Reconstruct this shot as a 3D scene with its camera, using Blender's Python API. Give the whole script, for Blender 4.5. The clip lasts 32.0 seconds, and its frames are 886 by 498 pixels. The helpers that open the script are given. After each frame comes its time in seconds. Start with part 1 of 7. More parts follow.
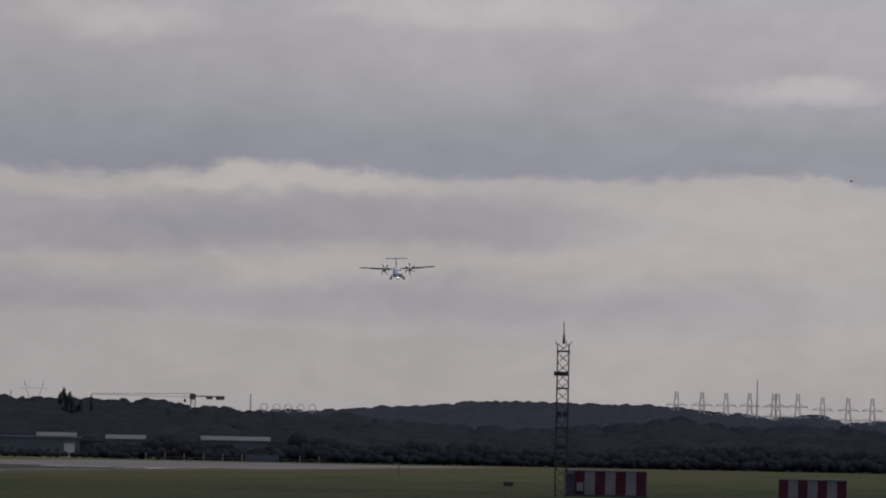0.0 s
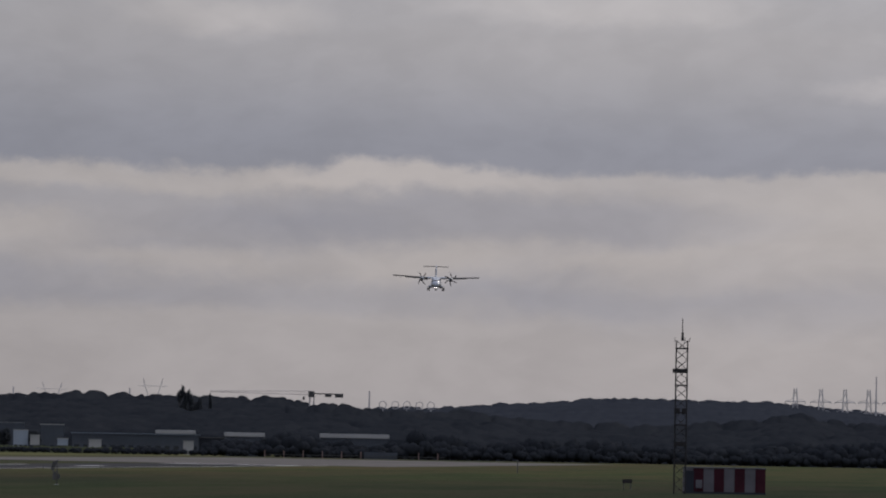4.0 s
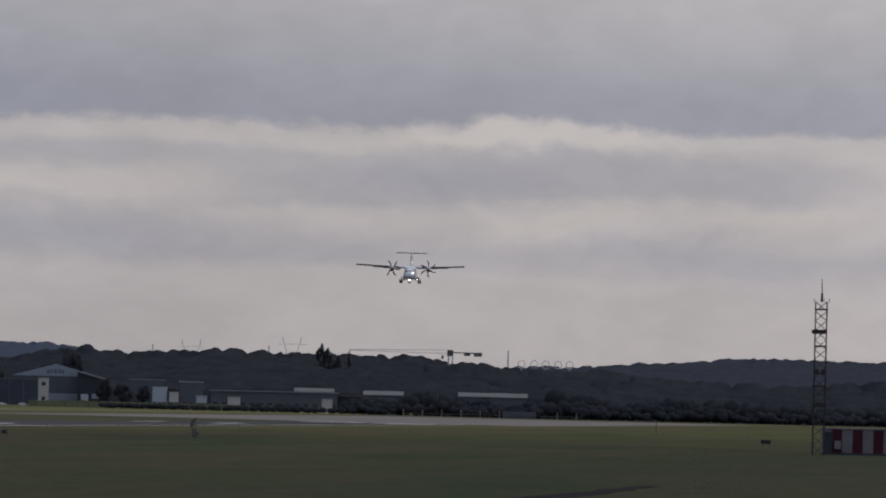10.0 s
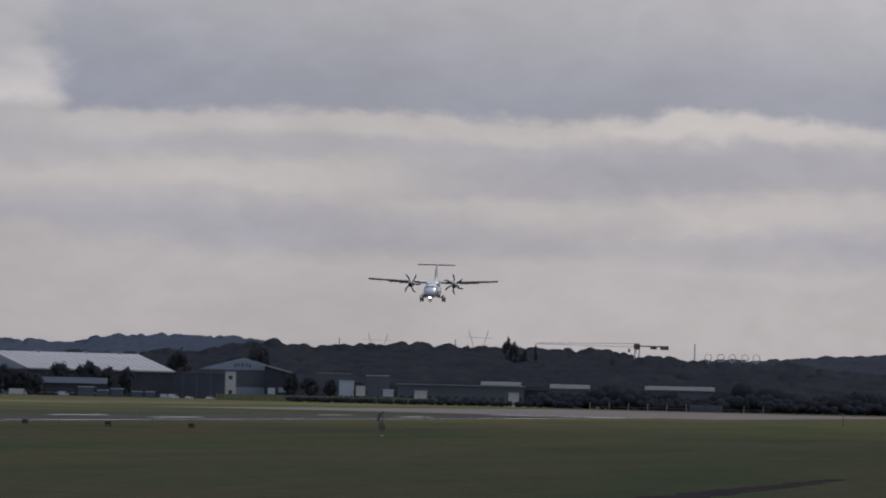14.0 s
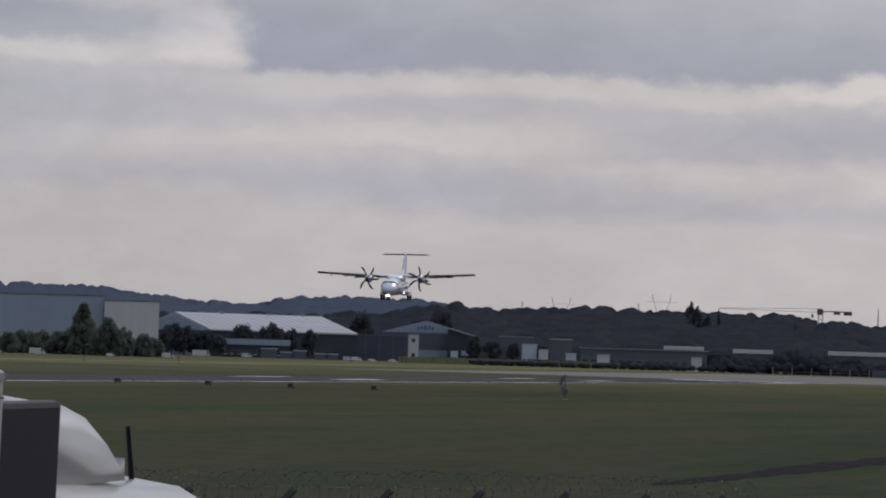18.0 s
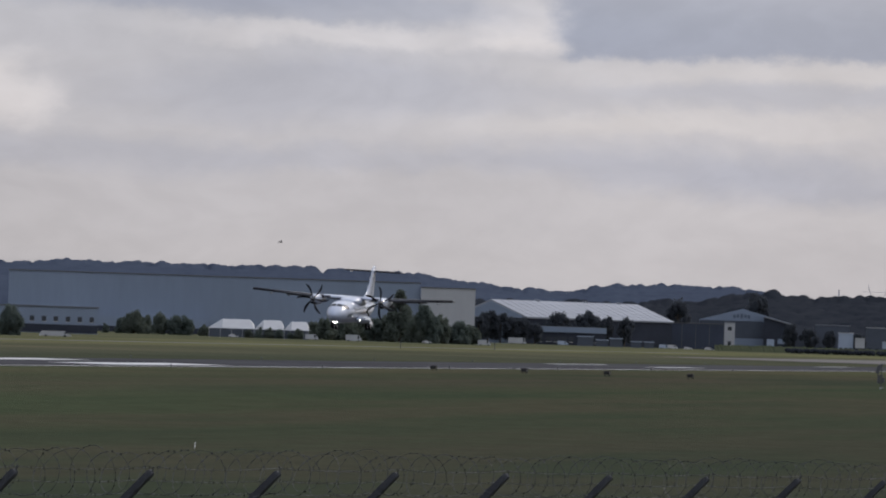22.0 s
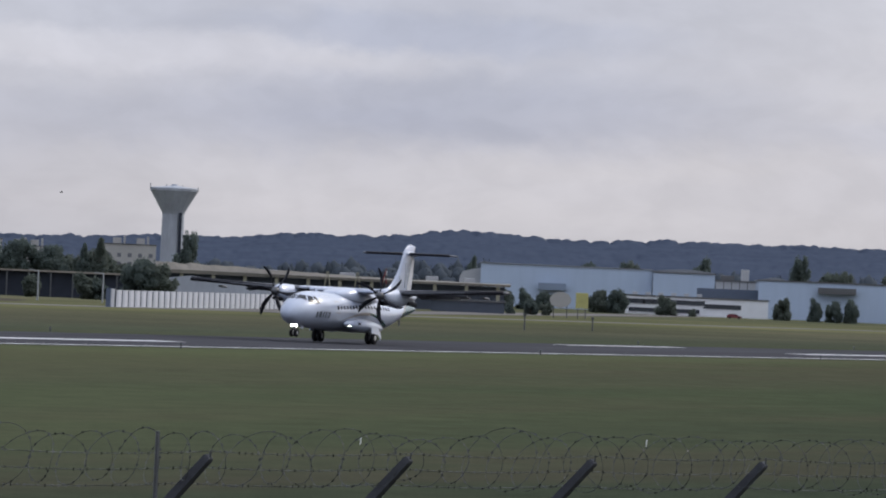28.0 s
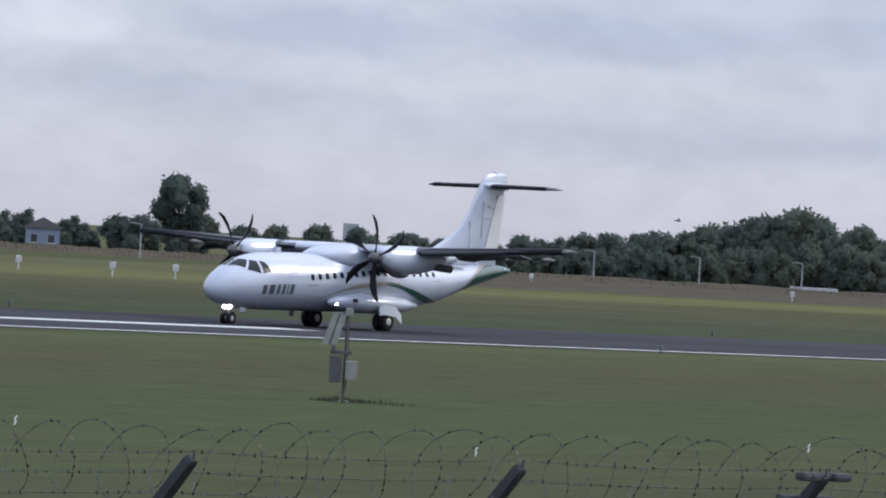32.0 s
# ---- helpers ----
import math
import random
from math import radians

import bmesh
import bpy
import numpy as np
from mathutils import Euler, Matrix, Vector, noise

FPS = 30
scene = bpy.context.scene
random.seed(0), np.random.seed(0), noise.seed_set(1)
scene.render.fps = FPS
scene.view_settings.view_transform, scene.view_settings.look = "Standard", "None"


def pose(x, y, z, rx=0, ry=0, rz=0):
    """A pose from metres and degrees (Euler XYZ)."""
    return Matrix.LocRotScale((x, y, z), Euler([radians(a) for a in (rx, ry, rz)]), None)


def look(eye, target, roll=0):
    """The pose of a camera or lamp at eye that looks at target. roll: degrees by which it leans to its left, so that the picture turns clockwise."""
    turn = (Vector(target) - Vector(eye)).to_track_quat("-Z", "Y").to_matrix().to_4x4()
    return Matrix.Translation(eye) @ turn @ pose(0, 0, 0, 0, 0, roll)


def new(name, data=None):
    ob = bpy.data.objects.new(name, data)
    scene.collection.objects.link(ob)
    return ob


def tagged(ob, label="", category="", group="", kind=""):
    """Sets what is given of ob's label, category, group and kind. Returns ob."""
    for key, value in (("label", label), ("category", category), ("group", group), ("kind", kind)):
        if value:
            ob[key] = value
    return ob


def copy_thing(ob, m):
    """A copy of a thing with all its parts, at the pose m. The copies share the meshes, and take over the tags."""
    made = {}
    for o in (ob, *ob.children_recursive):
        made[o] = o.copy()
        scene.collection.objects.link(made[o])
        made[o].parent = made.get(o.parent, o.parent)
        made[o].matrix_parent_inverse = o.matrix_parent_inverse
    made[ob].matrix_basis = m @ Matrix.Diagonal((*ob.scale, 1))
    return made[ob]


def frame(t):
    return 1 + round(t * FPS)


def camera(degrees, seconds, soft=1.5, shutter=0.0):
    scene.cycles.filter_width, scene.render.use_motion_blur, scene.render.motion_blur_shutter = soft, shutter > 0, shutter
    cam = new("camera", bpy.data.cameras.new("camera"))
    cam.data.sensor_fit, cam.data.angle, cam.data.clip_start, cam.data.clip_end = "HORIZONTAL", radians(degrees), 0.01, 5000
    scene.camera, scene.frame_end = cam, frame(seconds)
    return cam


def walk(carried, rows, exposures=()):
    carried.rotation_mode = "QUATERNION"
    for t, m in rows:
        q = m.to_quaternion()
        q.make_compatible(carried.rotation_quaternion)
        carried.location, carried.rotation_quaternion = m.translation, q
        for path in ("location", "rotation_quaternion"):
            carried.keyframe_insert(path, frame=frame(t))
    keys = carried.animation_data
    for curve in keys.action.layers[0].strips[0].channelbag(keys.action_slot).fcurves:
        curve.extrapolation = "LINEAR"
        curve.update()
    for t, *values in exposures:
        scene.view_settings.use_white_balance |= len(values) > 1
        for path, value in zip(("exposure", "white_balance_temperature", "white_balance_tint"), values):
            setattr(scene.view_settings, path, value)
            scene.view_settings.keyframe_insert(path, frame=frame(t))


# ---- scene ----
cam = camera(7.667, 32.0, soft=2.0)
EYE = 4.37
PATH = [
    (0.0, 4.49, 1.768, 1.16), (0.5, 4.595, 1.622, 1.223), (1.0, 4.643, 1.678, 1.002), (1.5, 4.674, 1.617, 1.11),
    (2.0, 4.825, 1.697, 1.097), (2.5, 4.856, 1.738, 1.038), (3.0, 5.123, 1.709, 0.98), (3.5, 5.361, 1.736, 1.041),
    (5.5, 5.797, 1.684, 0.986), (6.0, 5.896, 1.685, 0.935), (6.5, 5.995, 1.613, 1.002), (7.0, 6.079, 1.626, 1.094),
    (7.5, 6.137, 1.619, 1.185), (8.0, 6.178, 1.508, 1.18), (8.5, 6.317, 1.45, 1.033), (9.0, 6.476, 1.46, 1.023),
    (9.5, 6.566, 1.42, 1.224), (10.0, 6.717, 1.346, 1.415), (10.5, 6.876, 1.299, 1.449), (11.0, 7.022, 1.275, 1.368),
    (11.5, 7.234, 1.274, 1.317), (12.0, 7.375, 1.323, 1.341), (12.5, 7.573, 1.3, 1.244), (13.0, 7.756, 1.278, 1.173),
    (13.5, 8.045, 1.247, 1.289), (14.0, 8.331, 1.251, 1.372), (14.5, 8.599, 1.252, 1.384), (16.5, 9.141, 0.995, 1.458),
    (17.0, 9.363, 0.931, 1.484), (17.5, 9.592, 0.883, 1.528), (18.0, 9.912, 0.893, 1.726), (18.5, 10.173, 0.934, 1.842),
    (19.0, 10.395, 0.975, 2.006), (19.5, 10.611, 0.951, 2.023), (20.0, 10.864, 0.897, 2.036), (20.5, 11.175, 0.837, 2.008),
    (21.0, 11.546, 0.79, 1.951), (21.5, 12.061, 0.737, 1.919), (22.0, 12.648, 0.701, 1.897), (22.5, 13.168, 0.666, 1.925),
    (23.0, 13.701, 0.654, 1.952), (23.5, 14.183, 0.665, 1.909), (24.0, 14.679, 0.659, 1.917), (24.5, 15.298, 0.614, 1.986),
    (26.5, 18.697, 0.515, 2.474), (27.0, 19.64, 0.434, 2.313), (27.5, 20.618, 0.369, 2.454), (28.0, 21.785, 0.325, 2.486),
    (28.5, 22.948, 0.318, 2.612), (29.0, 24.303, 0.272, 2.836), (29.5, 25.721, 0.196, 3.103), (30.0, 27.531, 0.166, 3.383),
    (30.5, 29.342, 0.115, 3.604), (31.0, 31.078, 0.036, 3.555), (31.5, 33.151, -0.034, 3.588), (32.0, 35.692, -0.075, 3.459),
]


def aim(yaw, pitch, roll):
    """Camera pose on its stand: heading, tilt and lean in degrees."""
    return pose(0, 0, EYE, 0, 0, yaw) @ pose(0, 0, 0, 90 + pitch) @ pose(0, 0, 0, 0, 0, roll)


walk(cam, [(t, aim(a, b, c)) for t, a, b, c in PATH],
     exposures=[(0, -0.40, 6350, 13), (6, -0.42, 6350, 13), (9, -0.27, 6350, 13), (13, -0.14, 6300, 13), (15, -0.06, 6300, 12), (17, 0.04, 6300, 12), (18, 0.06, 6300, 12), (19, -0.05, 6250, 14), (19.8, 0.02, 6250, 13), (20.5, 0.10, 6250, 12), (24, 0.31, 6150, 12), (28, 0.54, 6030, 12), (30, 0.68, 5950, 12), (32, 0.80, 5860, 11)])

# ---- sky, sun ----
SUN_ELEV, SUN_AZ = radians(34), radians(-32)     # the sun stands behind thin cloud, past the near side of the runway


def sky_world():
    w = bpy.data.worlds.new("overcast_evening")
    scene.world = w
    w.use_nodes = True
    nt = w.node_tree
    nt.nodes.clear()
    N, L = nt.nodes.new, nt.links.new
    out, bg = N("ShaderNodeOutputWorld"), N("ShaderNodeBackground")
    sky = N("ShaderNodeTexSky")
    sky.sky_type, sky.sun_disc, sky.sun_elevation, sky.sun_rotation = "NISHITA", False, SUN_ELEV, -SUN_AZ
    sky.air_density, sky.dust_density = 1.2, 3.0
    tint = N("ShaderNodeVectorMath")
    tint.operation = "SCALE"
    tint.inputs[3].default_value = 0.10
    L(sky.outputs[0], tint.inputs[0])
    co, sep = N("ShaderNodeTexCoord"), N("ShaderNodeSeparateXYZ")
    L(co.outputs["Generated"], sep.inputs[0])

    def mth(op, a, b):
        m = N("ShaderNodeMath")
        m.operation = op
        for i, v in enumerate((a, b)):
            if isinstance(v, (int, float)):
                m.inputs[i].default_value = v
            else:
                L(v, m.inputs[i])
        return m.outputs[0]

    def vec(op, a, b):
        m = N("ShaderNodeVectorMath")
        m.operation = op
        for i, v in enumerate((a, b)):
            if isinstance(v, tuple):
                m.inputs[i].default_value = v
            else:
                L(v, m.inputs[i])
        return m.outputs[0]

    def ease(f, lo, hi, a=0.0, b=1.0):
        r = N("ShaderNodeMapRange")
        r.interpolation_type = "SMOOTHSTEP"
        for k, v in enumerate((lo, hi, a, b)):
            r.inputs[k + 1].default_value = v
        L(f, r.inputs[0])
        return r.outputs[0]

    # bearing to the left of the runway's line and height, both in degrees
    bearing = mth("MULTIPLY", mth("ARCTAN2", mth("MULTIPLY", sep.outputs[0], -1.0), sep.outputs[1]), 57.2958)
    height = mth("MULTIPLY", sep.outputs[2], 57.2958)
    flat = N("ShaderNodeCombineXYZ")
    L(bearing, flat.inputs[0])
    L(height, flat.inputs[1])

    def noise_at(p, stretch, scale, detail, rough, off):
        mp = N("ShaderNodeMapping")
        mp.inputs["Scale"].default_value, mp.inputs["Location"].default_value = stretch, off
        L(p, mp.inputs[0])
        n = N("ShaderNodeTexNoise")
        n.inputs["Scale"].default_value, n.inputs["Detail"].default_value, n.inputs["Roughness"].default_value = scale, detail, rough
        L(mp.outputs[0], n.inputs[0])
        return n.outputs

    def bent(p, n, amount):
        return vec("ADD", p, vec("MULTIPLY", vec("SUBTRACT", n[1], (0.5, 0.5, 0.5)), amount))

    # cloud edges: long rolls bent by billows
    roll = bent(flat.outputs[0], noise_at(flat.outputs[0], (0.45, 1.5, 1), 0.9, 3, 0.5, (3.1, 0.4, 0)), (1.3, 0.42, 0))
    puffy = bent(roll, noise_at(flat.outputs[0], (0.8, 1.2, 1), 3.2, 5, 0.60, (0.7, 8.2, 0)), (0.42, 0.24, 0))
    sp = N("ShaderNodeSeparateXYZ")
    L(puffy, sp.inputs[0])
    pb, ph = sp.outputs[0], sp.outputs[1]
    sr = N("ShaderNodeSeparateXYZ")
    L(roll, sr.inputs[0])

    def banks(stops):
        """Colour of the plain cloud sheet by height in degrees."""
        r = N("ShaderNodeValToRGB")
        L(mth("MULTIPLY", sr.outputs[1], 0.2), r.inputs[0])
        e = r.color_ramp.elements
        e[0].position, e[0].color = 0.0, (*stops[0][1], 1)
        e[1].position, e[1].color = 1.0, (*stops[-1][1], 1)
        for el, c in stops[1:-1]:
            e.new(el * 0.2).color = (*c, 1)
        return r.outputs[0]

    def mix(f, a, b, mode="MIX"):
        m = N("ShaderNodeMix")
        m.data_type, m.blend_type = "RGBA", mode
        for i, v in ((0, f), (6, a), (7, b)):
            if isinstance(v, float):
                m.inputs[i].default_value = v
            elif isinstance(v, tuple):
                m.inputs[i].default_value = (*v, 1)
            else:
                L(v, m.inputs[i])
        return m.outputs[2]

    right = banks([(0, (.395, .370, .366)), (.5, (.432, .402, .390)), (1.1, (.442, .414, .402)), (1.7, (.435, .411, .404)), (2.4, (.440, .417, .410)), (3.6, (.455, .434, .428)), (5, (.44, .44, .45))])
    middle = banks([(0, (.412, .387, .380)), (.6, (.462, .431, .416)), (1.2, (.446, .421, .414)), (1.9, (.450, .431, .430)), (2.6, (.440, .428, .436)), (5, (.42, .43, .46))])
    left = banks([(0, (.372, .352, .362)), (.6, (.398, .379, .388)), (1.1, (.376, .368, .386)), (1.7, (.374, .374, .398)), (2.4, (.352, .366, .402)), (5, (.345, .362, .41))])
    cloud = mix(ease(bearing, 22.0, 31.0), mix(ease(bearing, 8.5, 13.0), right, middle), left)

    DARK, GREY, VEIL, PALE, LIT = (0.645, 0.705, 0.82), (0.80, 0.835, 0.91), (0.885, 0.91, 0.96), (1.10, 1.085, 1.055), (1.30, 1.265, 1.21)

    def patches(base, rows):
        """Veils and lit tops: bearing, height, half width, half height, softness, tone, share."""
        for a, e, wa, we, soft, tone, share_ in rows:
            mp, ln = N("ShaderNodeMapping"), N("ShaderNodeVectorMath")
            mp.inputs["Scale"].default_value, mp.inputs["Location"].default_value = (1 / wa, 1 / we, 0), (-a / wa, -e / we, 0)
            L(puffy, mp.inputs[0])
            ln.operation = "LENGTH"
            L(mp.outputs[0], ln.inputs[0])
            base = mix(ease(ln.outputs["Value"], 1 + soft, 1 - soft, 0.0, share_), base, tone, "MULTIPLY")
        return base

    # the great dark bank: level base, ragged end, thinning upwards
    base_edge = ease(mth("SUBTRACT", ph, 2.39), -0.05, 0.06)
    end_edge = ease(pb, 11.85, 11.55)
    thin = ease(height, 2.5, 3.75, 1.0, 0.28)
    bank = mth("MULTIPLY", mth("MULTIPLY", base_edge, end_edge), thin)
    cloud = patches(cloud, [
        (5.06, 1.98, 2.1, 0.20, .55, GREY, .9), (7.4, 1.84, 1.3, 0.17, .5, GREY, .7), (5.8, 1.32, 3.0, 0.12, .8, VEIL, .9), (4.7, 1.45, 0.9, 0.13, .7, VEIL, .8), (2.6, 1.25, 1.6, 0.20, .8, VEIL, .7),
        (7.8, 1.62, 0.75, 0.11, .6, PALE, .9), (5.8, 1.60, 0.75, 0.13, .7, PALE, 1.0), (3.9, 1.70, 0.8, 0.10, .7, PALE, .9), (2.0, 1.95, 1.2, 0.32, .8, PALE, .9), (5.8, 2.30, 1.1, 0.10, .6, LIT, .55)])
    cloud = mix(bank, cloud, DARK, "MULTIPLY")
    cloud = patches(cloud, [
        (1.5, 3.18, 0.7, 0.11, .6, LIT, 1.0), (7.5, 3.75, 0.6, 0.14, .8, LIT, .9), (4.4, 3.85, 1.3, 0.15, .8, LIT, .8), (3.6, 3.2, 3.0, 0.35, .9, PALE, .6), (9.0, 2.26, 2.6, 0.09, .7, PALE, .8),
        (9.5, 1.40, 1.9, 0.20, .6, VEIL, .9), (9.0, 2.08, 2.2, 0.10, .7, VEIL, .9), (9.8, 1.85, 1.7, 0.09, .6, PALE, .9), (10.6, 1.46, 1.4, 0.20, .7, VEIL, .8)])
    cloud = patches(cloud, [
        (14.0, 2.78, 2.0, 0.20, .35, DARK, .55), (13.6, 2.48, 1.5, 0.09, .6, LIT, .6), (11.98, 2.66, 0.38, 0.25, .45, LIT, .85), (13.7, 2.03, 1.7, 0.28, .5, GREY, .65), (12.0, 1.82, 1.4, 0.12, .7, PALE, .9),
        (13.3, 1.48, 1.6, 0.11, .7, VEIL, .8), (16.25, 1.93, 0.36, 0.22, .55, LIT, 1.0), (16.75, 2.22, 0.55, 0.13, .6, LIT, .6), (17.3, 2.2, 0.8, 0.14, .8, PALE, .8), (16.4, 1.44, 2.0, 0.16, .7, VEIL, .8), (14.9, 2.9, 1.6, 0.25, .5, GREY, .6)])
    cloud = patches(cloud, [
        (21.0, 1.55, 2.0, 0.34, .7, GREY, .75), (22.3, 2.2, 2.6, 0.8, .9, VEIL, 1.0), (22.3, 1.98, 0.9, 0.10, .7, PALE, .9), (24.7, 1.92, 2.2, 0.17, .5, LIT, .50), (23.8, 1.36, 2.2, 0.24, .6, GREY, .5), (21.9, 2.20, 1.7, 0.14, .6, VEIL, .9), (20.6, 1.16, 1.5, 0.14, .8, PALE, .7),
        (31.6, 1.92, 1.6, 0.24, .5, GREY, .6), (28.6, 1.78, 1.9, 0.17, .6, LIT, .5), (29.0, 1.12, 2.9, 0.17, .7, GREY, .45)])
    cloud = patches(cloud, [
        (36.9, 1.77, 0.9, 0.18, .5, GREY, .75), (34.4, 1.82, 1.3, 0.24, .5, GREY, .75), (39.2, 1.72, 0.6, 0.20, .7, LIT, .7), (35.6, 1.40, 2.6, 0.10, .7, PALE, .7), (33.2, 0.98, 2.4, 0.16, .8, VEIL, .8), (38.0, 1.25, 1.2, 0.2, .8, VEIL, .7)])
    add = mix(0.06, cloud, tint.outputs[0])
    # fine mottling, brighter towards the sun's side and overhead
    wisp = noise_at(roll, (0.8, 1.4, 1), 2.6, 6, 0.52, (1.2, 0.7, 0))[0]
    soft = noise_at(flat.outputs[0], (0.6, 1.0, 1), 0.8, 3, 0.5, (4.2, 2.7, 0))[0]
    shade = mth("MULTIPLY", ease(wisp, 0.30, 0.70, 0.968, 1.032), ease(soft, 0.30, 0.70, 0.965, 1.035))
    across = N("ShaderNodeMapRange")
    high = N("ShaderNodeMapRange")
    for n, v in ((across, (-0.03, -0.32, 1.24, 0.97)), (high, (0.10, 1.0, 1.0, 2.2))):
        for k in range(4):
            n.inputs[k + 1].default_value = v[k]
    L(sep.outputs[0], across.inputs[0])
    L(sep.outputs[2], high.inputs[0])
    grey = N("ShaderNodeVectorMath")
    grey.operation = "SCALE"
    L(add, grey.inputs[0])
    L(mth("MULTIPLY", mth("MULTIPLY", shade, across.outputs[0]), high.outputs[0]), grey.inputs[3])
    L(vec("MULTIPLY", grey.outputs[0], (0.990, 1.0, 1.016)), bg.inputs[0])
    bg.inputs[1].default_value = 1.0
    L(bg.outputs[0], out.inputs[0])


sky_world()
sun_data = bpy.data.lights.new("sun", "SUN")
sun_data.energy, sun_data.angle, sun_data.color = 1.2, radians(14), (1.0, 0.90, 0.76)
sun = new("sun", sun_data)
sun.matrix_basis = look((-math.sin(SUN_AZ) * 50, math.cos(SUN_AZ) * 50, math.tan(SUN_ELEV) * 50), (0, 0, 0))

# ---- materials ----


def mat(name, col, rough=0.6, metal=0.0, var=0.25, scale=1.0, bump=0.0, stretch=(1, 1, 1), col2=None, coat=0.0, rand=0.0, spec=0.5, island=0.0):
    """Two-scale noise on the base colour, with bump."""
    m = bpy.data.materials.new(name)
    m.use_nodes = True
    nt = m.node_tree
    N, L = nt.nodes.new, nt.links.new
    b = nt.nodes["Principled BSDF"]
    b.inputs["Roughness"].default_value, b.inputs["Metallic"].default_value = rough, metal
    b.inputs["Specular IOR Level"].default_value = spec
    if coat:
        b.inputs["Coat Weight"].default_value, b.inputs["Coat Roughness"].default_value = coat, 0.12
    co, mp = N("ShaderNodeTexCoord"), N("ShaderNodeMapping")
    mp.inputs["Scale"].default_value = stretch
    L(co.outputs["Object"], mp.inputs[0])
    n1, n2 = N("ShaderNodeTexNoise"), N("ShaderNodeTexNoise")
    n1.inputs["Scale"].default_value, n2.inputs["Scale"].default_value = scale, scale * 9.3
    n1.inputs["Detail"].default_value = n2.inputs["Detail"].default_value = 4
    L(mp.outputs[0], n1.inputs[0])
    L(mp.outputs[0], n2.inputs[0])
    s = N("ShaderNodeMath")
    s.operation = "MULTIPLY_ADD"
    L(n2.outputs[0], s.inputs[0])
    s.inputs[1].default_value = 0.45
    L(n1.outputs[0], s.inputs[2])
    fac = s.outputs[0]
    if island:
        ge, ai = N("ShaderNodeNewGeometry"), N("ShaderNodeMath")
        ai.operation = "MULTIPLY_ADD"
        L(ge.outputs["Random Per Island"], ai.inputs[0])
        ai.inputs[1].default_value = island
        L(fac, ai.inputs[2])
        fac, rand_span = ai.outputs[0], island
    else:
        rand_span = 0.0
    if rand:
        oi, ad = N("ShaderNodeObjectInfo"), N("ShaderNodeMath")
        ad.operation = "MULTIPLY_ADD"
        L(oi.outputs["Random"], ad.inputs[0])
        ad.inputs[1].default_value = rand
        L(fac, ad.inputs[2])
        fac = ad.outputs[0]
    r = N("ShaderNodeMapRange")
    r.inputs[1].default_value, r.inputs[2].default_value = 0.45, 1.0 + rand + rand_span
    L(fac, r.inputs[0])
    mx = N("ShaderNodeMix")
    mx.data_type = "RGBA"
    c2 = col2 or tuple(min(1, c * (1 + var)) for c in col)
    mx.inputs[6].default_value = (*[c * (1 - var) if not col2 else c for c in col], 1)
    mx.inputs[7].default_value = (*c2, 1)
    L(r.outputs[0], mx.inputs[0])
    L(mx.outputs[2], b.inputs["Base Color"])
    if bump:
        bp = N("ShaderNodeBump")
        bp.inputs["Strength"].default_value, bp.inputs["Distance"].default_value = bump, 0.02 / max(scale, 0.05)
        L(n2.outputs[0], bp.inputs["Height"])
        L(bp.outputs[0], b.inputs["Normal"])
    return m


def leafy(m):
    """Leaves let half of the light through."""
    nt = m.node_tree
    b, out = nt.nodes["Principled BSDF"], nt.nodes["Material Output"]
    tr, mx = nt.nodes.new("ShaderNodeBsdfTranslucent"), nt.nodes.new("ShaderNodeMixShader")
    nt.links.new(b.inputs["Base Color"].links[0].from_socket, tr.inputs[0])
    mx.inputs[0].default_value = 0.55
    nt.links.new(b.outputs[0], mx.inputs[1])
    nt.links.new(tr.outputs[0], mx.inputs[2])
    nt.links.new(mx.outputs[0], out.inputs[0])
    return m


def glow(name, col, power):
    m = bpy.data.materials.new(name)
    m.use_nodes = True
    b = m.node_tree.nodes["Principled BSDF"]
    b.inputs["Base Color"].default_value = b.inputs["Emission Color"].default_value = (*col, 1)
    b.inputs["Emission Strength"].default_value = power
    return m


M_WHITE = mat("aircraft_white_paint", (0.375, 0.41, 0.495), 0.30, var=0.08, scale=0.6, coat=0.9)
M_BELLY = mat("aircraft_grey_belly", (0.50, 0.51, 0.53), 0.35, var=0.08, scale=0.8)
M_DARKMET = mat("dark_grey_paint", (0.055, 0.057, 0.062), 0.4, var=0.2, scale=2)
M_DEICE = mat("black_deicing_rubber", (0.013, 0.013, 0.017), 0.6, spec=0.1, var=0.2, scale=3)
M_WINGGREY = mat("wing_grey_paint", (0.085, 0.088, 0.10), 0.5, spec=0.3, var=0.12, scale=0.7, stretch=(1, 0.3, 1))
M_GLASSDARK = mat("dark_cockpit_glass", (0.012, 0.014, 0.018), 0.22, spec=0.15, var=0.1, scale=1)
M_GREEN = mat("dark_green_livery", (0.010, 0.050, 0.036), 0.25, var=0.1, scale=1, coat=0.4)
M_GOLD = mat("grey_brown_livery", (0.24, 0.21, 0.18), 0.3, var=0.1, scale=1)
M_MARK = mat("dark_grey_lettering", (0.06, 0.07, 0.085), 0.4, var=0.1)
M_TYRE = mat("black_tyre_rubber", (0.015, 0.015, 0.017), 0.9, spec=0.1, var=0.2, scale=6, bump=0.2)
M_RIM = mat("pale_metal_rim", (0.40, 0.41, 0.42), 0.5, metal=0.2, var=0.1, scale=5)
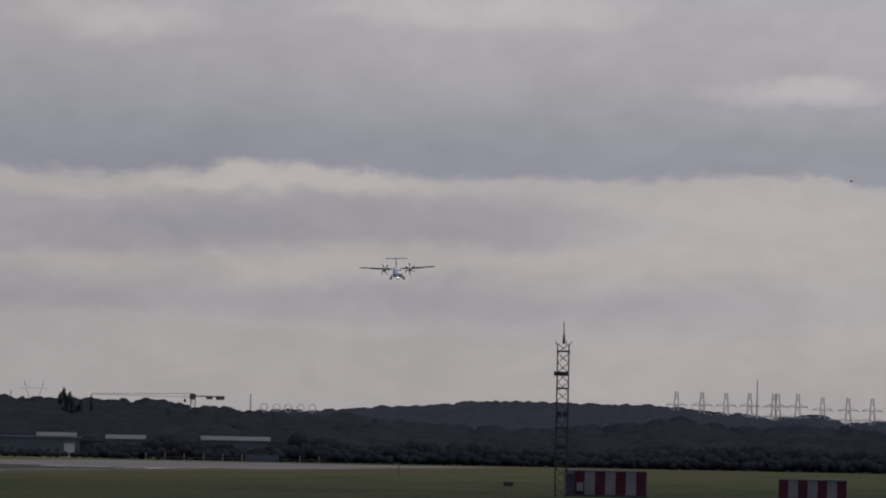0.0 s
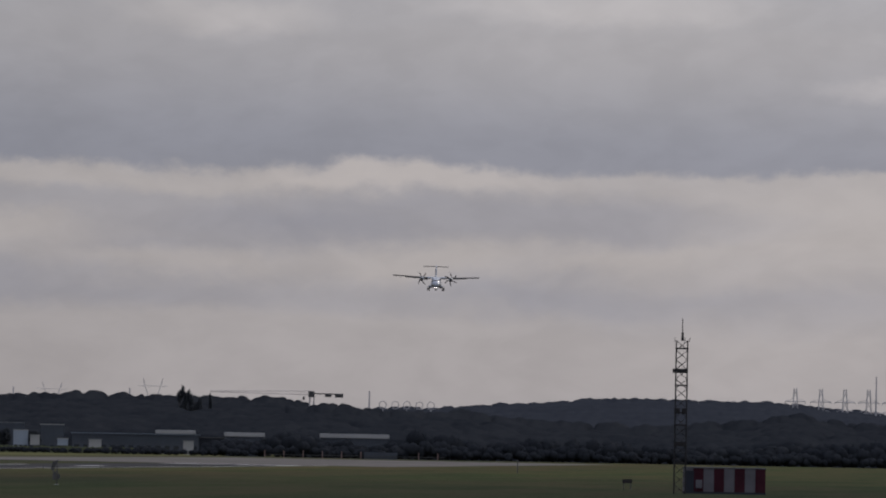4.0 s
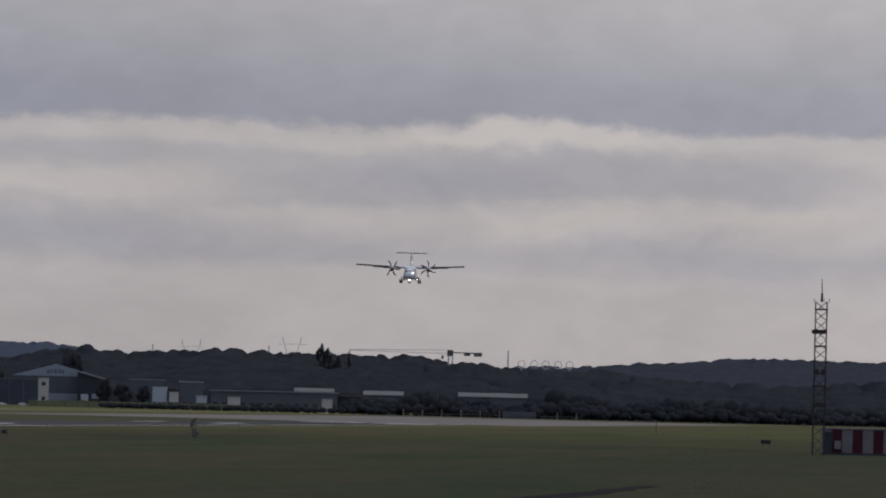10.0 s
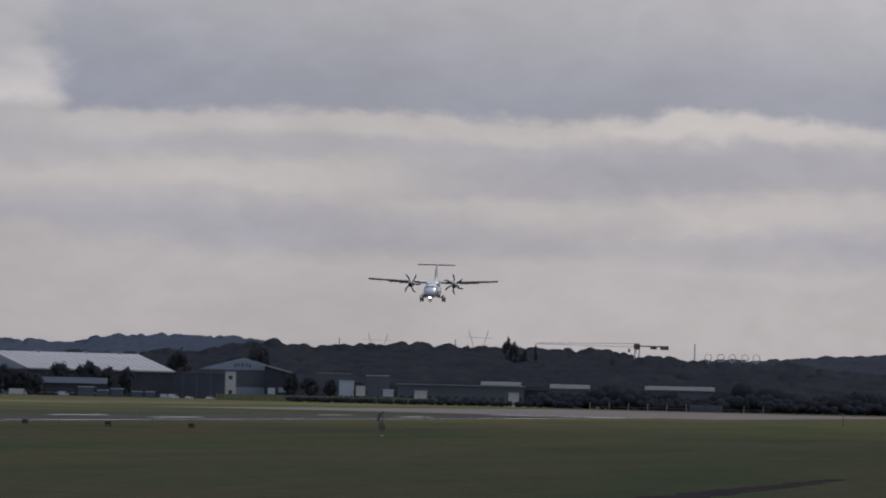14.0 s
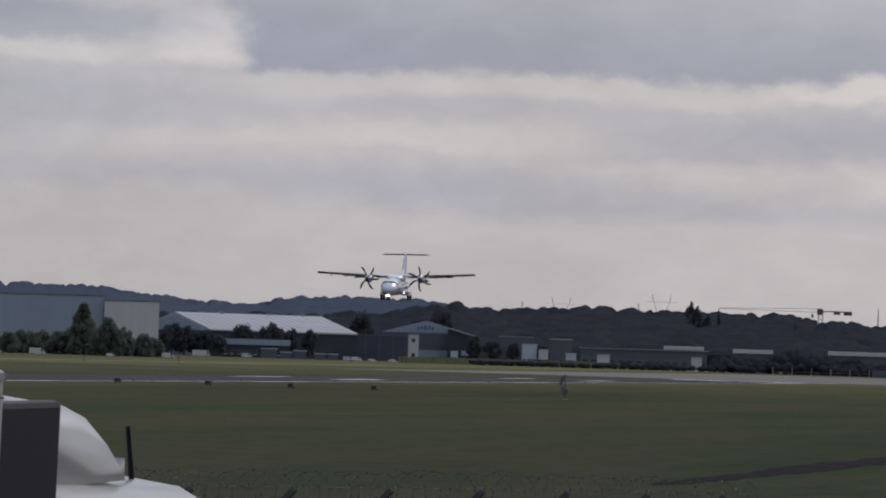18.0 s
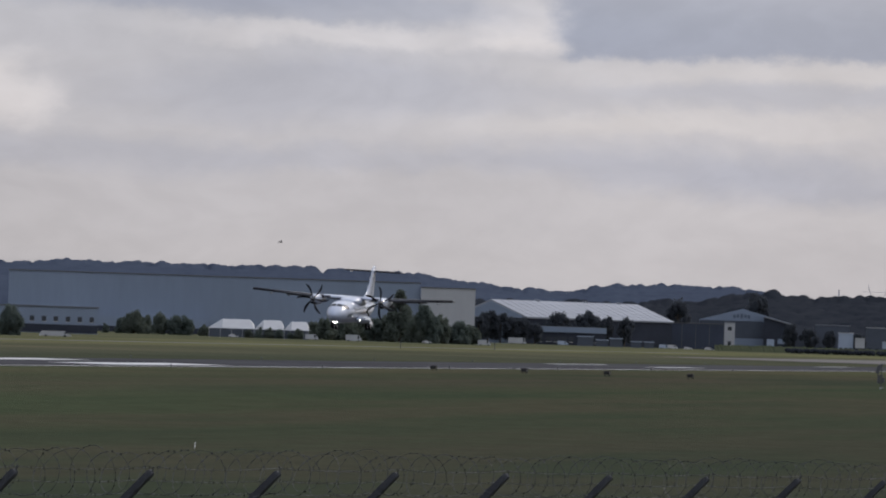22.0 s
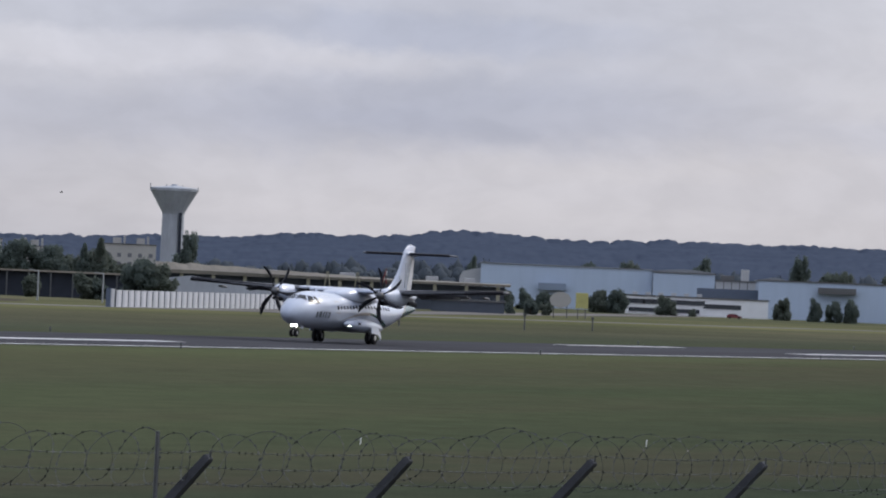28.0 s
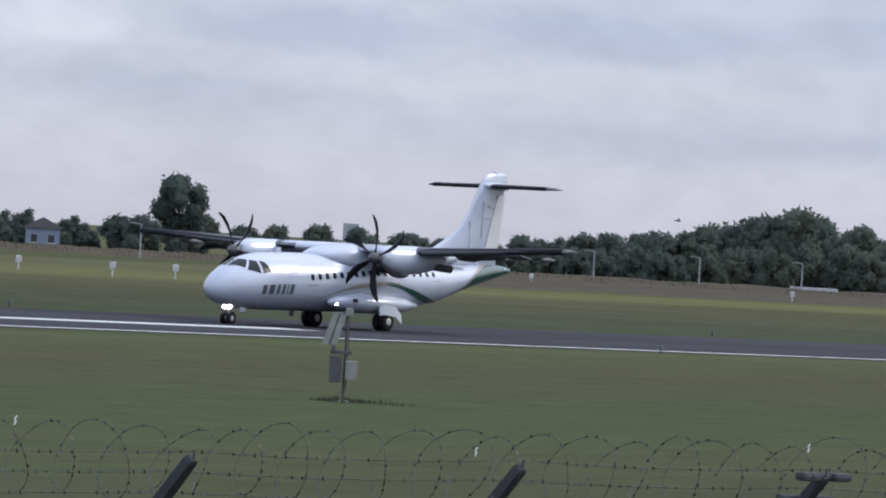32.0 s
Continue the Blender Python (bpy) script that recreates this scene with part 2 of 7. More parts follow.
M_STEEL = mat("galvanised_steel", (0.28, 0.29, 0.30), 0.5, metal=0.5, var=0.25, scale=4, bump=0.1)
M_DARKSTEEL = mat("weathered_dark_steel", (0.07, 0.072, 0.075), 0.55, metal=0.3, var=0.3, scale=4, bump=0.1)
M_PROP = mat("black_propeller_blade", (0.010, 0.010, 0.014), 0.5, spec=0.15, var=0.15, scale=3)
M_LAMP = glow("lit_landing_lamp", (1.0, 0.93, 0.82), 18)
M_LAMP2 = glow("lit_small_lamp", (1.0, 0.93, 0.8), 14)

# ---- mesh helpers ----


def mesh_of(name, bm, material, smooth=False):
    me = bpy.data.meshes.new(name)
    bm.to_mesh(me)
    bm.free()
    for m in (material if isinstance(material, (list, tuple)) else [material]):
        me.materials.append(m)
    if smooth:
        me.polygons.foreach_set("use_smooth", [True] * len(me.polygons))
    return me


def part(name, bm, material, parent=None, label="", smooth=False, m=None):
    """Links a bmesh as one mesh object, under a thing if one is given."""
    ob = new(name, mesh_of(name, bm, material, smooth))
    if parent is not None:
        ob.parent = parent
    if m is not None:
        ob.matrix_basis = m
    return tagged(ob, label)


def share(name, me, parent, m):
    ob = new(name, me)
    ob.parent = parent
    ob.matrix_basis = m
    return ob


def thing(name, m, label, category, group="", kind=""):
    ob = new(name)
    ob.empty_display_size = 0.2
    ob.matrix_basis = m
    return tagged(ob, label, category, group, kind)


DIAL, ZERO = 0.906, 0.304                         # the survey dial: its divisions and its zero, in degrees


def reach(dist):
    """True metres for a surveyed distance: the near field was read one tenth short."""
    return dist * 1.10 if dist < 3200 else dist


def at(az, dist, z=0.0, turn=0.0):
    """A pose at a dial bearing (left of the runway's line) and distance from the stand, its back turned away."""
    a, d = DIAL * az + ZERO, reach(dist)
    return pose(-math.sin(radians(a)) * d, math.cos(radians(a)) * d, z, 0, 0, a + turn)


def wide(az0, az1, dist):
    return abs(radians(az0 - az1)) * DIAL * reach(dist)


def top(el, dist):
    """Height of a point seen at the dial slope el over that distance."""
    return EYE + (DIAL * el - 0.00012) * reach(dist)


def box(bm, x0, x1, y0, y1, z0, z1, mi=0, bevel=0.0):
    vs = [bm.verts.new(c) for c in ((x0, y0, z0), (x1, y0, z0), (x1, y1, z0), (x0, y1, z0), (x0, y0, z1), (x1, y0, z1), (x1, y1, z1), (x0, y1, z1))]
    fs = [bm.faces.new([vs[i] for i in q]) for q in ((3, 2, 1, 0), (4, 5, 6, 7), (0, 1, 5, 4), (1, 2, 6, 5), (2, 3, 7, 6), (3, 0, 4, 7))]
    for f in fs:
        f.material_index = mi
    if bevel:
        es = list({e for f in fs for e in f.edges})
        bmesh.ops.bevel(bm, geom=es, offset=bevel, segments=2, affect="EDGES", profile=0.6)
    return fs


def boxed(x0, x1, y0, y1, z0, z1, bevel=0.0):
    bm = bmesh.new()
    box(bm, x0, x1, y0, y1, z0, z1, 0, bevel)
    return bm


def tube(bm, a, b, r0, r1=None, n=8, cap=True, mi=0):
    """A round bar from a to b."""
    a, b = Vector(a), Vector(b)
    r1 = r0 if r1 is None else r1
    d = (b - a).normalized()
    u = d.orthogonal().normalized()
    w = d.cross(u)
    ra, rb = [], []
    for i in range(n):
        c, s = math.cos(2 * math.pi * i / n), math.sin(2 * math.pi * i / n)
        ra.append(bm.verts.new(a + (u * c + w * s) * r0))
        rb.append(bm.verts.new(b + (u * c + w * s) * r1))
    fs = [bm.faces.new((ra[i], ra[(i + 1) % n], rb[(i + 1) % n], rb[i])) for i in range(n)]
    if cap:
        fs += [bm.faces.new(ra[::-1]), bm.faces.new(rb)]
    for f in fs:
        f.material_index = mi


def tubed(a, b, r0, r1=None, n=8):
    bm = bmesh.new()
    tube(bm, a, b, r0, r1, n)
    return bm


def loft(bm, rings, cap=True, mi=0):
    """Skin over closed rings of points, all with the same count."""
    vr = [[bm.verts.new(p) for p in r] for r in rings]
    n = len(vr[0])
    fs = []
    for a, b in zip(vr, vr[1:]):
        fs += [bm.faces.new((a[i], a[(i + 1) % n], b[(i + 1) % n], b[i])) for i in range(n)]
    if cap:
        fs += [bm.faces.new(vr[0][::-1]), bm.faces.new(vr[-1])]
    for f in fs:
        f.material_index = mi
    return fs


# ---- ground ----
def ground_material():
    m = bpy.data.materials.new("airfield_grass")
    m.use_nodes = True
    nt = m.node_tree
    N, L = nt.nodes.new, nt.links.new
    b = nt.nodes["Principled BSDF"]
    b.inputs["Roughness"].default_value = 0.9
    b.inputs["Specular IOR Level"].default_value = 0.0
    co = N("ShaderNodeTexCoord")

    def tex(scale, stretch, detail=5, rough=0.6):
        mp, n = N("ShaderNodeMapping"), N("ShaderNodeTexNoise")
        mp.inputs["Scale"].default_value = stretch
        n.inputs["Scale"].default_value, n.inputs["Detail"].default_value, n.inputs["Roughness"].default_value = scale, detail, rough
        L(co.outputs["Object"], mp.inputs[0])
        L(mp.outputs[0], n.inputs[0])
        return n.outputs[0]

    def ramp(src, stops):
        r = N("ShaderNodeValToRGB")
        L(src, r.inputs[0])
        e = r.color_ramp.elements
        e[0].position, e[0].color = stops[0][0], (*stops[0][1], 1)
        e[1].position, e[1].color = stops[-1][0], (*stops[-1][1], 1)
        for p, c in stops[1:-1]:
            e.new(p).color = (*c, 1)
        return r.outputs[0]

    def mix(fac, a, c, mode="MIX"):
        x = N("ShaderNodeMix")
        x.data_type, x.blend_type = "RGBA", mode
        if isinstance(fac, float):
            x.inputs[0].default_value = fac
        else:
            L(fac, x.inputs[0])
        L(a, x.inputs[6])
        L(c, x.inputs[7])
        return x.outputs[2]

    swath = tex(0.055, (1, 0.14, 1), 6)           # mown swaths along the runway
    patch = tex(0.02, (1, 0.35, 1), 6)
    fine = tex(0.5, (1, 0.45, 1), 8, 0.8)
    blades = tex(9.0, (1, 1, 1), 3, 0.8)
    green = ramp(swath, [(0.38, (0.0420, 0.0515, 0.0350)), (0.47, (0.0495, 0.0560, 0.0375)), (0.56, (0.0600, 0.0575, 0.0410)), (0.66, (0.0475, 0.0545, 0.0370))])
    dry = ramp(patch, [(0.36, (0.0680, 0.0685, 0.0430)), (0.52, (0.0850, 0.0825, 0.0530)), (0.66, (0.1070, 0.0985, 0.0650))])
    # the strip beyond the runway was left to grow and dried out
    sep, band = N("ShaderNodeSeparateXYZ"), N("ShaderNodeMapRange")
    L(co.outputs["Object"], sep.inputs[0])
    wob = N("ShaderNodeMath")
    wob.operation = "MULTIPLY_ADD"
    L(patch, wob.inputs[0])
    wob.inputs[1].default_value = 60.0
    L(sep.outputs[0], wob.inputs[2])
    band.inputs[1].default_value, band.inputs[2].default_value = -150.0, -215.0
    L(wob.outputs[0], band.inputs[0])
    left_grass = ramp(swath, [(0.34, (0.0655, 0.0755, 0.0455)), (0.46, (0.0680, 0.0775, 0.0465)), (0.56, (0.0705, 0.0772, 0.0480)), (0.70, (0.0665, 0.0755, 0.0460))])
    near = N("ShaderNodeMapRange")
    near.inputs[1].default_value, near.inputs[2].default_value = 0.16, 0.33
    wide_of = N("ShaderNodeMath")                 # a brighter grass tone takes over with bearing to the left
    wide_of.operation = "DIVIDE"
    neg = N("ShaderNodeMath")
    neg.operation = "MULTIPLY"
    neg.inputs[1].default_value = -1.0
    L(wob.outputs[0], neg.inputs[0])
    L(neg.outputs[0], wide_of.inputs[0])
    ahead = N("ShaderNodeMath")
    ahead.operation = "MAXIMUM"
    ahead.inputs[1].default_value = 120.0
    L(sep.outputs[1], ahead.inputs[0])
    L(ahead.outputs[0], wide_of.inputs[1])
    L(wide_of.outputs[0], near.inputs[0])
    # far along the field the grass colour turns paler
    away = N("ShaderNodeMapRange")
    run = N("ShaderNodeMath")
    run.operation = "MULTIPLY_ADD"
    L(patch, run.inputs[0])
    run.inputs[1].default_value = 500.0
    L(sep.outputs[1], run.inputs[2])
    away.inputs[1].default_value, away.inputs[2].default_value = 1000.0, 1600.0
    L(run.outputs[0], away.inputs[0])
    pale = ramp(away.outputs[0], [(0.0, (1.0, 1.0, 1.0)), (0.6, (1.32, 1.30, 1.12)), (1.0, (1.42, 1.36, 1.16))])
    c = mix(band.outputs[0], mix(1.0, mix(near.outputs[0], green, left_grass), pale, "MULTIPLY"), dry)
    # long strips beside the runway: mown green, trodden brown, brighter yellow
    strip, off = N("ShaderNodeMapRange"), N("ShaderNodeMath")
    off.operation = "MULTIPLY_ADD"
    L(swath, off.inputs[0])
    off.inputs[1].default_value = 34.0
    L(sep.outputs[0], off.inputs[2])
    strip.inputs[1].default_value, strip.inputs[2].default_value = -440.0, 0.0
    L(off.outputs[0], strip.inputs[0])

    def at_x(x, col):
        return ((x + 17 + 440) / 440, col)
    tone = ramp(strip.outputs[0], [at_x(-440, (1.0, 1.06, 1.0)), at_x(-400, (1.14, 1.18, 1.05)), at_x(-374, (1.18, 1.22, 1.06)), at_x(-350, (1.36, 1.42, 1.12)), at_x(-326, (1.28, 1.34, 1.08)), at_x(-308, (1.05, 1.08, 1.03)), at_x(-288, (0.98, 1.0, 1.0)), at_x(-250, (0.92, 0.94, 1.0)), at_x(-215, (0.78, 0.84, 0.92)), at_x(-168, (1.0, 1.0, 0.95)), at_x(-156, (1.22, 1.20, 1.1)),
                                   at_x(-146, (1.10, 1.03, 1.0)), at_x(-126, (1.06, 0.97, 1.0)), at_x(-112, (1.02, 0.99, 0.99)), at_x(-102, (0.97, 1.02, 0.95)), at_x(-90, (0.97, 1.02, 0.95)), at_x(-80, (1.03, 1.02, 0.98)), at_x(-58, (0.98, 0.98, 0.97)), at_x(-40, (0.88, 0.92, 0.92)), at_x(-25, (0.90, 0.94, 0.94))])
    c = mix(1.0, c, tone, "MULTIPLY")
    g = ramp(fine, [(0.36, (0.56, 0.57, 0.58)), (0.64, (1.42, 1.40, 1.34))])
    c = mix(0.34, c, g, "MULTIPLY")
    g2 = ramp(blades, [(0.30, (0.72, 0.72, 0.70)), (0.72, (1.25, 1.25, 1.2))])
    c = mix(0.6, c, g2, "MULTIPLY")
    L(c, b.inputs["Base Color"])
    bp = N("ShaderNodeBump")
    bp.inputs["Strength"].default_value, bp.inputs["Distance"].default_value = 0.7, 0.12
    L(blades, bp.inputs["Height"])
    L(bp.outputs[0], b.inputs["Normal"])
    return m


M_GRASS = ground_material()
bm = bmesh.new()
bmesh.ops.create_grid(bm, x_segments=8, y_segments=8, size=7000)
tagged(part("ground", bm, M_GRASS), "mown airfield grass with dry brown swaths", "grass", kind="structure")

M_ASPHALT = mat("worn_runway_asphalt", (0.036, 0.036, 0.041), 0.97, spec=0.05, var=0.35, scale=0.12, bump=0.15, stretch=(1, 0.12, 1))
M_SOIL = mat("damp_dark_earth", (0.027, 0.025, 0.027), 1.0, var=0.3, scale=0.4, spec=0.0)
M_CONCRETE = mat("pale_taxiway_concrete", (0.125, 0.116, 0.112), 0.95, spec=0.05, var=0.25, scale=0.05, bump=0.1, stretch=(1, 0.2, 1))
M_LINE = mat("white_runway_paint", (0.50, 0.50, 0.49), 0.55, var=0.15, scale=0.5, stretch=(1, 0.2, 1))
RW_NEAR, RW_FAR, RW_MID = -162.6, -195.0, -180.5
RW_END = 1440.0


def slab(name, x0, x1, y0, y1, z, material, label, category, kind="structure"):
    return tagged(part(name, boxed(x0, x1, y0, y1, -0.3, z), material), label, category, kind=kind)


def runway():
    slab("runway", RW_FAR, RW_NEAR, -900, RW_END, 0.03, M_ASPHALT, "dark grey asphalt runway with white markings", "runway")
    slab("runway_shoulder", -275, -150, RW_END + 0.05, 2150, 0.03, M_CONCRETE, "pale worn concrete beyond the runway's end", "pavement")
    slab("perimeter_track", -352, -343, 720, 1900, 0.03, M_CONCRETE, "pale concrete track behind the runway", "track")
    m = Matrix.Translation((-347, 792, 0)) @ pose(0, 0, 0, 0, 0, math.degrees(math.atan2(309, 1197)))
    tagged(part("service_road", boxed(-7, 7, 0, 1236, -0.3, 0.04), M_CONCRETE, m=m), "pale concrete service road before the buildings", "road", kind="structure")
    lines = thing("runway_markings", pose(0, 0, 0), "white painted runway lines and touchdown bars", "road marking", kind="structure")

    def bar(x0, x1, y0, y1, nm="stripe"):
        part(nm, boxed(x0, x1, y0, y1, 0.02, 0.036), M_LINE, lines)
    bar(RW_NEAR - 1.5, RW_NEAR - 0.75, -900, RW_END, "edge_line")
    for y0, y1 in ((205, 235), (366, 394), (522, 552), (925, 960), (1160, 1190)):
        bar(-177.6, -175.2, y0, y1, "touchdown_bar")
    for y0, y1 in ((506, 534), (925, 965), (1160, 1195)):
        bar(-192.2, -190.6, y0, y1, "touchdown_bar")
    bar(-176.0, -169.0, 612, 656, "aiming_bar")
    bar(-192.0, -186.0, 620, 664, "aiming_bar")
    for s in (-1, 1):
        for i in range(4):
            x = RW_MID + s * (2.5 + 3.4 * i)
            bar(x - 0.9, x + 0.9, 1390, 1420, "threshold_bar")
    bm = bmesh.new()
    rings = []
    for i in range(61):
        y = 226 + i * 2.5
        w = 0.75 * math.sin(math.pi * (i + 0.4) / 61) ** 0.5 + 0.45 * noise.noise(Vector((y / 7, 0.3, 0)))
        x = -31.9 + 0.7 * noise.noise(Vector((y / 30, 4.1, 0)))
        w = max(0.12, w * 1.7)
        rings.append([(x - w, y, -0.2), (x + w, y, -0.2), (x + w, y, 0.02), (x - w, y, 0.02)])
    loft(bm, rings)
    bmesh.ops.recalc_face_normals(bm, faces=bm.faces)
    tagged(part("field_track", bm, M_SOIL), "short ragged dark earth track across the grass", "track", kind="structure")


runway()

# ---- aircraft: nose +x, left side +y, wheels on z = 0, main wheels at x = 0 ----
FUS = [  # x, centre height, half width, half height
    (10.40, 1.60, 0.02, 0.02), (10.36, 1.60, 0.24, 0.22), (10.22, 1.62, 0.46, 0.41), (9.98, 1.66, 0.68, 0.60), (9.60, 1.72, 0.88, 0.79), (9.10, 1.80, 1.06, 0.96),
    (8.60, 1.87, 1.19, 1.09), (8.00, 1.95, 1.30, 1.20), (7.30, 2.01, 1.38, 1.28), (6.50, 2.04, 1.425, 1.315), (5.0, 2.06, 1.435, 1.33),
    (2.0, 2.08, 1.435, 1.33), (-1.5, 2.12, 1.435, 1.33), (-3.2, 2.18, 1.43, 1.28), (-4.8, 2.24, 1.34, 1.13), (-6.4, 2.33, 1.16, 0.94),
    (-8.0, 2.53, 0.92, 0.66), (-9.6, 2.75, 0.66, 0.49), (-11.0, 2.92, 0.42, 0.36), (-12.1, 3.02, 0.22, 0.20), (-12.65, 3.04, 0.07, 0.08)]


def fus(x):
    """Centre height, half width and half height of the fuselage at x."""
    for a, b in zip(FUS, FUS[1:]):
        if b[0] <= x <= a[0]:
            k = (a[0] - x) / (a[0] - b[0])
            return tuple(p + (q - p) * k for p, q in zip(a[1:], b[1:]))
    return FUS[-1][1:]


def skin(x, th, out=0.0):
    """Point on the fuselage at x; th in degrees up from the left side."""
    z, w, h = fus(x)
    t = radians(th)
    return (x, (w + out) * math.cos(t), z + (h + out) * math.sin(t))


def patch_mesh(path, out=0.006, nx=2, nt=6):
    """A thin panel on the skin: path gives corner columns (x, th_low, th_high)."""
    bm = bmesh.new()
    cols = []
    for (xa, la, ha), (xb, lb, hb) in zip(path, path[1:]):
        for i in range(nx):
            k = i / nx
            cols.append((xa + (xb - xa) * k, la + (lb - la) * k, ha + (hb - ha) * k))
    cols.append(path[-1])
    vs = [[bm.verts.new(skin(x, lo + (hi - lo) * j / nt, out)) for j in range(nt + 1)] for x, lo, hi in cols]
    for a, b in zip(vs, vs[1:]):
        for j in range(nt):
            bm.faces.new((a[j], a[j + 1], b[j + 1], b[j]))
    bmesh.ops.recalc_face_normals(bm, faces=bm.faces)
    return bm


def pane_mesh(c, out=0.012, n=4):
    """A skin panel between four corners (x, th) given round its edge."""
    bm = bmesh.new()
    vs = []
    for i in range(n + 1):
        u = i / n
        a = [c[0][k] + (c[1][k] - c[0][k]) * u for k in (0, 1)]
        b = [c[3][k] + (c[2][k] - c[3][k]) * u for k in (0, 1)]
        vs.append([bm.verts.new(skin(a[0] + (b[0] - a[0]) * j / n, a[1] + (b[1] - a[1]) * j / n, out)) for j in range(n + 1)])
    for a, b in zip(vs, vs[1:]):
        for j in range(n):
            bm.faces.new((a[j], a[j + 1], b[j + 1], b[j]))
    bmesh.ops.recalc_face_normals(bm, faces=bm.faces)
    return bm


def both(fn):
    """The panel's path on the left and mirrored on the right side."""
    return fn, [(x, 180 - h, 180 - l) for x, l, h in fn]


AIRFOIL = [(0, 0), (0.02, 0.035), (0.08, 0.066), (0.2, 0.092), (0.4, 0.098), (0.65, 0.066), (0.85, 0.028), (1, 0.004), (1, -0.004), (0.8, -0.02),
           (0.5, -0.038), (0.25, -0.042), (0.08, -0.034), (0.02, -0.02)]


def wing_ring(y, lead, chord, z, thick=1.0, upright=False):
    return [((lead - u * chord, y + v * chord * thick, z) if upright else (lead - u * chord, y, z + v * chord * thick)) for u, v in AIRFOIL]


def build_aircraft():
    a = thing("turboprop_airliner", pose(0, 0, 0), "white twin-turboprop airliner with dark green tail cone, wheels down", "aircraft")
    bm = bmesh.new()
    loft(bm, [[(x, w * math.cos(t), z + h * math.sin(t)) for t in (2 * math.pi * i / 40 for i in range(40))] for x, z, w, h in FUS])
    bmesh.ops.recalc_face_normals(bm, faces=bm.faces)
    body = part("fuselage", bm, M_WHITE, a, smooth=True)
    # wing centre fairing and gear sponsons
    def squared(v):
        return math.copysign(abs(v) ** 0.62, v)
    bm = bmesh.new()
    loft(bm, [[(x, w * squared(math.cos(t)), 3.24 + h * max(-0.5, squared(math.sin(t)))) for t in (2 * math.pi * i / 32 for i in range(32))]
              for x, w, h in ((3.2, 0.45, 0.14), (2.6, 0.85, 0.33), (2.0, 1.10, 0.50), (1.4, 1.24, 0.62), (0.9, 1.30, 0.68), (-1.2, 1.32, 0.66), (-2.6, 1.15, 0.50), (-4.2, 0.8, 0.26), (-5.4, 0.4, 0.08))])
    bmesh.ops.recalc_face_normals(bm, faces=bm.faces)
    part("wing_fairing", bm, M_WHITE, a, smooth=True)
    for s in (1, -1):
        bm = bmesh.new()
        loft(bm, [[(x, s * (1.42 + w * math.cos(t)), 1.22 + h * math.sin(t)) for t in (2 * math.pi * i / 20 for i in range(20))]
                  for x, w, h in ((3.4, 0.1, 0.1), (2.6, 0.45, 0.32), (1.2, 0.72, 0.46), (-0.8, 0.74, 0.46), (-2.2, 0.5, 0.34), (-3.3, 0.12, 0.1))])
        part("gear_fairing", bm, M_WHITE, a, "white undercarriage bulge", smooth=True)
    # wing: flat centre, tapered outer panels with a little dihedral
    for s in (1, -1):
        bm = bmesh.new()
        loft(bm, [wing_ring(s * y, l, c, z, 1.15) for y, l, c, z in ((0.0, 1.00, 2.60, 3.66), (3.4, 1.00, 2.59, 3.66), (4.9, 1.00, 2.58, 3.66), (11.7, 0.48, 1.55, 4.00), (12.15, 0.36, 1.30, 4.03), (12.28, 0.06, 0.80, 4.04))])
        bmesh.ops.recalc_face_normals(bm, faces=bm.faces)
        for f in bm.faces:                        # the centre section is white like the fuselage
            f.material_index = 1 if abs(f.calc_center_median().y) < 2.6 else 0
        w = part("wing", bm, [M_WINGGREY, M_WHITE], a, smooth=True)
        bm = bmesh.new()
        for y0, y1 in ((2.5, 3.45), (4.65, 12.1)):
            def lead(y):
                return 1.00 - max(0, y - 4.9) / 6.8 * 0.52
            def zz(y):
                return 3.66 + max(0, y - 4.9) / 6.8 * 0.34
            loft(bm, [[(lead(y) + 0.012 - dx, s * y, zz(y) + dz) for dx, dz in ((0, 0), (0.08, 0.125), (0.26, 0.21), (0.27, 0.20), (0.27, -0.10), (0.08, -0.09))] for y in (y0, y1)])
        bmesh.ops.recalc_face_normals(bm, faces=bm.faces)
        part("deicing_boot", bm, M_DEICE, w, "black rubber leading edge", smooth=True)
        bm = bmesh.new()
        for y0, y1 in ((1.5, 3.4), (4.8, 8.6)):
            lift = 2.86 * s if y0 > 4 else 0.0    # the outer flap follows the wing's rise
            m = pose(-1.5, 0, 3.37 if y0 > 4 else 3.60, lift, 0, 0) @ pose(0, 0, 0, 0, -11, 0) @ pose(1.2, 0, 0)
            old = set(bm.verts)
            box(bm, -2.05, -1.18, min(s * y0, s * y1), max(s * y0, s * y1), -0.035, 0.035)
            bmesh.ops.transform(bm, matrix=m, verts=[q for q in bm.verts if q not in old])
        part("flap", bm, M_WINGGREY, w, "lowered grey landing flap")
        for y in (2.3, 6.0, 8.0, 10.2):
            bm = bmesh.new()
            loft(bm, [[(x, s * y + r * math.cos(t), 3.42 + max(0, y - 4.9) * 0.044 + r * 1.4 * math.sin(t)) for t in (2 * math.pi * i / 8 for i in range(8))]
                      for x, r in ((-0.2, 0.02), (-0.7, 0.06), (-1.4, 0.07), (-1.9, 0.02))])
            part("flap_track_fairing", bm, M_WINGGREY, w, smooth=True)
        part("wing_tip_lamp", boxed(-0.1, 0.1, s * 12.2 - 0.06, s * 12.2 + 0.06, 4.0, 4.08, 0.02), M_WHITE, w)
        # engine nacelle
        bm = bmesh.new()
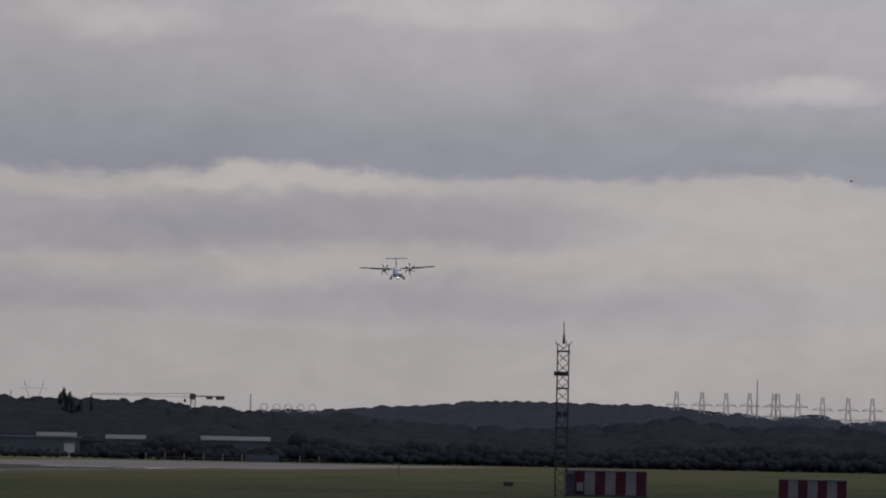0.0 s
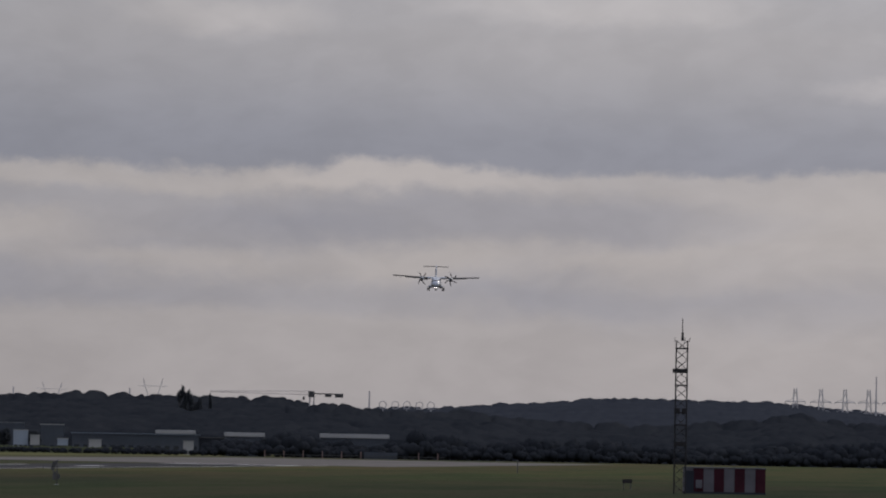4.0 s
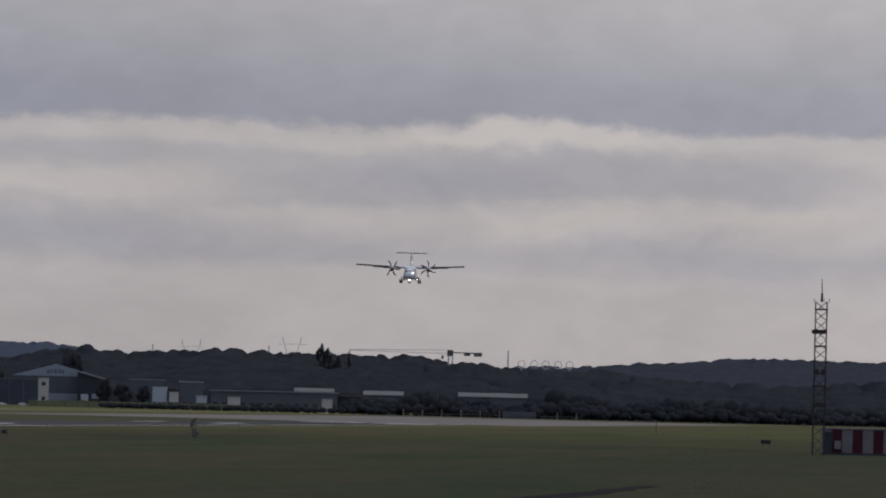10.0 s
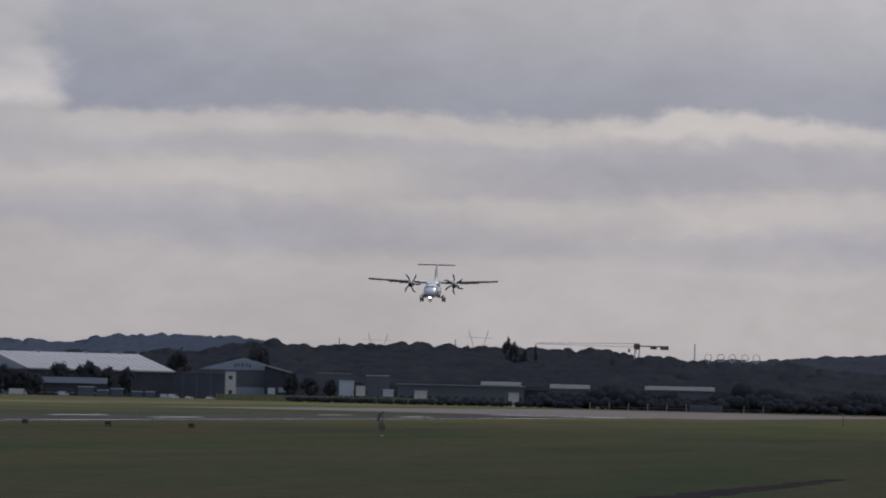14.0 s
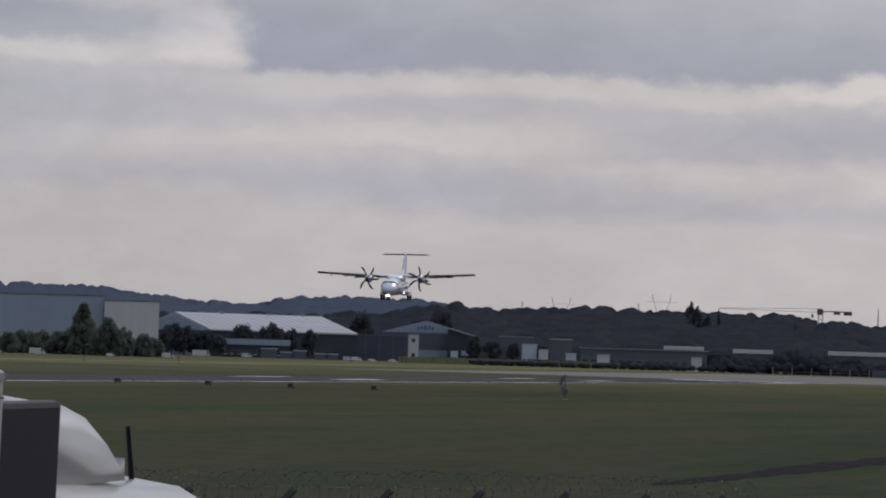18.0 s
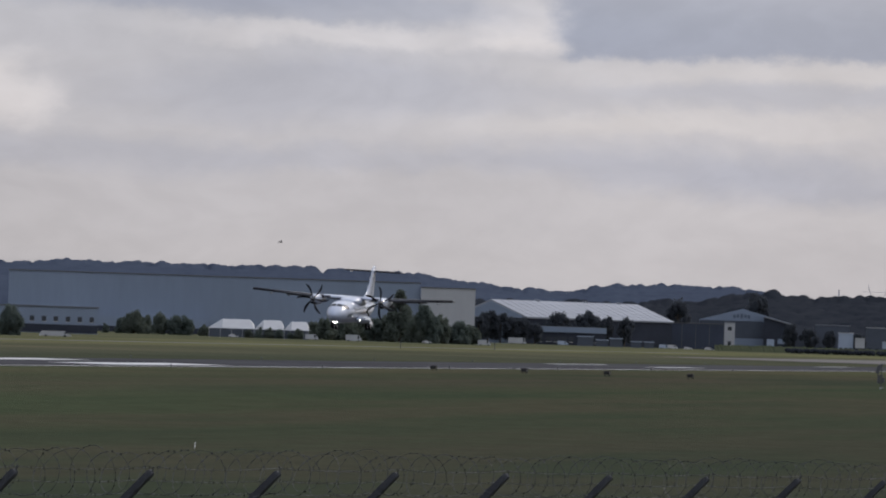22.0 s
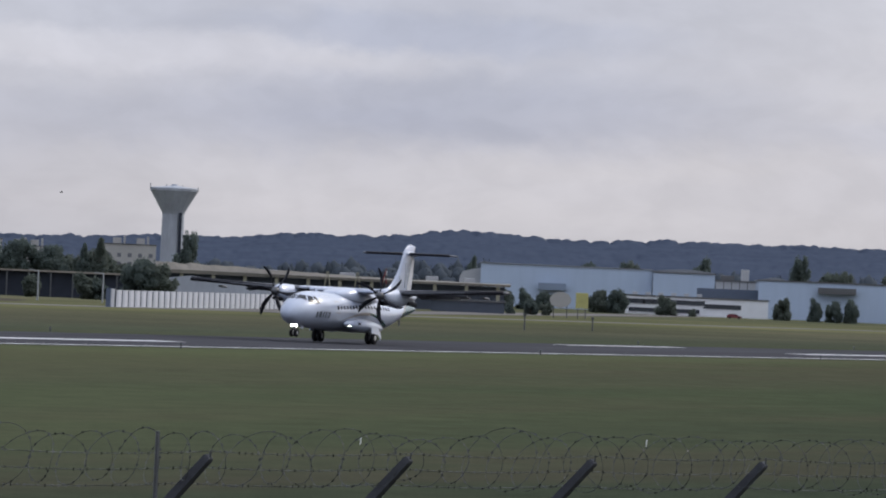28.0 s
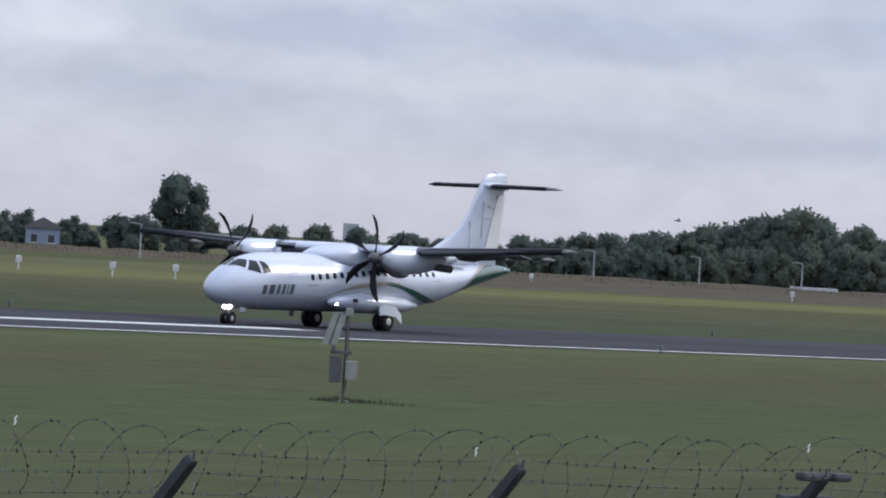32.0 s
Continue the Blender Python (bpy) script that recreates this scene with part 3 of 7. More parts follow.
        loft(bm, [[(x, s * 4.05 + w_ * math.cos(t), z + h * math.sin(t)) for t in (2 * math.pi * i / 24 for i in range(24))]
                  for x, z, w_, h in ((3.32, 3.34, 0.30, 0.30), (3.2, 3.34, 0.40, 0.42), (2.6, 3.32, 0.50, 0.60), (1.6, 3.30, 0.55, 0.66), (0.4, 3.32, 0.56, 0.64), (-1.0, 3.40, 0.50, 0.50), (-2.2, 3.50, 0.34, 0.30), (-2.9, 3.56, 0.12, 0.10))])
        bmesh.ops.recalc_face_normals(bm, faces=bm.faces)
        nac = part("engine_nacelle", bm, M_WHITE, a, "white engine nacelle", smooth=True)
        bm = bmesh.new()
        loft(bm, [[(x, s * 4.05 + w_ * math.cos(t), z + h * math.sin(t)) for t in (2 * math.pi * i / 16 for i in range(16))]
                  for x, z, w_, h in ((3.30, 2.86, 0.30, 0.13), (2.7, 2.84, 0.34, 0.17), (2.0, 2.86, 0.2, 0.1))])
        part("air_intake", bm, M_DEICE, nac, "black engine air intake", smooth=True)
        part("exhaust", tubed((-0.6, s * 4.42, 3.05), (-1.5, s * 4.62, 3.0), 0.17, 0.2, 14), M_DARKMET, nac, "dark exhaust stub")
        # propeller with six swept blades, turns about x
        hub = new("propeller", None)
        bm = bmesh.new()
        loft(bm, [[(x, r * math.cos(t), r * math.sin(t)) for t in (2 * math.pi * i / 20 for i in range(20))] for x, r in ((-0.02, 0.30), (0.2, 0.29), (0.45, 0.2), (0.62, 0.03))])
        bmesh.ops.recalc_face_normals(bm, faces=bm.faces)
        bpy.data.objects.remove(hub)
        hub = part("propeller", bm, M_DARKMET, a, "black six-bladed propeller", smooth=True, m=pose(3.36, s * 4.05, 3.34))
        bm = bmesh.new()
        rings = []
        for r, c, tw, sw, th in ((0.22, 0.17, 60, 0.0, 0.10), (0.5, 0.22, 50, 0.03, 0.06), (0.9, 0.30, 38, 0.06, 0.04), (1.3, 0.32, 28, 0.03, 0.03), (1.65, 0.27, 22, -0.07, 0.02), (1.88, 0.18, 20, -0.19, 0.014), (1.97, 0.08, 20, -0.27, 0.01)):
            q = radians(tw)
            pts = []
            for u, v in ((-0.5, 0), (-0.2, 0.5), (0.2, 0.5), (0.5, 0), (0.2, -0.5), (-0.2, -0.5)):
                y, x = u * c, v * th
                pts.append((0.18 + x * math.cos(q) + y * math.sin(q), sw + y * math.cos(q) - x * math.sin(q), r))
            rings.append(pts)
        loft(bm, rings)
        bmesh.ops.recalc_face_normals(bm, faces=bm.faces)
        blade = mesh_of("blade", bm, M_PROP, True)
        for i in range(6):
            share("blade", blade, hub, pose(0, 0, 0, 60 * i, 0, 0))
    # fin, dorsal fillet, rudder, tailplane
    bm = bmesh.new()
    loft(bm, [wing_ring(0, l, c, z, t, True) for l, c, z, t in ((-4.3, 7.2, 3.15, 0.22), (-5.6, 5.9, 3.62, 0.34), (-6.75, 4.75, 4.12, 0.46), (-7.6, 4.0, 4.5, 0.55), (-8.5, 3.2, 5.05, 0.62), (-9.1, 2.72, 5.75, 0.68), (-9.6, 2.28, 6.55, 0.74),
                                                                (-10.0, 2.0, 7.2, 0.74), (-10.35, 1.72, 7.5, 0.6), (-10.75, 1.2, 7.64, 0.3))])
    bmesh.ops.recalc_face_normals(bm, faces=bm.faces)
    fin = part("fin", bm, M_WHITE, a, "white tail fin", smooth=True)
    bm = bmesh.new()
    loft(bm, [[(x0, -w, z), (x0, w, z), (x0 - c, 0.03, z), (x0 - c, -0.03, z)] for x0, c, w, z in ((-10.25, 1.24, 0.185, 3.7), (-10.75, 1.02, 0.15, 5.2), (-11.3, 0.62, 0.11, 6.6))])
    bmesh.ops.recalc_face_normals(bm, faces=bm.faces)
    part("rudder", bm, M_BELLY, fin, "pale grey rudder")
    for z, x in ((5.5, -9.95), (6.0, -10.5)):
        part("rudder_hinge", boxed(x - 0.75, x, -0.22, 0.22, z, z + 0.05, 0.015), M_BELLY, fin)
    for x, z in ((-9.0, 4.4), (-10.0, 5.4)):
        part("panel_seam", boxed(x - 0.03, x, -0.24, 0.24, z - 0.9, z + 0.9, 0.01), M_BELLY, fin)
    bm = bmesh.new()
    loft(bm, [[(x, w * math.cos(t), 7.0 + h * math.sin(t)) for t in (2 * math.pi * i / 16 for i in range(16))] for x, w, h in ((-9.9, 0.03, 0.04), (-10.3, 0.24, 0.20), (-11.3, 0.27, 0.22), (-12.1, 0.20, 0.16), (-12.4, 0.04, 0.05))])
    bmesh.ops.recalc_face_normals(bm, faces=bm.faces)
    part("tail_bullet", bm, M_WHITE, a, "white fairing where fin and tailplane meet", smooth=True)
    for s in (1, -1):
        bm = bmesh.new()
        loft(bm, [wing_ring(s * y, l, c, 6.96, 1.0) for y, l, c in ((0, -10.35, 1.70), (3.35, -10.62, 1.12), (3.6, -10.75, 0.9), (3.68, -10.95, 0.5))])
        bmesh.ops.recalc_face_normals(bm, faces=bm.faces)
        tp = part("tailplane", bm, M_WINGGREY, a, "grey tailplane on top of the fin", smooth=True)
        bm = bmesh.new()
        loft(bm, [[(l + 0.01 - dx, s * y, 6.96 + dz) for dx, dz in ((0, 0), (0.06, 0.08), (0.18, 0.125), (0.18, -0.07), (0.06, -0.06))] for y, l in ((0.35, -10.38), (3.3, -10.615))])
        bmesh.ops.recalc_face_normals(bm, faces=bm.faces)
        part("deicing_boot", bm, M_DEICE, tp, "black rubber leading edge", smooth=True)
    # cockpit panes
    for c in (((9.30, 87), (8.86, 47), (8.38, 68), (8.52, 87)), ((8.82, 40), (8.17, 22), (8.05, 55), (8.30, 66)), ((8.05, 22), (7.52, 23), (7.66, 48), (7.92, 55))):
        for q in (c, [(x, 180 - t) for x, t in c]):
            part("cockpit_pane", pane_mesh(q), M_GLASSDARK, body, "dark cockpit window", smooth=True)
    # cabin windows
    for i in range(18):
        x = 4.64 - i * 0.56
        t0 = 11 + min(12, (4.64 - x) * 2.6)
        for q in both([(x + 0.13, t0 - 3.5, t0 + 3.5), (x + 0.09, t0 - 6, t0 + 6), (x - 0.09, t0 - 6, t0 + 6), (x - 0.13, t0 - 3.5, t0 + 3.5)]):
            part("cabin_window", patch_mesh(q, 0.008, 1, 3), M_GLASSDARK, body)
    # door outlines: a fine frame of four strips
    for x0, x1, lo, hi in ((4.98, 4.28, -6, 31), (-4.78, -5.45, -48, 8), (3.7, 3.6, 20, 60)):
        for q in both([(x0, lo, hi), (x0 - 0.05, lo, hi)])[:2] + both([(x1 + 0.05, lo, hi), (x1, lo, hi)])[:2] + both([(x0, hi - 2, hi), (x1, hi - 2, hi)])[:2] + both([(x0, lo, lo + 2), (x1, lo, lo + 2)])[:2]:
            part("door_seam", patch_mesh(q, 0.007, 2, 2), M_GOLD, body)
    # livery: a thin grey-brown line that swells and runs into a green band, and the green tail cone
    for q in both([(4.1, -36, -35), (3.4, -27, -24), (2.46, -17, -12.5), (1.6, -11, -4), (0.8, -7, 2), (-0.3, -4, 6), (-1.4, -2, 5.5), (-2.0, -3, 3)]):
        part("livery_band", patch_mesh(q, 0.009, 4, 6), M_GOLD, body, "grey-brown painted band", smooth=True)
    for q in both([(-0.9, 2, 6), (-1.4, -3, 5), (-1.84, -5, 2), (-2.6, -14, -5), (-3.4, -27, -14), (-4.3, -42, -27), (-5.0, -54, -39), (-5.6, -66, -52), (-6.2, -78, -66)]):
        part("livery_band", patch_mesh(q, 0.012, 4, 6), M_GREEN, body, "dark green painted band", smooth=True)
    for q in both([(-7.6, -90, -62), (-8.05, -90, -36), (-8.5, -90, -9), (-9.1, -90, 18), (-9.8, -90, 46), (-10.6, -90, 72), (-11.1, -90, 88), (-12.6, -90, 88)]):
        part("tail_cone_paint", patch_mesh(q, 0.008, 4, 40), M_GREEN, body, "dark green tail cone", smooth=True)
    for q in both([(-7.2, -90, -70), (-7.6, -66, -46), (-8.05, -38, -20), (-8.5, -11, 5), (-9.1, 16, 32), (-9.8, 44, 60), (-10.6, 70, 86)]):
        part("livery_band", patch_mesh(q, 0.011, 4, 8), M_GOLD, body, "grey-brown painted band", smooth=True)
    # the name on the nose, as plain bars; the registration too
    for i, wd in enumerate((0.34, 0.44, 0.26, 0.26, 0.12, 0.34)):
        x = 8.10 - (0, 0.42, 0.94, 1.30, 1.64, 1.86)[i]
        for q in both([(x, -24, -4), (x - wd * 0.80, -24, -4)]):
            part("name_bar", patch_mesh(q, 0.008, 1, 3), M_MARK, body, "dark grey painted name")
    for i in range(5):
        x = -6.6 - i * 0.3
        for q in both([(x, 40, 56), (x - 0.2, 40, 56)]):
            part("registration_bar", patch_mesh(q, 0.008, 1, 2), M_MARK, body)
    for q in both([(6.9, 47, 50), (5.6, 47, 50)]):
        part("title_bar", patch_mesh(q, 0.007, 3, 2), M_BELLY, body)
    # undercarriage
    def wheel(name, parent, r, w, m):
        bm = bmesh.new()
        loft(bm, [[(rr * math.cos(t), y, rr * math.sin(t)) for t in (2 * math.pi * i / 24 for i in range(24))]
                  for y, rr in ((-w / 2, r * 0.40), (-w / 2, r * 0.9), (-w * 0.33, r), (w * 0.33, r), (w / 2, r * 0.9), (w / 2, r * 0.40))])
        t = part("wheel", bm, M_TYRE, parent, "black tyre", smooth=True, m=m)
        bm = bmesh.new()
        loft(bm, [[(rr * math.cos(q), y, rr * math.sin(q)) for q in (2 * math.pi * i / 16 for i in range(16))]
                  for y, rr in ((-w * 0.53, r * 0.2), (-w * 0.505, r * 0.44), (w * 0.505, r * 0.44), (w * 0.53, r * 0.2))])
        part("rim", bm, M_RIM, t, "pale metal wheel rim", smooth=True)
    for s in (1, -1):
        for dy in (-0.2, 0.2):
            wheel("wheel", a, 0.43, 0.27, pose(0, s * 2.05 + dy, 0.43))
        part("gear_leg", tubed((0.35, s * 1.75, 1.35), (0.0, s * 2.05, 0.43), 0.09, 0.08, 12), M_STEEL, a, "pale metal gear leg")
        part("gear_strut", tubed((-0.6, s * 1.6, 1.3), (0.0, s * 2.05, 0.5), 0.05, 0.05, 10), M_RIM, a)
        bm = bmesh.new()
        loft(bm, [[(x, s * 2.38, z0), (x, s * 2.44, z0), (x, s * 2.44 - s * 0.05, z1), (x, s * 2.38 - s * 0.05, z1)] for x, z0, z1 in ((0.75, 0.72, 1.1), (0.3, 0.75, 1.2), (-0.5, 0.65, 1.15), (-0.95, 0.35, 0.75))])
        bmesh.ops.recalc_face_normals(bm, faces=bm.faces)
        part("gear_door", bm, M_WHITE, a, "white open gear door")
        part("fairing_vent", boxed(2.0, 2.35, s * 2.05 - 0.02, s * 2.05 + 0.02, 1.26, 1.42, 0.01), M_DEICE, a, "dark cooling vent")
        part("landing_lamp", tubed((2.85, s * 1.62, 1.16), (3.1, s * 1.62, 1.16), 0.062, 0.062, 16), M_LAMP2, a, "lit landing lamp")
    for dy in (-0.17, 0.17):
        wheel("wheel", a, 0.29, 0.17, pose(8.95, dy, 0.29))
    part("nose_leg", tubed((8.75, 0, 1.1), (8.95, 0, 0.29), 0.07, 0.06, 12), M_DARKMET, a, "dark metal nose leg")
    for s in (1, -1):
        part("nose_gear_door", boxed(8.05, 8.5, s * 0.3 - 0.02, s * 0.3 + 0.02, 0.60, 0.92, 0.015), M_WHITE, a, "white nose gear door")
        part("taxi_lamp", tubed((9.0, s * 0.15, 0.80), (9.1, s * 0.15, 0.80), 0.070, 0.070, 16), M_LAMP, a, "lit white lamp on the nose leg")
    part("belly_aerial", boxed(4.1, 4.4, -0.02, 0.02, 0.48, 0.8, 0.01), M_DARKMET, a)
    part("roof_aerial", boxed(5.3, 5.7, -0.02, 0.02, 3.35, 3.6, 0.01), M_WHITE, a)
    part("beacon", boxed(-11.3, -11.0, -0.06, 0.06, 7.58, 7.7, 0.03), M_BELLY, a)
    return a


PLANE = build_aircraft()

# ---- woods and hills ----
def table(rows, x):
    for (a, p), (b, q) in zip(rows, rows[1:]):
        if a <= x <= b:
            k = (x - a) / (b - a)
            return p + (q - p) * (k * k * (3 - 2 * k))
    return rows[0][1] if x < rows[0][0] else rows[-1][1]


# haze over the hills is put into these two tones as blue grey
M_HILL = mat("hazed_hill_woods", (0.042, 0.052, 0.075), 1.0, scale=0.03, col2=(0.055, 0.067, 0.094), spec=0.0)
M_RIDGE = mat("hazed_ridge_woods", (0.030, 0.034, 0.044), 1.0, scale=0.03, col2=(0.040, 0.045, 0.057), spec=0.0)
# haze is mixed into these tree colours too, bluest far off
M_WOOD = mat("hazed_far_woods", (0.018, 0.021, 0.027), 1.0, scale=0.05, col2=(0.030, 0.033, 0.039), spec=0.0)
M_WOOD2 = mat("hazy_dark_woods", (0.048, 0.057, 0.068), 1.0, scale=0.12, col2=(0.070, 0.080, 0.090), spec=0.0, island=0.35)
M_LEAF = mat("dark_summer_foliage", (0.088, 0.108, 0.098), 1.0, scale=0.35, col2=(0.120, 0.145, 0.130), rand=0.2, spec=0.0, island=0.5)
M_LEAF2 = mat("olive_summer_foliage", (0.094, 0.111, 0.094), 1.0, scale=0.35, col2=(0.130, 0.148, 0.124), rand=0.2, spec=0.0, island=0.5)
M_FARTREE = mat("hazed_far_tree", (0.056, 0.063, 0.076), 1.0, var=0.3, scale=0.12, col2=(0.078, 0.086, 0.096), spec=0.0, island=0.5)
leafy(M_LEAF)
leafy(M_LEAF2)
leafy(M_FARTREE)
M_BARK = mat("grey_brown_bark", (0.07, 0.055, 0.042), 0.9, var=0.3, scale=2, bump=0.3)

RIDGE = [(-6, .0068), (0.4, .0069), (0.73, .0065), (1.0, .0078), (1.43, .0072), (1.81, .0079), (2.62, .0089), (3.16, .0090), (4.24, .0089), (5.05, .0079), (5.4, .0074), (6.0, .0069), (6.5, .0066), (8, .0062),
         (9.2, .0070), (10.3, .0075), (10.9, .0089), (11.94, .0087), (12.44, .0072), (12.87, .0074), (13.4, .0083), (13.95, .0095), (15.2, .0098), (16.3, .0097), (17.2, .0097), (17.9, .0091), (19, .0091),
         (19.9, .0094), (21.3, .0093), (22.6, .0088), (23.5, .0094), (24.5, .0080), (25, .0079), (26, .0067), (27.8, .0058), (28.9, .0054), (31, .0040), (32.4, .0020), (34, -.0004), (36, -.0012), (50, -.0012)]


def dome(x, y, cell):
    """Rounded crowns side by side: 1 at a crown's top, 0 in the gaps."""
    d, near = noise.voronoi(Vector((x / cell, y / cell, 0.5)))
    return math.sqrt(max(0.0, 1.0 - min(1.0, d[0] * 1.25) ** 2)) * (0.85 + 0.3 * noise.noise(near[0] * 3.7))


def wooded_slope(name, profile, az0, az1, step, front, ridge, k0, gaps, sink, crown, brow, cell, material, label):
    """Woods seen from far off: one sheet of rounded crowns rising from a front edge to its ridge and falling behind it."""
    az = np.arange(az0, az1, step)
    h = [top(table(profile, a), ridge) for a in az]
    run = ridge - front
    ds = [(front, 0.0)] + [(front + gaps * 0.5 * i, k0 * i / 3) for i in (1, 2, 3)]
    n_d = int((run - gaps * 1.5 - 14) / gaps)
    ds += [(front + gaps * 1.5 + gaps * i, 0.0) for i in range(1, n_d)]
    ds += [(ridge + q, 0.0) for q in (-6, -3, 0, 3, 6)] + [(ridge + 80, -1.0), (ridge + 0.6 * run, -1.0)]
    vs = []
    for j, (d, k) in enumerate(ds):
        if j > 3:
            k = 0.9 if k < 0 else k0 + (1 - k0) * math.sin(min(1.0, (d - front) / run) * math.pi / 2)
        amp = brow if abs(d - ridge) < 8 else crown
        for a, hh in zip(az, h):
            x, y, _ = at(a, d).translation
            big = noise.noise(Vector((x / 40, y / 40, 3.1)))
            vs.append((x, y, -0.3 if j == 0 else max(-0.3, hh * k - sink + 0.9 * big + amp * dome(x, y, cell) + 0.45 * amp * dome(x + 3.1, y, cell * 0.5))))
    n = len(az)
    fs = [(j * n + i, j * n + i + 1, (j + 1) * n + i + 1, (j + 1) * n + i) for j in range(len(ds) - 1) for i in range(n - 1)]
    me = bpy.data.meshes.new(name)
    me.from_pydata(vs, [], fs)
    me.materials.append(material)
    me.polygons.foreach_set("use_smooth", [True] * len(me.polygons))
    return tagged(new(name, me), label, "woods", kind="stuff")


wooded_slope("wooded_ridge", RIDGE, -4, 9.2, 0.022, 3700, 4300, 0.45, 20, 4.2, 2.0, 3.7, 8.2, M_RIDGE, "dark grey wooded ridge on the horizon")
wooded_slope("wooded_hills", RIDGE, 9.18, 40, 0.022, 3700, 4300, 0.45, 20, 4.9, 2.0, 4.9, 9.0, M_HILL, "long wooded hills on the horizon, haze put into their bluish colour")


def ico(sub):
    bm = bmesh.new()
    bmesh.ops.create_icosphere(bm, subdivisions=sub, radius=1)
    v = np.array([q.co[:] for q in bm.verts])
    f = np.array([[q.index for q in p.verts] for p in bm.faces])
    bm.free()
    return v, f


ICO_V, ICO_F = ico(2)
LUMP_V, LUMP_F = ico(1)


def unit_rows(rng, n):
    u = rng.normal(size=(n, 3))
    return u / np.linalg.norm(u, axis=1)[:, None]


def bough_spots(rng, boughs, shape):
    """Centres and radii of a crown's boughs; the crown is one unit high and two wide."""
    spots = []
    for i in range(boughs):
        u = unit_rows(rng, 1)[0]
        rr = rng.uniform(0.25, 1.0) ** 0.5
        q = rng.uniform(0, 6.283)
        if shape == "round":
            c, r = np.array([u[0] * rr * 0.74, u[1] * rr * 0.74, 0.50 + u[2] * rr * 0.38]), rng.uniform(0.17, 0.33)
        elif shape == "tall":
            c, r = np.array([u[0] * rr * 0.62, u[1] * rr * 0.62, 0.5 + u[2] * rr * 0.44]), rng.uniform(0.18, 0.30)
        else:
            z = (i + 0.5) / boughs
            w = ((1 - z) * 0.66 + 0.03) * rng.uniform(0.45, 1.0)
            c, r = np.array([math.cos(q) * w, math.sin(q) * w, 0.05 + z * 0.90]), 0.09 + 0.20 * (1 - z)
        spots.append((c, r))
    return spots


def crown_data(rng, boughs, leaves, shape, core, size, fill=0.80):
    """Vertices and faces of a crown: rough boughs under loose leafy sprays."""
    flat = np.array([1, 1, 0.52])
    cv, cf = core
    V, F, base = [], [], 0
    spots = bough_spots(rng, boughs, shape)
    for c, r in spots:
        V.append(cv * (1 + rng.normal(size=(len(cv), 1)) * 0.15) * r * fill * flat + c)
        F.append(cf + base)
        base += len(cv)
    pick = rng.integers(0, len(spots), leaves)
    ctr = np.array([spots[k][0] for k in pick]) + unit_rows(rng, leaves) * flat * (np.array([spots[k][1] for k in pick]) * rng.uniform(0.70, 1.22, leaves))[:, None]
    ctr[:, 2] = np.maximum(ctr[:, 2], 0.0)
    s = size * rng.uniform(0.6, 1.4, (leaves, 1))
    a, b = unit_rows(rng, leaves) * s * flat, unit_rows(rng, leaves) * s * flat
    V.append(np.stack([ctr + a, ctr + b, ctr - a - b], 1).reshape(-1, 3))
    F.append(np.arange(leaves * 3).reshape(-1, 3) + base)
    return np.concatenate(V), np.concatenate(F)


def crown_mesh(name, rng, boughs, leaves, material, shape="round"):
    v, f = crown_data(rng, boughs, leaves, shape, (ICO_V, ICO_F), 0.062)
    me = bpy.data.meshes.new(name)
    me.from_pydata(v.tolist(), [], f.tolist())
    me.materials.append(material)
    return me


RNG = np.random.default_rng(7)
CROWNS = {"round": [crown_mesh("crown", RNG, 34, 3600, m, "round") for m in (M_LEAF, M_LEAF2, M_LEAF, M_LEAF2, M_LEAF, M_LEAF2)],
          "tall": [crown_mesh("crown", RNG, 24, 2600, m, "tall") for m in (M_LEAF, M_LEAF2)],
          "far": [crown_mesh("crown", RNG, 22, 2000, M_FARTREE, "round") for k in range(3)], "poplar": [crown_mesh("crown", RNG, 20, 2000, M_FARTREE, "tall") for k in range(2)],
          "cone": [crown_mesh("crown", RNG, 34, 2600, m, "cone") for m in (M_LEAF, M_LEAF2)]}


def far_crown(rng, lumps, leaves, rough=0.07):
    """A crown seen from far off: overlapping leafy masses with a few loose sprays round them."""
    V, F, base = [], [], 0
    for k in range(lumps):
        q, rr = rng.uniform(0, 6.283), (0.0 if k == 0 else rng.uniform(0.25, 0.66))
        r = 0.62 if k == 0 else rng.uniform(0.30, 0.46)
        top_z = 1.0 if k == 0 else rng.uniform(0.62, 0.96)
        v = ICO_V * (1 + rng.normal(size=(len(ICO_V), 1)) * rough)
        V.append(np.stack([v[:, 0] * r + math.cos(q) * rr, v[:, 1] * r + math.sin(q) * rr, np.maximum(0, (v[:, 2] + 1) / 2) * (0.55 if k else 0.72) + top_z - (0.55 if k else 0.72)], 1))
        F.append(ICO_F + base)
        base += len(ICO_V)
    if leaves:
        body = np.concatenate(V)
        ctr = body[rng.integers(0, len(body), leaves)] * rng.uniform(0.97, 1.05, (leaves, 1))
        s = 0.06 * rng.uniform(0.6, 1.4, (leaves, 1))
        flat = np.array([1, 1, 0.6])
        a, b = unit_rows(rng, leaves) * s * flat, unit_rows(rng, leaves) * s * flat
        V.append(np.stack([ctr + a, ctr + b, ctr - a - b], 1).reshape(-1, 3))
        F.append(np.arange(leaves * 3).reshape(-1, 3) + base)
    return np.concatenate(V), np.concatenate(F)


KITS = [far_crown(RNG, 7, 220, 0.10) for k in range(8)]


def trunk_mesh():
    bm = bmesh.new()
    tube(bm, (0, 0, 0), (0.02, 0.01, 0.36), 0.035, 0.024, 8)
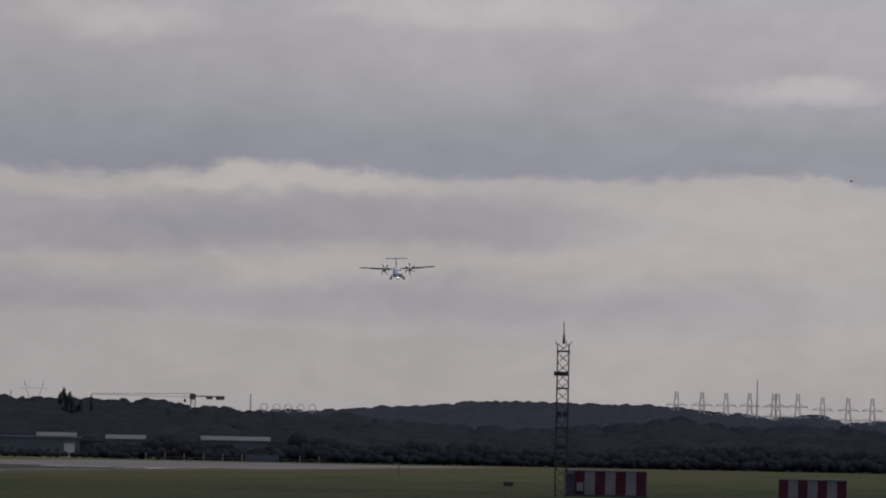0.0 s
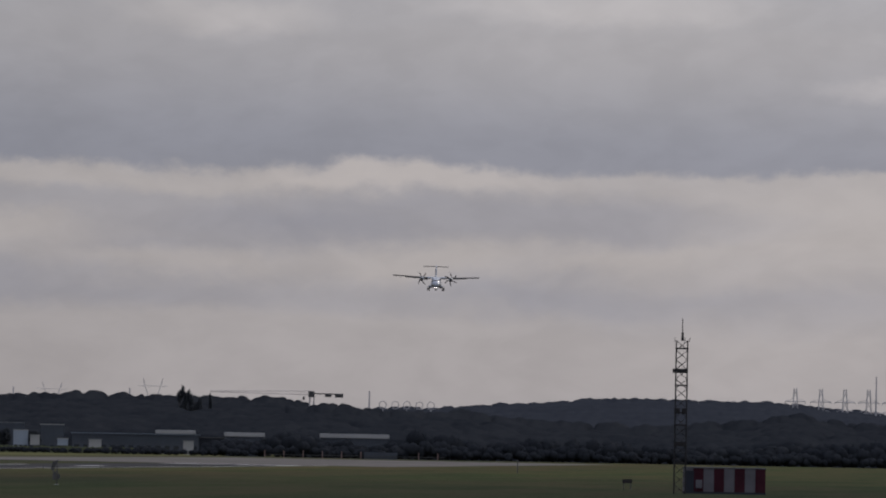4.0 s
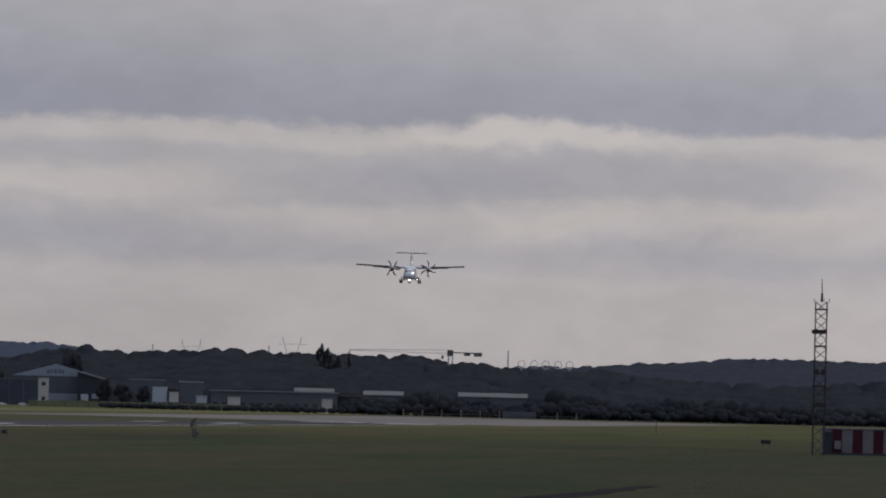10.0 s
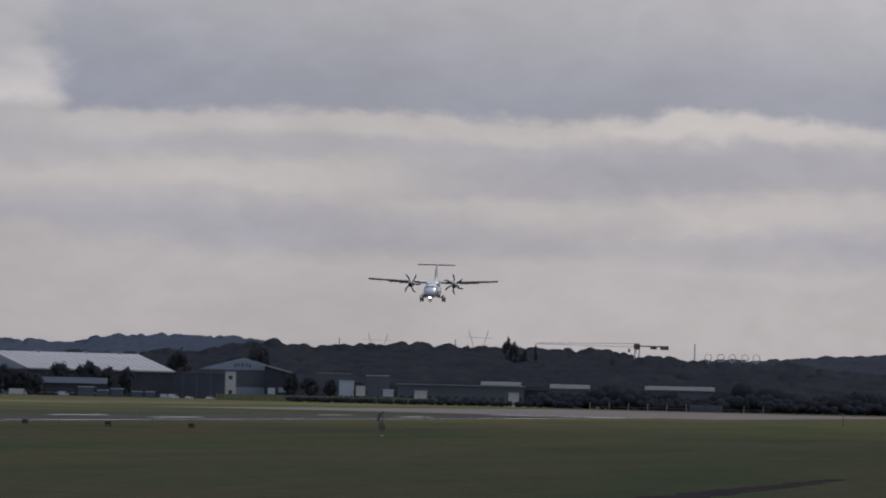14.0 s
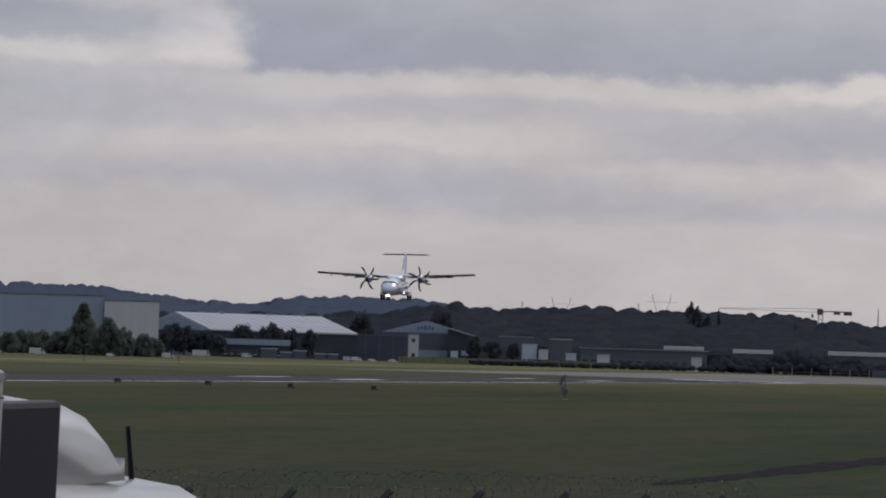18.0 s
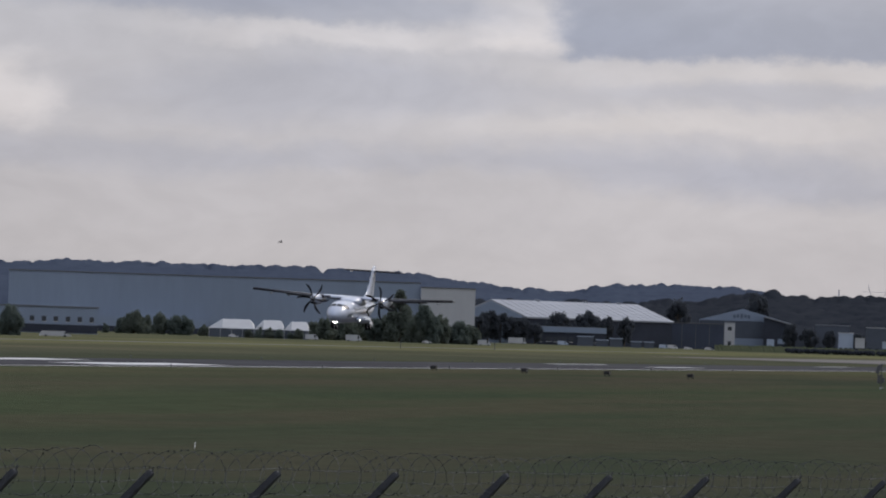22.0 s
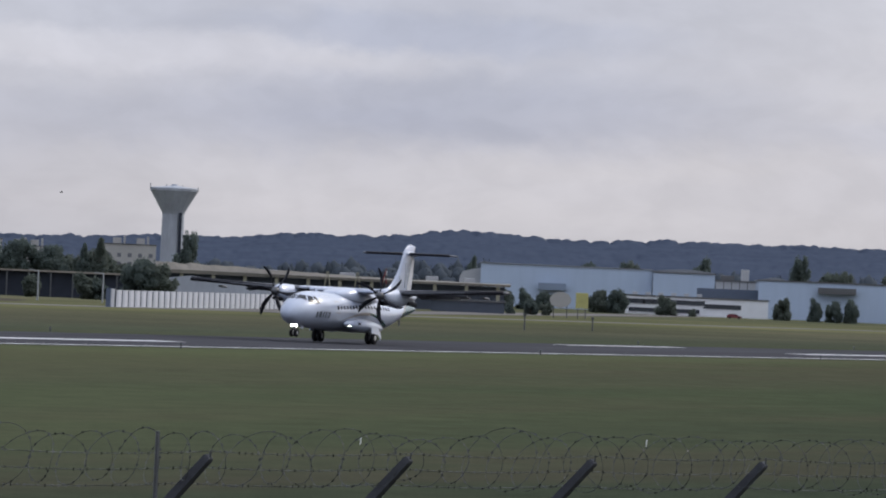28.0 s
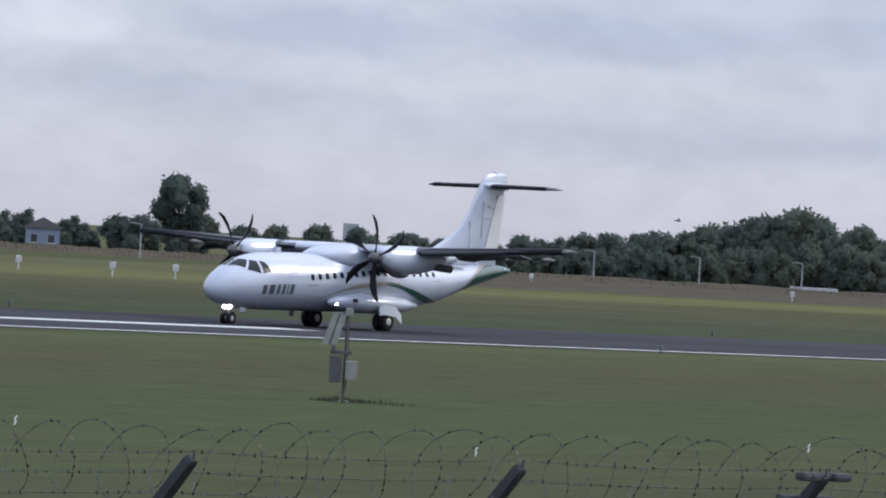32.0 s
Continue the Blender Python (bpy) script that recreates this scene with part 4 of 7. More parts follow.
    tube(bm, (0.02, 0.01, 0.36), (-0.02, 0.03, 0.72), 0.024, 0.010, 6)
    for a in range(5):
        t = a * 2.4
        tube(bm, (0.01, 0.01, 0.30 + a * 0.05), (0.26 * math.cos(t), 0.26 * math.sin(t), 0.52 + a * 0.06), 0.013, 0.005, 5)
    return mesh_of("trunk", bm, M_BARK, True)


TRUNK = trunk_mesh()


def tree(az, d, height, width, shape="round", label="", category="tree", group="", low=0.12):
    k = RNG.integers(0, len(CROWNS[shape]))
    width = min(width, 1.15 * height)
    words = {"far": "dark broadleaf tree among the woods", "poplar": "tall dark poplar rising over the wood", "round": "dark green broadleaf tree at the field's edge", "tall": "tall dark green poplar-shaped tree", "cone": "dark conical conifer standing by the buildings"}
    m = at(az, d)
    t = thing("tree", m, label or words[shape], category, group)
    o = share("crown", CROWNS[shape][k], t, pose(0, 0, height * low, 0, 0, RNG.uniform(0, 360)) @ Matrix.Diagonal((width / 2, width / 2, height * (1 - low), 1)))
    share("trunk", TRUNK, t, Matrix.Diagonal((min(height, width) * 0.9, min(height, width) * 0.9, height, 1)))
    return t


def grove(name, rows, material, label):
    """Far woods joined in one mesh: rows give a foot x, y, z, a height and a width."""
    V, F, base = [], [], 0
    for x, y, z, h, w in rows:
        v, f = KITS[RNG.integers(0, len(KITS))]
        q = RNG.uniform(0, 6.283)
        c, s_ = math.cos(q), math.sin(q)
        V.append(np.stack([(v[:, 0] * c - v[:, 1] * s_) * w / 2 + x, (v[:, 0] * s_ + v[:, 1] * c) * w / 2 + y, v[:, 2] * h + z], 1))
        F.append(f + base)
        base += len(v)
    me = bpy.data.meshes.new(name)
    me.from_pydata(np.concatenate(V).tolist(), [], np.concatenate(F).tolist())
    me.materials.append(material)
    me.polygons.foreach_set("use_smooth", [True] * len(me.polygons))
    return tagged(new(name, me), label, "woods", kind="stuff")


def crowd(az0, az1, d0, d1, ranks, profile, step_m, w=(8, 14), low=0.55, wob=0.10):
    """Rows for a wood on level ground: ranks of trees, the rear one reaching the profile."""
    rows = []
    for k in range(ranks):
        f = k / max(1, ranks - 1)
        d, a = d0 + (d1 - d0) * f, az0 + RNG.uniform(0, 0.1)
        while a < az1:
            dd = d + RNG.uniform(-0.3, 0.3) * (d1 - d0) / ranks
            h = max(2.0, top(table(profile, a), dd) * (low + (1 - low) * f) * RNG.uniform(1 - wob * (3 if k < ranks - 1 else 1.6), 1 + wob * 0.3))
            p = at(a, dd).translation
            rows.append((p.x, p.y, -0.1 * h, h * 1.1, min(h * 1.5, RNG.uniform(*w))))
            a += math.degrees(step_m / reach(d)) / DIAL * RNG.uniform(0.5, 1.5)
    return rows


def belt(az0, az1, d, profile, step_m=8.0, spread=60, wob=0.16, w=(8, 13)):
    rows, a = [], az0
    while a < az1:
        dd = d + RNG.uniform(0, spread)
        h = max(2.5, top(table(profile, a), dd) * RNG.uniform(1 - wob, 1 + wob * 0.35))
        rows.append((a, dd, h, RNG.uniform(*w)))
        a += math.degrees(step_m / d) * RNG.uniform(0.5, 1.4)
    return rows


DARK_R = [(-6, .0050), (.37, .0046), (1.16, .0055), (1.86, .0050), (2.35, .0063), (2.99, .0046), (3.97, .0038), (4.72, .0045), (5.59, .0056), (6.4, .0058), (7, .0060)]
wooded_slope("wood_edge", DARK_R, -5, 7.25, 0.022, 2195, 2320, 0.50, 2.6, 4.6, 3.2, 5.6, 9.0, M_WOOD, "dark belt of trees beyond the field")
RISE = [(6, .0058), (6.3, .0066), (6.7, .0073), (7.26, .0081), (7.68, .0081), (8.0, .0080), (8.39, .0083), (8.83, .0083), (9.1, .0083), (9.5, .0081), (10, .0078), (10.6, .0081), (11.2, .0066), (12, .0058), (13.4, .0055), (15, .0050)]
wooded_slope("wood_on_rise", RISE, 6, 14, 0.022, 2640, 3010, 0.40, 4.0, 7.4, 3.6, 6.6, 10.5, M_WOOD, "dark wood on a low rise behind the sheds")
LOW = [(-3, .0012), (0, .0018), (1.5, .0026), (3, .0012), (4.4, .0022), (5.5, .0016), (5.9, .0036), (6.15, .0014), (6.3, .0011), (6.85, .0011), (7.0, .0030), (7.3, .0032), (7.45, .0012), (7.78, .0010), (7.9, .0010), (8.0, .0004), (8.08, -.0008), (8.5, -.0003), (8.9, -.0004), (9.0, -.0012), (10.3, -.0012)]
grove("hedge_by_sheds", crowd(-3, 10.3, 2142, 2168, 3, LOW, 3.2, (7, 11), 0.6, 0.16), M_WOOD, "dark hedges and small trees before the sheds")
WORKS_W = [(17.7, .0066), (18.05, .0070), (18.3, .0062), (18.7, .0054), (19.2, .0050), (21, .0044), (22.6, .0040), (23.41, .0052), (23.75, .0038), (24.13, .0046), (24.35, .0037), (24.64, .0041), (24.9, .0035), (25.12, .0036), (25.4, .0028), (26.2, .0032)]
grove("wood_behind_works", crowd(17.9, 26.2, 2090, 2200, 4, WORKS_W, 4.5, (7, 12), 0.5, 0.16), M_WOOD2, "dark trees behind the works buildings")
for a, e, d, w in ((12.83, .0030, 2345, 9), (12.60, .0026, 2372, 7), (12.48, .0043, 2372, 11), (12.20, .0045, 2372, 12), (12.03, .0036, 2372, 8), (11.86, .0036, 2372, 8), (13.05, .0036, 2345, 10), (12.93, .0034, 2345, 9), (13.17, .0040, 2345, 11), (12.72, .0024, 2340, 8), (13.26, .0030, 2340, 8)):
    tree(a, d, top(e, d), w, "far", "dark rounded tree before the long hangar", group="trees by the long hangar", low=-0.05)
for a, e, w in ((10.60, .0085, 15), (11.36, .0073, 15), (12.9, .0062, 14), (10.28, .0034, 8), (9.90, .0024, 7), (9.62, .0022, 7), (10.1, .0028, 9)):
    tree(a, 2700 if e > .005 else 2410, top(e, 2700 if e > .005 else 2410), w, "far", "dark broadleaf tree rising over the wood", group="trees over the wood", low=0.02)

HEDGE = [(13.29, .0014), (13.42, .0022), (13.58, .0027), (13.77, .0038), (13.9, .0034), (14.1, .0022), (14.31, .0020), (14.63, .0025), (14.85, .0008), (15.0, -.0010), (15.8, -.0010), (15.95, .0010), (16.2, .0021), (16.55, .0018), (16.8, -.0004), (17.3, -.0004), (17.6, .0010), (17.9, .0004)]
for a, dd, h, w in belt(13.33, 17.9, 1880, HEDGE, 4.2, 40, 0.22, (6, 10)):
    tree(a, dd, h, min(w, h * 1.25), "round", "dark rounded bush in front of the hangar", "bush", "bushes by the hangar", -0.35)
for a, e, w in ((15.46, -.0006, 6), (15.36, -.0003, 7), (15.26, -.0004, 7), (15.16, -.0005, 6), (15.06, -.0010, 5), (14.98, -.0004, 6)):
    tree(a, 1838, top(e, 1838), w, "round", "low dark bush before a white tent", "bush", "bushes by the hangar", -0.35)
tree(14.02, 1900, top(.0067, 1900), 17.0, "cone")
tree(13.78, 1890, top(.0046, 1890), 8, "round")
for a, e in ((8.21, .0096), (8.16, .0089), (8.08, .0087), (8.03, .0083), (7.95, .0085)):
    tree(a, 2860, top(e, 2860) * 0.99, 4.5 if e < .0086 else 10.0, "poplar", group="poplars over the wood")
# round bushes and trees before the works
for a, e, w in ((22.20, .0009, 6), (22.02, .0012, 6), (21.56, .0006, 6), (20.44, .0011, 5.6), (20.13, .0010, 5), (19.95, .0008, 5), (19.79, .0012, 4.2), (18.62, -.0006, 5), (17.73, .0024, 6.5), (18.75, -.0006, 3.5), (22.9, .0006, 7), (23.1, .0004, 7), (22.72, .0002, 6), (21.3, -.0016, 3)):
    tree(a, 1350, top(e, 1350), w, "round", "dark rounded bush before a works building", "bush", "bushes before the works", -0.35)
for a, e, w in ((21.24, .0069, 12), (21.9, .0058, 9), (22.3, .0055, 8), (19.86, .0060, 9), (23.43, .0056, 6), (20.0, .0054, 12), (22.0, .0056, 9), (19.35, .0069, 13), (18.30, .0064, 10)):
    tree(a, 1900, top(e, 1900), w, "round")
tree(20.28, 1900, top(.0077, 1900), 9, "tall")
for a, e, w, k in ((27.75, .0054, 9, "round"), (27.45, .0047, 9, "round"), (27.13, .0048, 6, "cone"), (26.98, .0059, 7, "cone"), (26.13, .0074, 5.5, "tall"), (25.6, .0012, 8, "round"), (27.6, .0010, 8, "round")):
    tree(a, 1150, top(e, 1150), w, k, group="trees before the flats", low=0.05)
for a, e, w in ((22.85, -.0012, 8), (23.05, -.0016, 7), (22.70, -.0014, 6)):
    tree(a, 1075, top(e, 1075), w, "round", "dark hedge bush beside the signboards", "bush", "bushes before the works", -0.35)
for a, e, w in ((26.58, .0030, 9), (26.42, .0020, 8), (27.10, .0002, 7), (27.0, -.0008, 6), (27.62, -.0004, 8)):
    tree(a, 935, top(e, 935), w, "round", "dark rounded tree in front of a long carport", group="trees before the flats", low=-0.10)
FRONT = [(28.3, .0012), (28.9, .0022), (29.3, .0020), (29.55, .0036), (29.9, .0043), (30.2, .0040), (30.35, .0022), (30.6, .0028), (30.8, .0006), (31.1, -.0010), (31.5, -.0014), (32, -.0006), (32.4, .0012)]
# trees before the flats
APT = [(24.2, .0002), (25.2, .0006), (25.9, .0050), (26.02, .0054), (26.3, .0016), (26.64, .0026), (27.02, .0048), (27.3, .0022), (27.69, .0036), (28.13, .0041), (28.5, .0020), (29.2, .0022), (29.58, .0036), (30.0, .0022), (30.66, .0034), (31.04, .0022), (31.7, .0008), (32.4, .0008)]
for a, d, h, w in belt(26.2, 32.4, 1150, [(q, e + .0008) for q, e in APT], 7.5, 60, 0.25, (10, 15)):
    tree(a, d, h, w, "cone" if RNG.random() < 0.22 else "round", group="trees before the flats", low=0.05)
for a, d, h, w in belt(28.4, 32.4, 930, FRONT, 5.5, 30, 0.15, (9, 14)):
    tree(a, d, h, w, "round", "large dark broadleaf tree before the flats", group="trees before the flats", low=-0.12)
for a, d, h, w in belt(28.2, 32.4, 905, [(28, -.0022), (33, -.0016)], 5.0, 20, 0.3, (7, 11)):
    tree(a, d, h, w, "round", "dark bush below the trees by the flats", "bush", "bushes at the field's edge", -0.30)
for a, e in ((28.2, .0056), (30.55, .0050)):
    tree(a, 1160, top(e, 1160), 7, "cone")
# the great trees at the field's edge
BIG = [(32.3, .0012), (32.55, .0040), (32.8, .0068), (33.2, .0072), (33.6, .0084), (33.9, .0045), (34.2, .0040), (34.5, .0060), (34.9, .0043), (35.2, .0080), (35.7, .0088), (36.0, .0074), (36.25, .0052), (36.6, .0052), (36.9, .0036), (37.5, .0026), (38.2, .0010),
       (39.5, .0000), (40.1, .0012), (40.7, .0008), (41.2, .0010), (42.4, .0002), (42.8, .0024), (43.3, .0014), (46, .0016)]
for a, d, h, w in belt(32.35, 38.3, 900, [(q, e * 1.03 + .0006) for q, e in BIG], 3.6, 60, 0.06, (12, 17)):
    tree(a, d, h, w, "round", "large dark broadleaf tree in a dense clump", group="trees at the field's edge", low=-0.10)
for a, d, h, w in belt(32.3, 38.3, 860, [(q, e * 0.55 - .0008) for q, e in BIG], 4, 25, 0.25, (9, 13)):
    tree(a, d, h, w, "round", "dark bush under the large trees", "bush", "bushes at the field's edge", -0.30)
for a, d, h, w in belt(38.3, 46, 820, [(q, e * 1.05 + .0010) for q, e in BIG], 5.0, 60, 0.22, (8, 12)):
    tree(a, d, h, w, "round", group="trees at the field's edge", low=-0.08)
for a, d, h, w in belt(38.3, 46, 800, [(38, -.0018), (46, -.0012)], 5.0, 30, 0.3, (7, 10)):
    tree(a, d, h, w, "round", "low dark bush at the field's edge", "bush", "bushes at the field's edge", -0.30)
tree(41.60, 830, top(.0090, 830), 10.0, "round", "tall single broadleaf tree above the hedge", low=0.2)
tree(39.35, 840, top(.0012, 840), 5.5, "round", "small spreading pine above the hedge", low=0.35)


def heath():
    """Rough brown growth between the mown strip and the trees."""
    az = np.arange(27.6, 39.4, 0.05)
    vs, fs, n, rows = [], [], len(az), 12
    for j in range(rows + 1):
        for a in az:
            b = radians(DIAL * a + ZERO)
            near, far = 376 / math.sin(b), 930
            d = near + (max(far, near + 30) - near) * (j / rows) ** 1.3
            x, y = -math.sin(b) * d, math.cos(b) * d
            k = min(1, j / 2) * min(1, (a - 27.6) / 1.5) * min(1, (39.4 - a) / 0.8)
            h = 0.16 + 0.22 * noise.fractal(Vector((x / 9, y / 9, 0.4)), 0.9, 2.1, 4) + 0.5 * (j / rows) ** 2
            vs.append((x, y, max(-0.05, h * k - 0.02)))
    fs = [(j * n + i, j * n + i + 1, (j + 1) * n + i + 1, (j + 1) * n + i) for j in range(rows) for i in range(n - 1)]
    me = bpy.data.meshes.new("heath")
    me.from_pydata(vs, [], fs)
    me.materials.append(M_HEATH)
    tagged(new("heath", me), "rough brown heath growing below the trees", "heath", kind="stuff")


M_HEATH = mat("brown_rough_growth", (0.056, 0.050, 0.042), 1.0, var=0.3, scale=0.12, col2=(0.092, 0.082, 0.063), spec=0.0, bump=0.3)
heath()

# ---- buildings ----
M_CLAD = mat("grey_blue_cladding", (0.160, 0.198, 0.262), 0.6, var=0.10, scale=0.05, stretch=(1, 1, 0.2))
M_CLADW = mat("white_cladding", (0.33, 0.335, 0.345), 0.6, var=0.10, scale=0.06, stretch=(1, 1, 0.2))
M_CLADL = mat("pale_blue_cladding", (0.28, 0.33, 0.41), 0.6, var=0.10, scale=0.06, stretch=(1, 1, 0.2))
M_CLADB = mat("light_blue_cladding", (0.33, 0.395, 0.50), 0.6, var=0.10, scale=0.06, stretch=(1, 1, 0.2))
M_DIM = mat("dim_grey_cladding", (0.070, 0.080, 0.100), 0.8, spec=0.1, var=0.15, scale=0.08)
M_CREAM = mat("cream_render", (0.30, 0.29, 0.275), 0.8, var=0.12, scale=0.1)
M_SLATE = mat("slate_blue_cladding", (0.040, 0.048, 0.070), 0.7, spec=0.2, var=0.15, scale=0.08)
M_DARKWALL = mat("dark_slate_cladding", (0.032, 0.036, 0.048), 0.8, spec=0.1, var=0.2, scale=0.08)
M_BLUEBAND = mat("blue_grey_fascia", (0.065, 0.085, 0.125), 0.5, var=0.1, scale=0.1)
M_ROOFW = mat("pale_metal_roof", (0.165, 0.175, 0.195), 0.5, var=0.14, scale=0.05, stretch=(0.3, 1, 1))
M_ROOFP = mat("whitish_sheet_roof", (0.265, 0.275, 0.30), 0.7, var=0.14, scale=0.05, stretch=(0.3, 1, 1), spec=0.2)
M_ROOFG = mat("grey_flat_roof", (0.09, 0.09, 0.092), 0.8, var=0.2, scale=0.1)
M_PANE = mat("dark_window_glass", (0.03, 0.036, 0.045), 0.12, var=0.2, scale=0.3)
# panes lightened to lower the contrast of the far, hazy flats
M_PANE2 = mat("pale_far_window_glass", (0.10, 0.10, 0.115), 0.5, var=0.4, scale=0.2)
M_FADED = mat("faded_red_paint", (0.20, 0.14, 0.135), 0.8, spec=0.2, var=0.3, scale=0.5)
M_BRICK = mat("dark_red_brick", (0.070, 0.038, 0.034), 0.85, var=0.25, scale=0.6)
M_BEIGE = mat("weathered_beige_roof", (0.20, 0.175, 0.145), 0.85, var=0.25, scale=0.1)
M_OLIVE = mat("weathered_olive_roof", (0.12, 0.108, 0.088), 0.85, var=0.3, scale=0.1)
M_STRAW = mat("straw_coloured_paint", (0.21, 0.20, 0.14), 0.6, var=0.15, scale=0.5)
M_YELLOW = mat("yellow_paint", (0.33, 0.31, 0.11), 0.5, var=0.15, scale=0.5)
M_RED = mat("red_paint", (0.11, 0.014, 0.020), 0.5, var=0.2, scale=0.6)
M_WPAINT = mat("white_paint", (0.44, 0.44, 0.45), 0.5, var=0.15, scale=0.6)
M_TENT = mat("clean_white_sheeting", (0.58, 0.585, 0.60), 0.6, var=0.08, scale=0.3)
M_CONC = mat("grey_concrete", (0.29, 0.305, 0.335), 0.8, var=0.18, scale=0.15, stretch=(1, 1, 0.3), bump=0.05)


def house(name, az0, az1, d, el, label, wall, roof=None, depth=18, category="building", seams=0, gable=0.0, eave=0.25, base_z=0.0, group=""):
    """A box building across the line of sight: wall, roof slab or gable, upright seams."""
    w, h = wide(az0, az1, d), top(el, d)
    t = thing(name, at((az0 + az1) / 2, d), label, category, group)
    wh = h - gable
    part("wall", boxed(-w / 2, w / 2, 0, depth, base_z, wh - 0.3), wall, t)
    if gable:
        bm = bmesh.new()
        loft(bm, [[(-w / 2 - eave, y, wh - 0.3), (w / 2 + eave, y, wh - 0.3), (w / 2 + eave, y, wh - 0.1), (0, y, h), (-w / 2 - eave, y, wh - 0.1)] for y in (-eave, depth + eave)])
        bmesh.ops.recalc_face_normals(bm, faces=bm.faces)
        part("roof", bm, roof or M_ROOFW, t)
    else:
        part("roof", boxed(-w / 2 - eave, w / 2 + eave, -eave, depth + eave, wh - 0.3, wh), roof or M_ROOFG, t)
    for i in range(1, seams):
        x = -w / 2 + w * i / seams
        part("panel_seam", boxed(x - 0.10, x + 0.10, -0.06, 0.0, 0.3, wh - 0.35), M_ROOFG, t)
    return t, w, h


def windows(t, w, n, z0, z1, ww, y=0.0, x0=None, x1=None, frames=True, glass=None):
    """A row of real windows: recessed-looking frame, pane and sill."""
    x0, x1 = (-w / 2 if x0 is None else x0), (w / 2 if x1 is None else x1)
    pm = mesh_of("pane", boxed(-ww / 2, ww / 2, -0.05, 0.0, z0, z1), glass or M_PANE)
    sm = mesh_of("sill", boxed(-ww / 2 - 0.1, ww / 2 + 0.1, -0.16, 0.0, z0 - 0.12, z0), M_WPAINT)
    for i in range(n):
        x = x0 + (x1 - x0) * (i + 0.5) / n
        p = share("window", pm, t, pose(x, y, 0))
        if frames:
            share("sill", sm, p, pose(0, 0, 0))


# the great hangar block
t, w, h = house("hangar_block", 17.76, 13.83, 2100, .0079, "huge grey-blue windowless hangar block", M_CLAD, M_ROOFG, 60, "hangar", 0)
part("rooftop_mast", tubed((-w * 0.13, 2, h - 12), (-w * 0.13, 2, h - 1.2), 0.35, 0.25), M_DARKSTEEL, t)
for i in range(16):
    part("window", boxed(-w / 2 + 3 + i * 4, -w / 2 + 5.2 + i * 4, -0.08, 0, 2.2, 3.6), M_PANE, t)
part("low_wing", boxed(-w / 2 - 0.4, -w / 2 + 70, -9, -0.05, 0, 5.2), M_CLAD, t)
part("dark_plinth", boxed(-w / 2 - 0.5, -w / 2 + 70.1, -9.1, -9.0, 0, 2.0), M_DARKWALL, t)
t, w, h = house("white_hangar_end", 13.82, 13.30, 2098, .0072, "plain white end wall of the hangar", M_CLADW, M_ROOFG, 58, "hangar", 0)
# long tent-roofed hangar: the pale roof slope faces the field
t = thing("long_hangar", at(12.10, 2400, 0, 33), "long hangar with a pale sloping metal roof", "hangar")
w, h, dp = 70.0, top(.0055, 2420), 53.0
EV = 0.62
bm = bmesh.new()
loft(bm, [[(x, -0.6, h * EV - 0.6), (x, dp + 0.6, h * EV - 0.6), (x, dp + 0.6, h * EV), (x, dp / 2, h), (x, -0.6, h * EV)] for x in (-w / 2, w / 2)])
bmesh.ops.recalc_face_normals(bm, faces=bm.faces)
part("roof", bm, M_ROOFP, t)
part("wall", boxed(-w / 2 + 0.3, w / 2 - 0.3, 0, dp, 0, h * EV - 0.62), M_DARKWALL, t)
bm = bmesh.new()
loft(bm, [[(x, 0.4, h * EV - 0.5), (x, dp - 0.4, h * EV - 0.5), (x, dp / 2, h - 0.7)] for x in (-w / 2 - 0.15, -w / 2 - 0.02)])
bmesh.ops.recalc_face_normals(bm, faces=bm.faces)
part("gable_end", bm, M_CLAD, t)
for i in range(1, 20):
    x = -w / 2 + w * i / 20
    bm = bmesh.new()
    loft(bm, [[(x - 0.06, y, z), (x + 0.06, y, z), (x + 0.06, y, z + 0.10), (x - 0.06, y, z + 0.10)] for y, z in ((-0.6, h * EV), (dp / 2, h))])
    part("roof_seam", bm, M_ROOFP, t)
for i, x in enumerate((-14.0, 9.0, 25.0)):
    part("roof_vent", boxed(x, x + 1.6, dp / 2 - 0.8, dp / 2 + 0.8, h - 0.2, h + 0.5, 0.1), M_ROOFW, t)
# gabled old hangar with its white control tower
t, w, h = house("gabled_hangar", 11.15, 10.33, 2480, .0053, "old gabled hangar with a pale grey gable", M_DIM, M_CLAD, 40, "hangar", 0, gable=4.8)
for i, x in enumerate((-3.9, -2.5, -0.9, 0.7, 2.1)):
    part("sign_bar", boxed(x, x + 1.0, -0.40, -0.26, h - 3.9 + 0.25 * (i % 2), h - 2.5 + 0.2 * (2 - abs(i - 2))), M_BLUEBAND, t, "blue sign marks on the gable")
part("bay_door", boxed(-w * 0.1, w * 0.3, -0.1, 0, 0, 5), M_CLAD, t)
t = thing("side_hangar", at(10.40, 2470), "dark hangar bay with a roof sloping to one side", "hangar")
w = wide(10.53, 10.26, 2470)
bm = bmesh.new()
loft(bm, [[(-w / 2, y, 0), (w / 2, y, 0), (w / 2, y, top(.0028, 2470)), (-w / 2, y, top(.0040, 2470))] for y in (0, 40)])
bmesh.ops.recalc_face_normals(bm, faces=bm.faces)
part("wall", bm, M_DARKWALL, t)
bm = bmesh.new()
loft(bm, [[(-w / 2, y, top(.0040, 2470) + 0.02), (w / 2 + 0.8, y, top(.0028, 2470) - 0.2), (w / 2 + 0.8, y, top(.0028, 2470) + 0.5), (-w / 2, y, top(.0040, 2470) + 0.6)] for y in (-0.8, 41)])
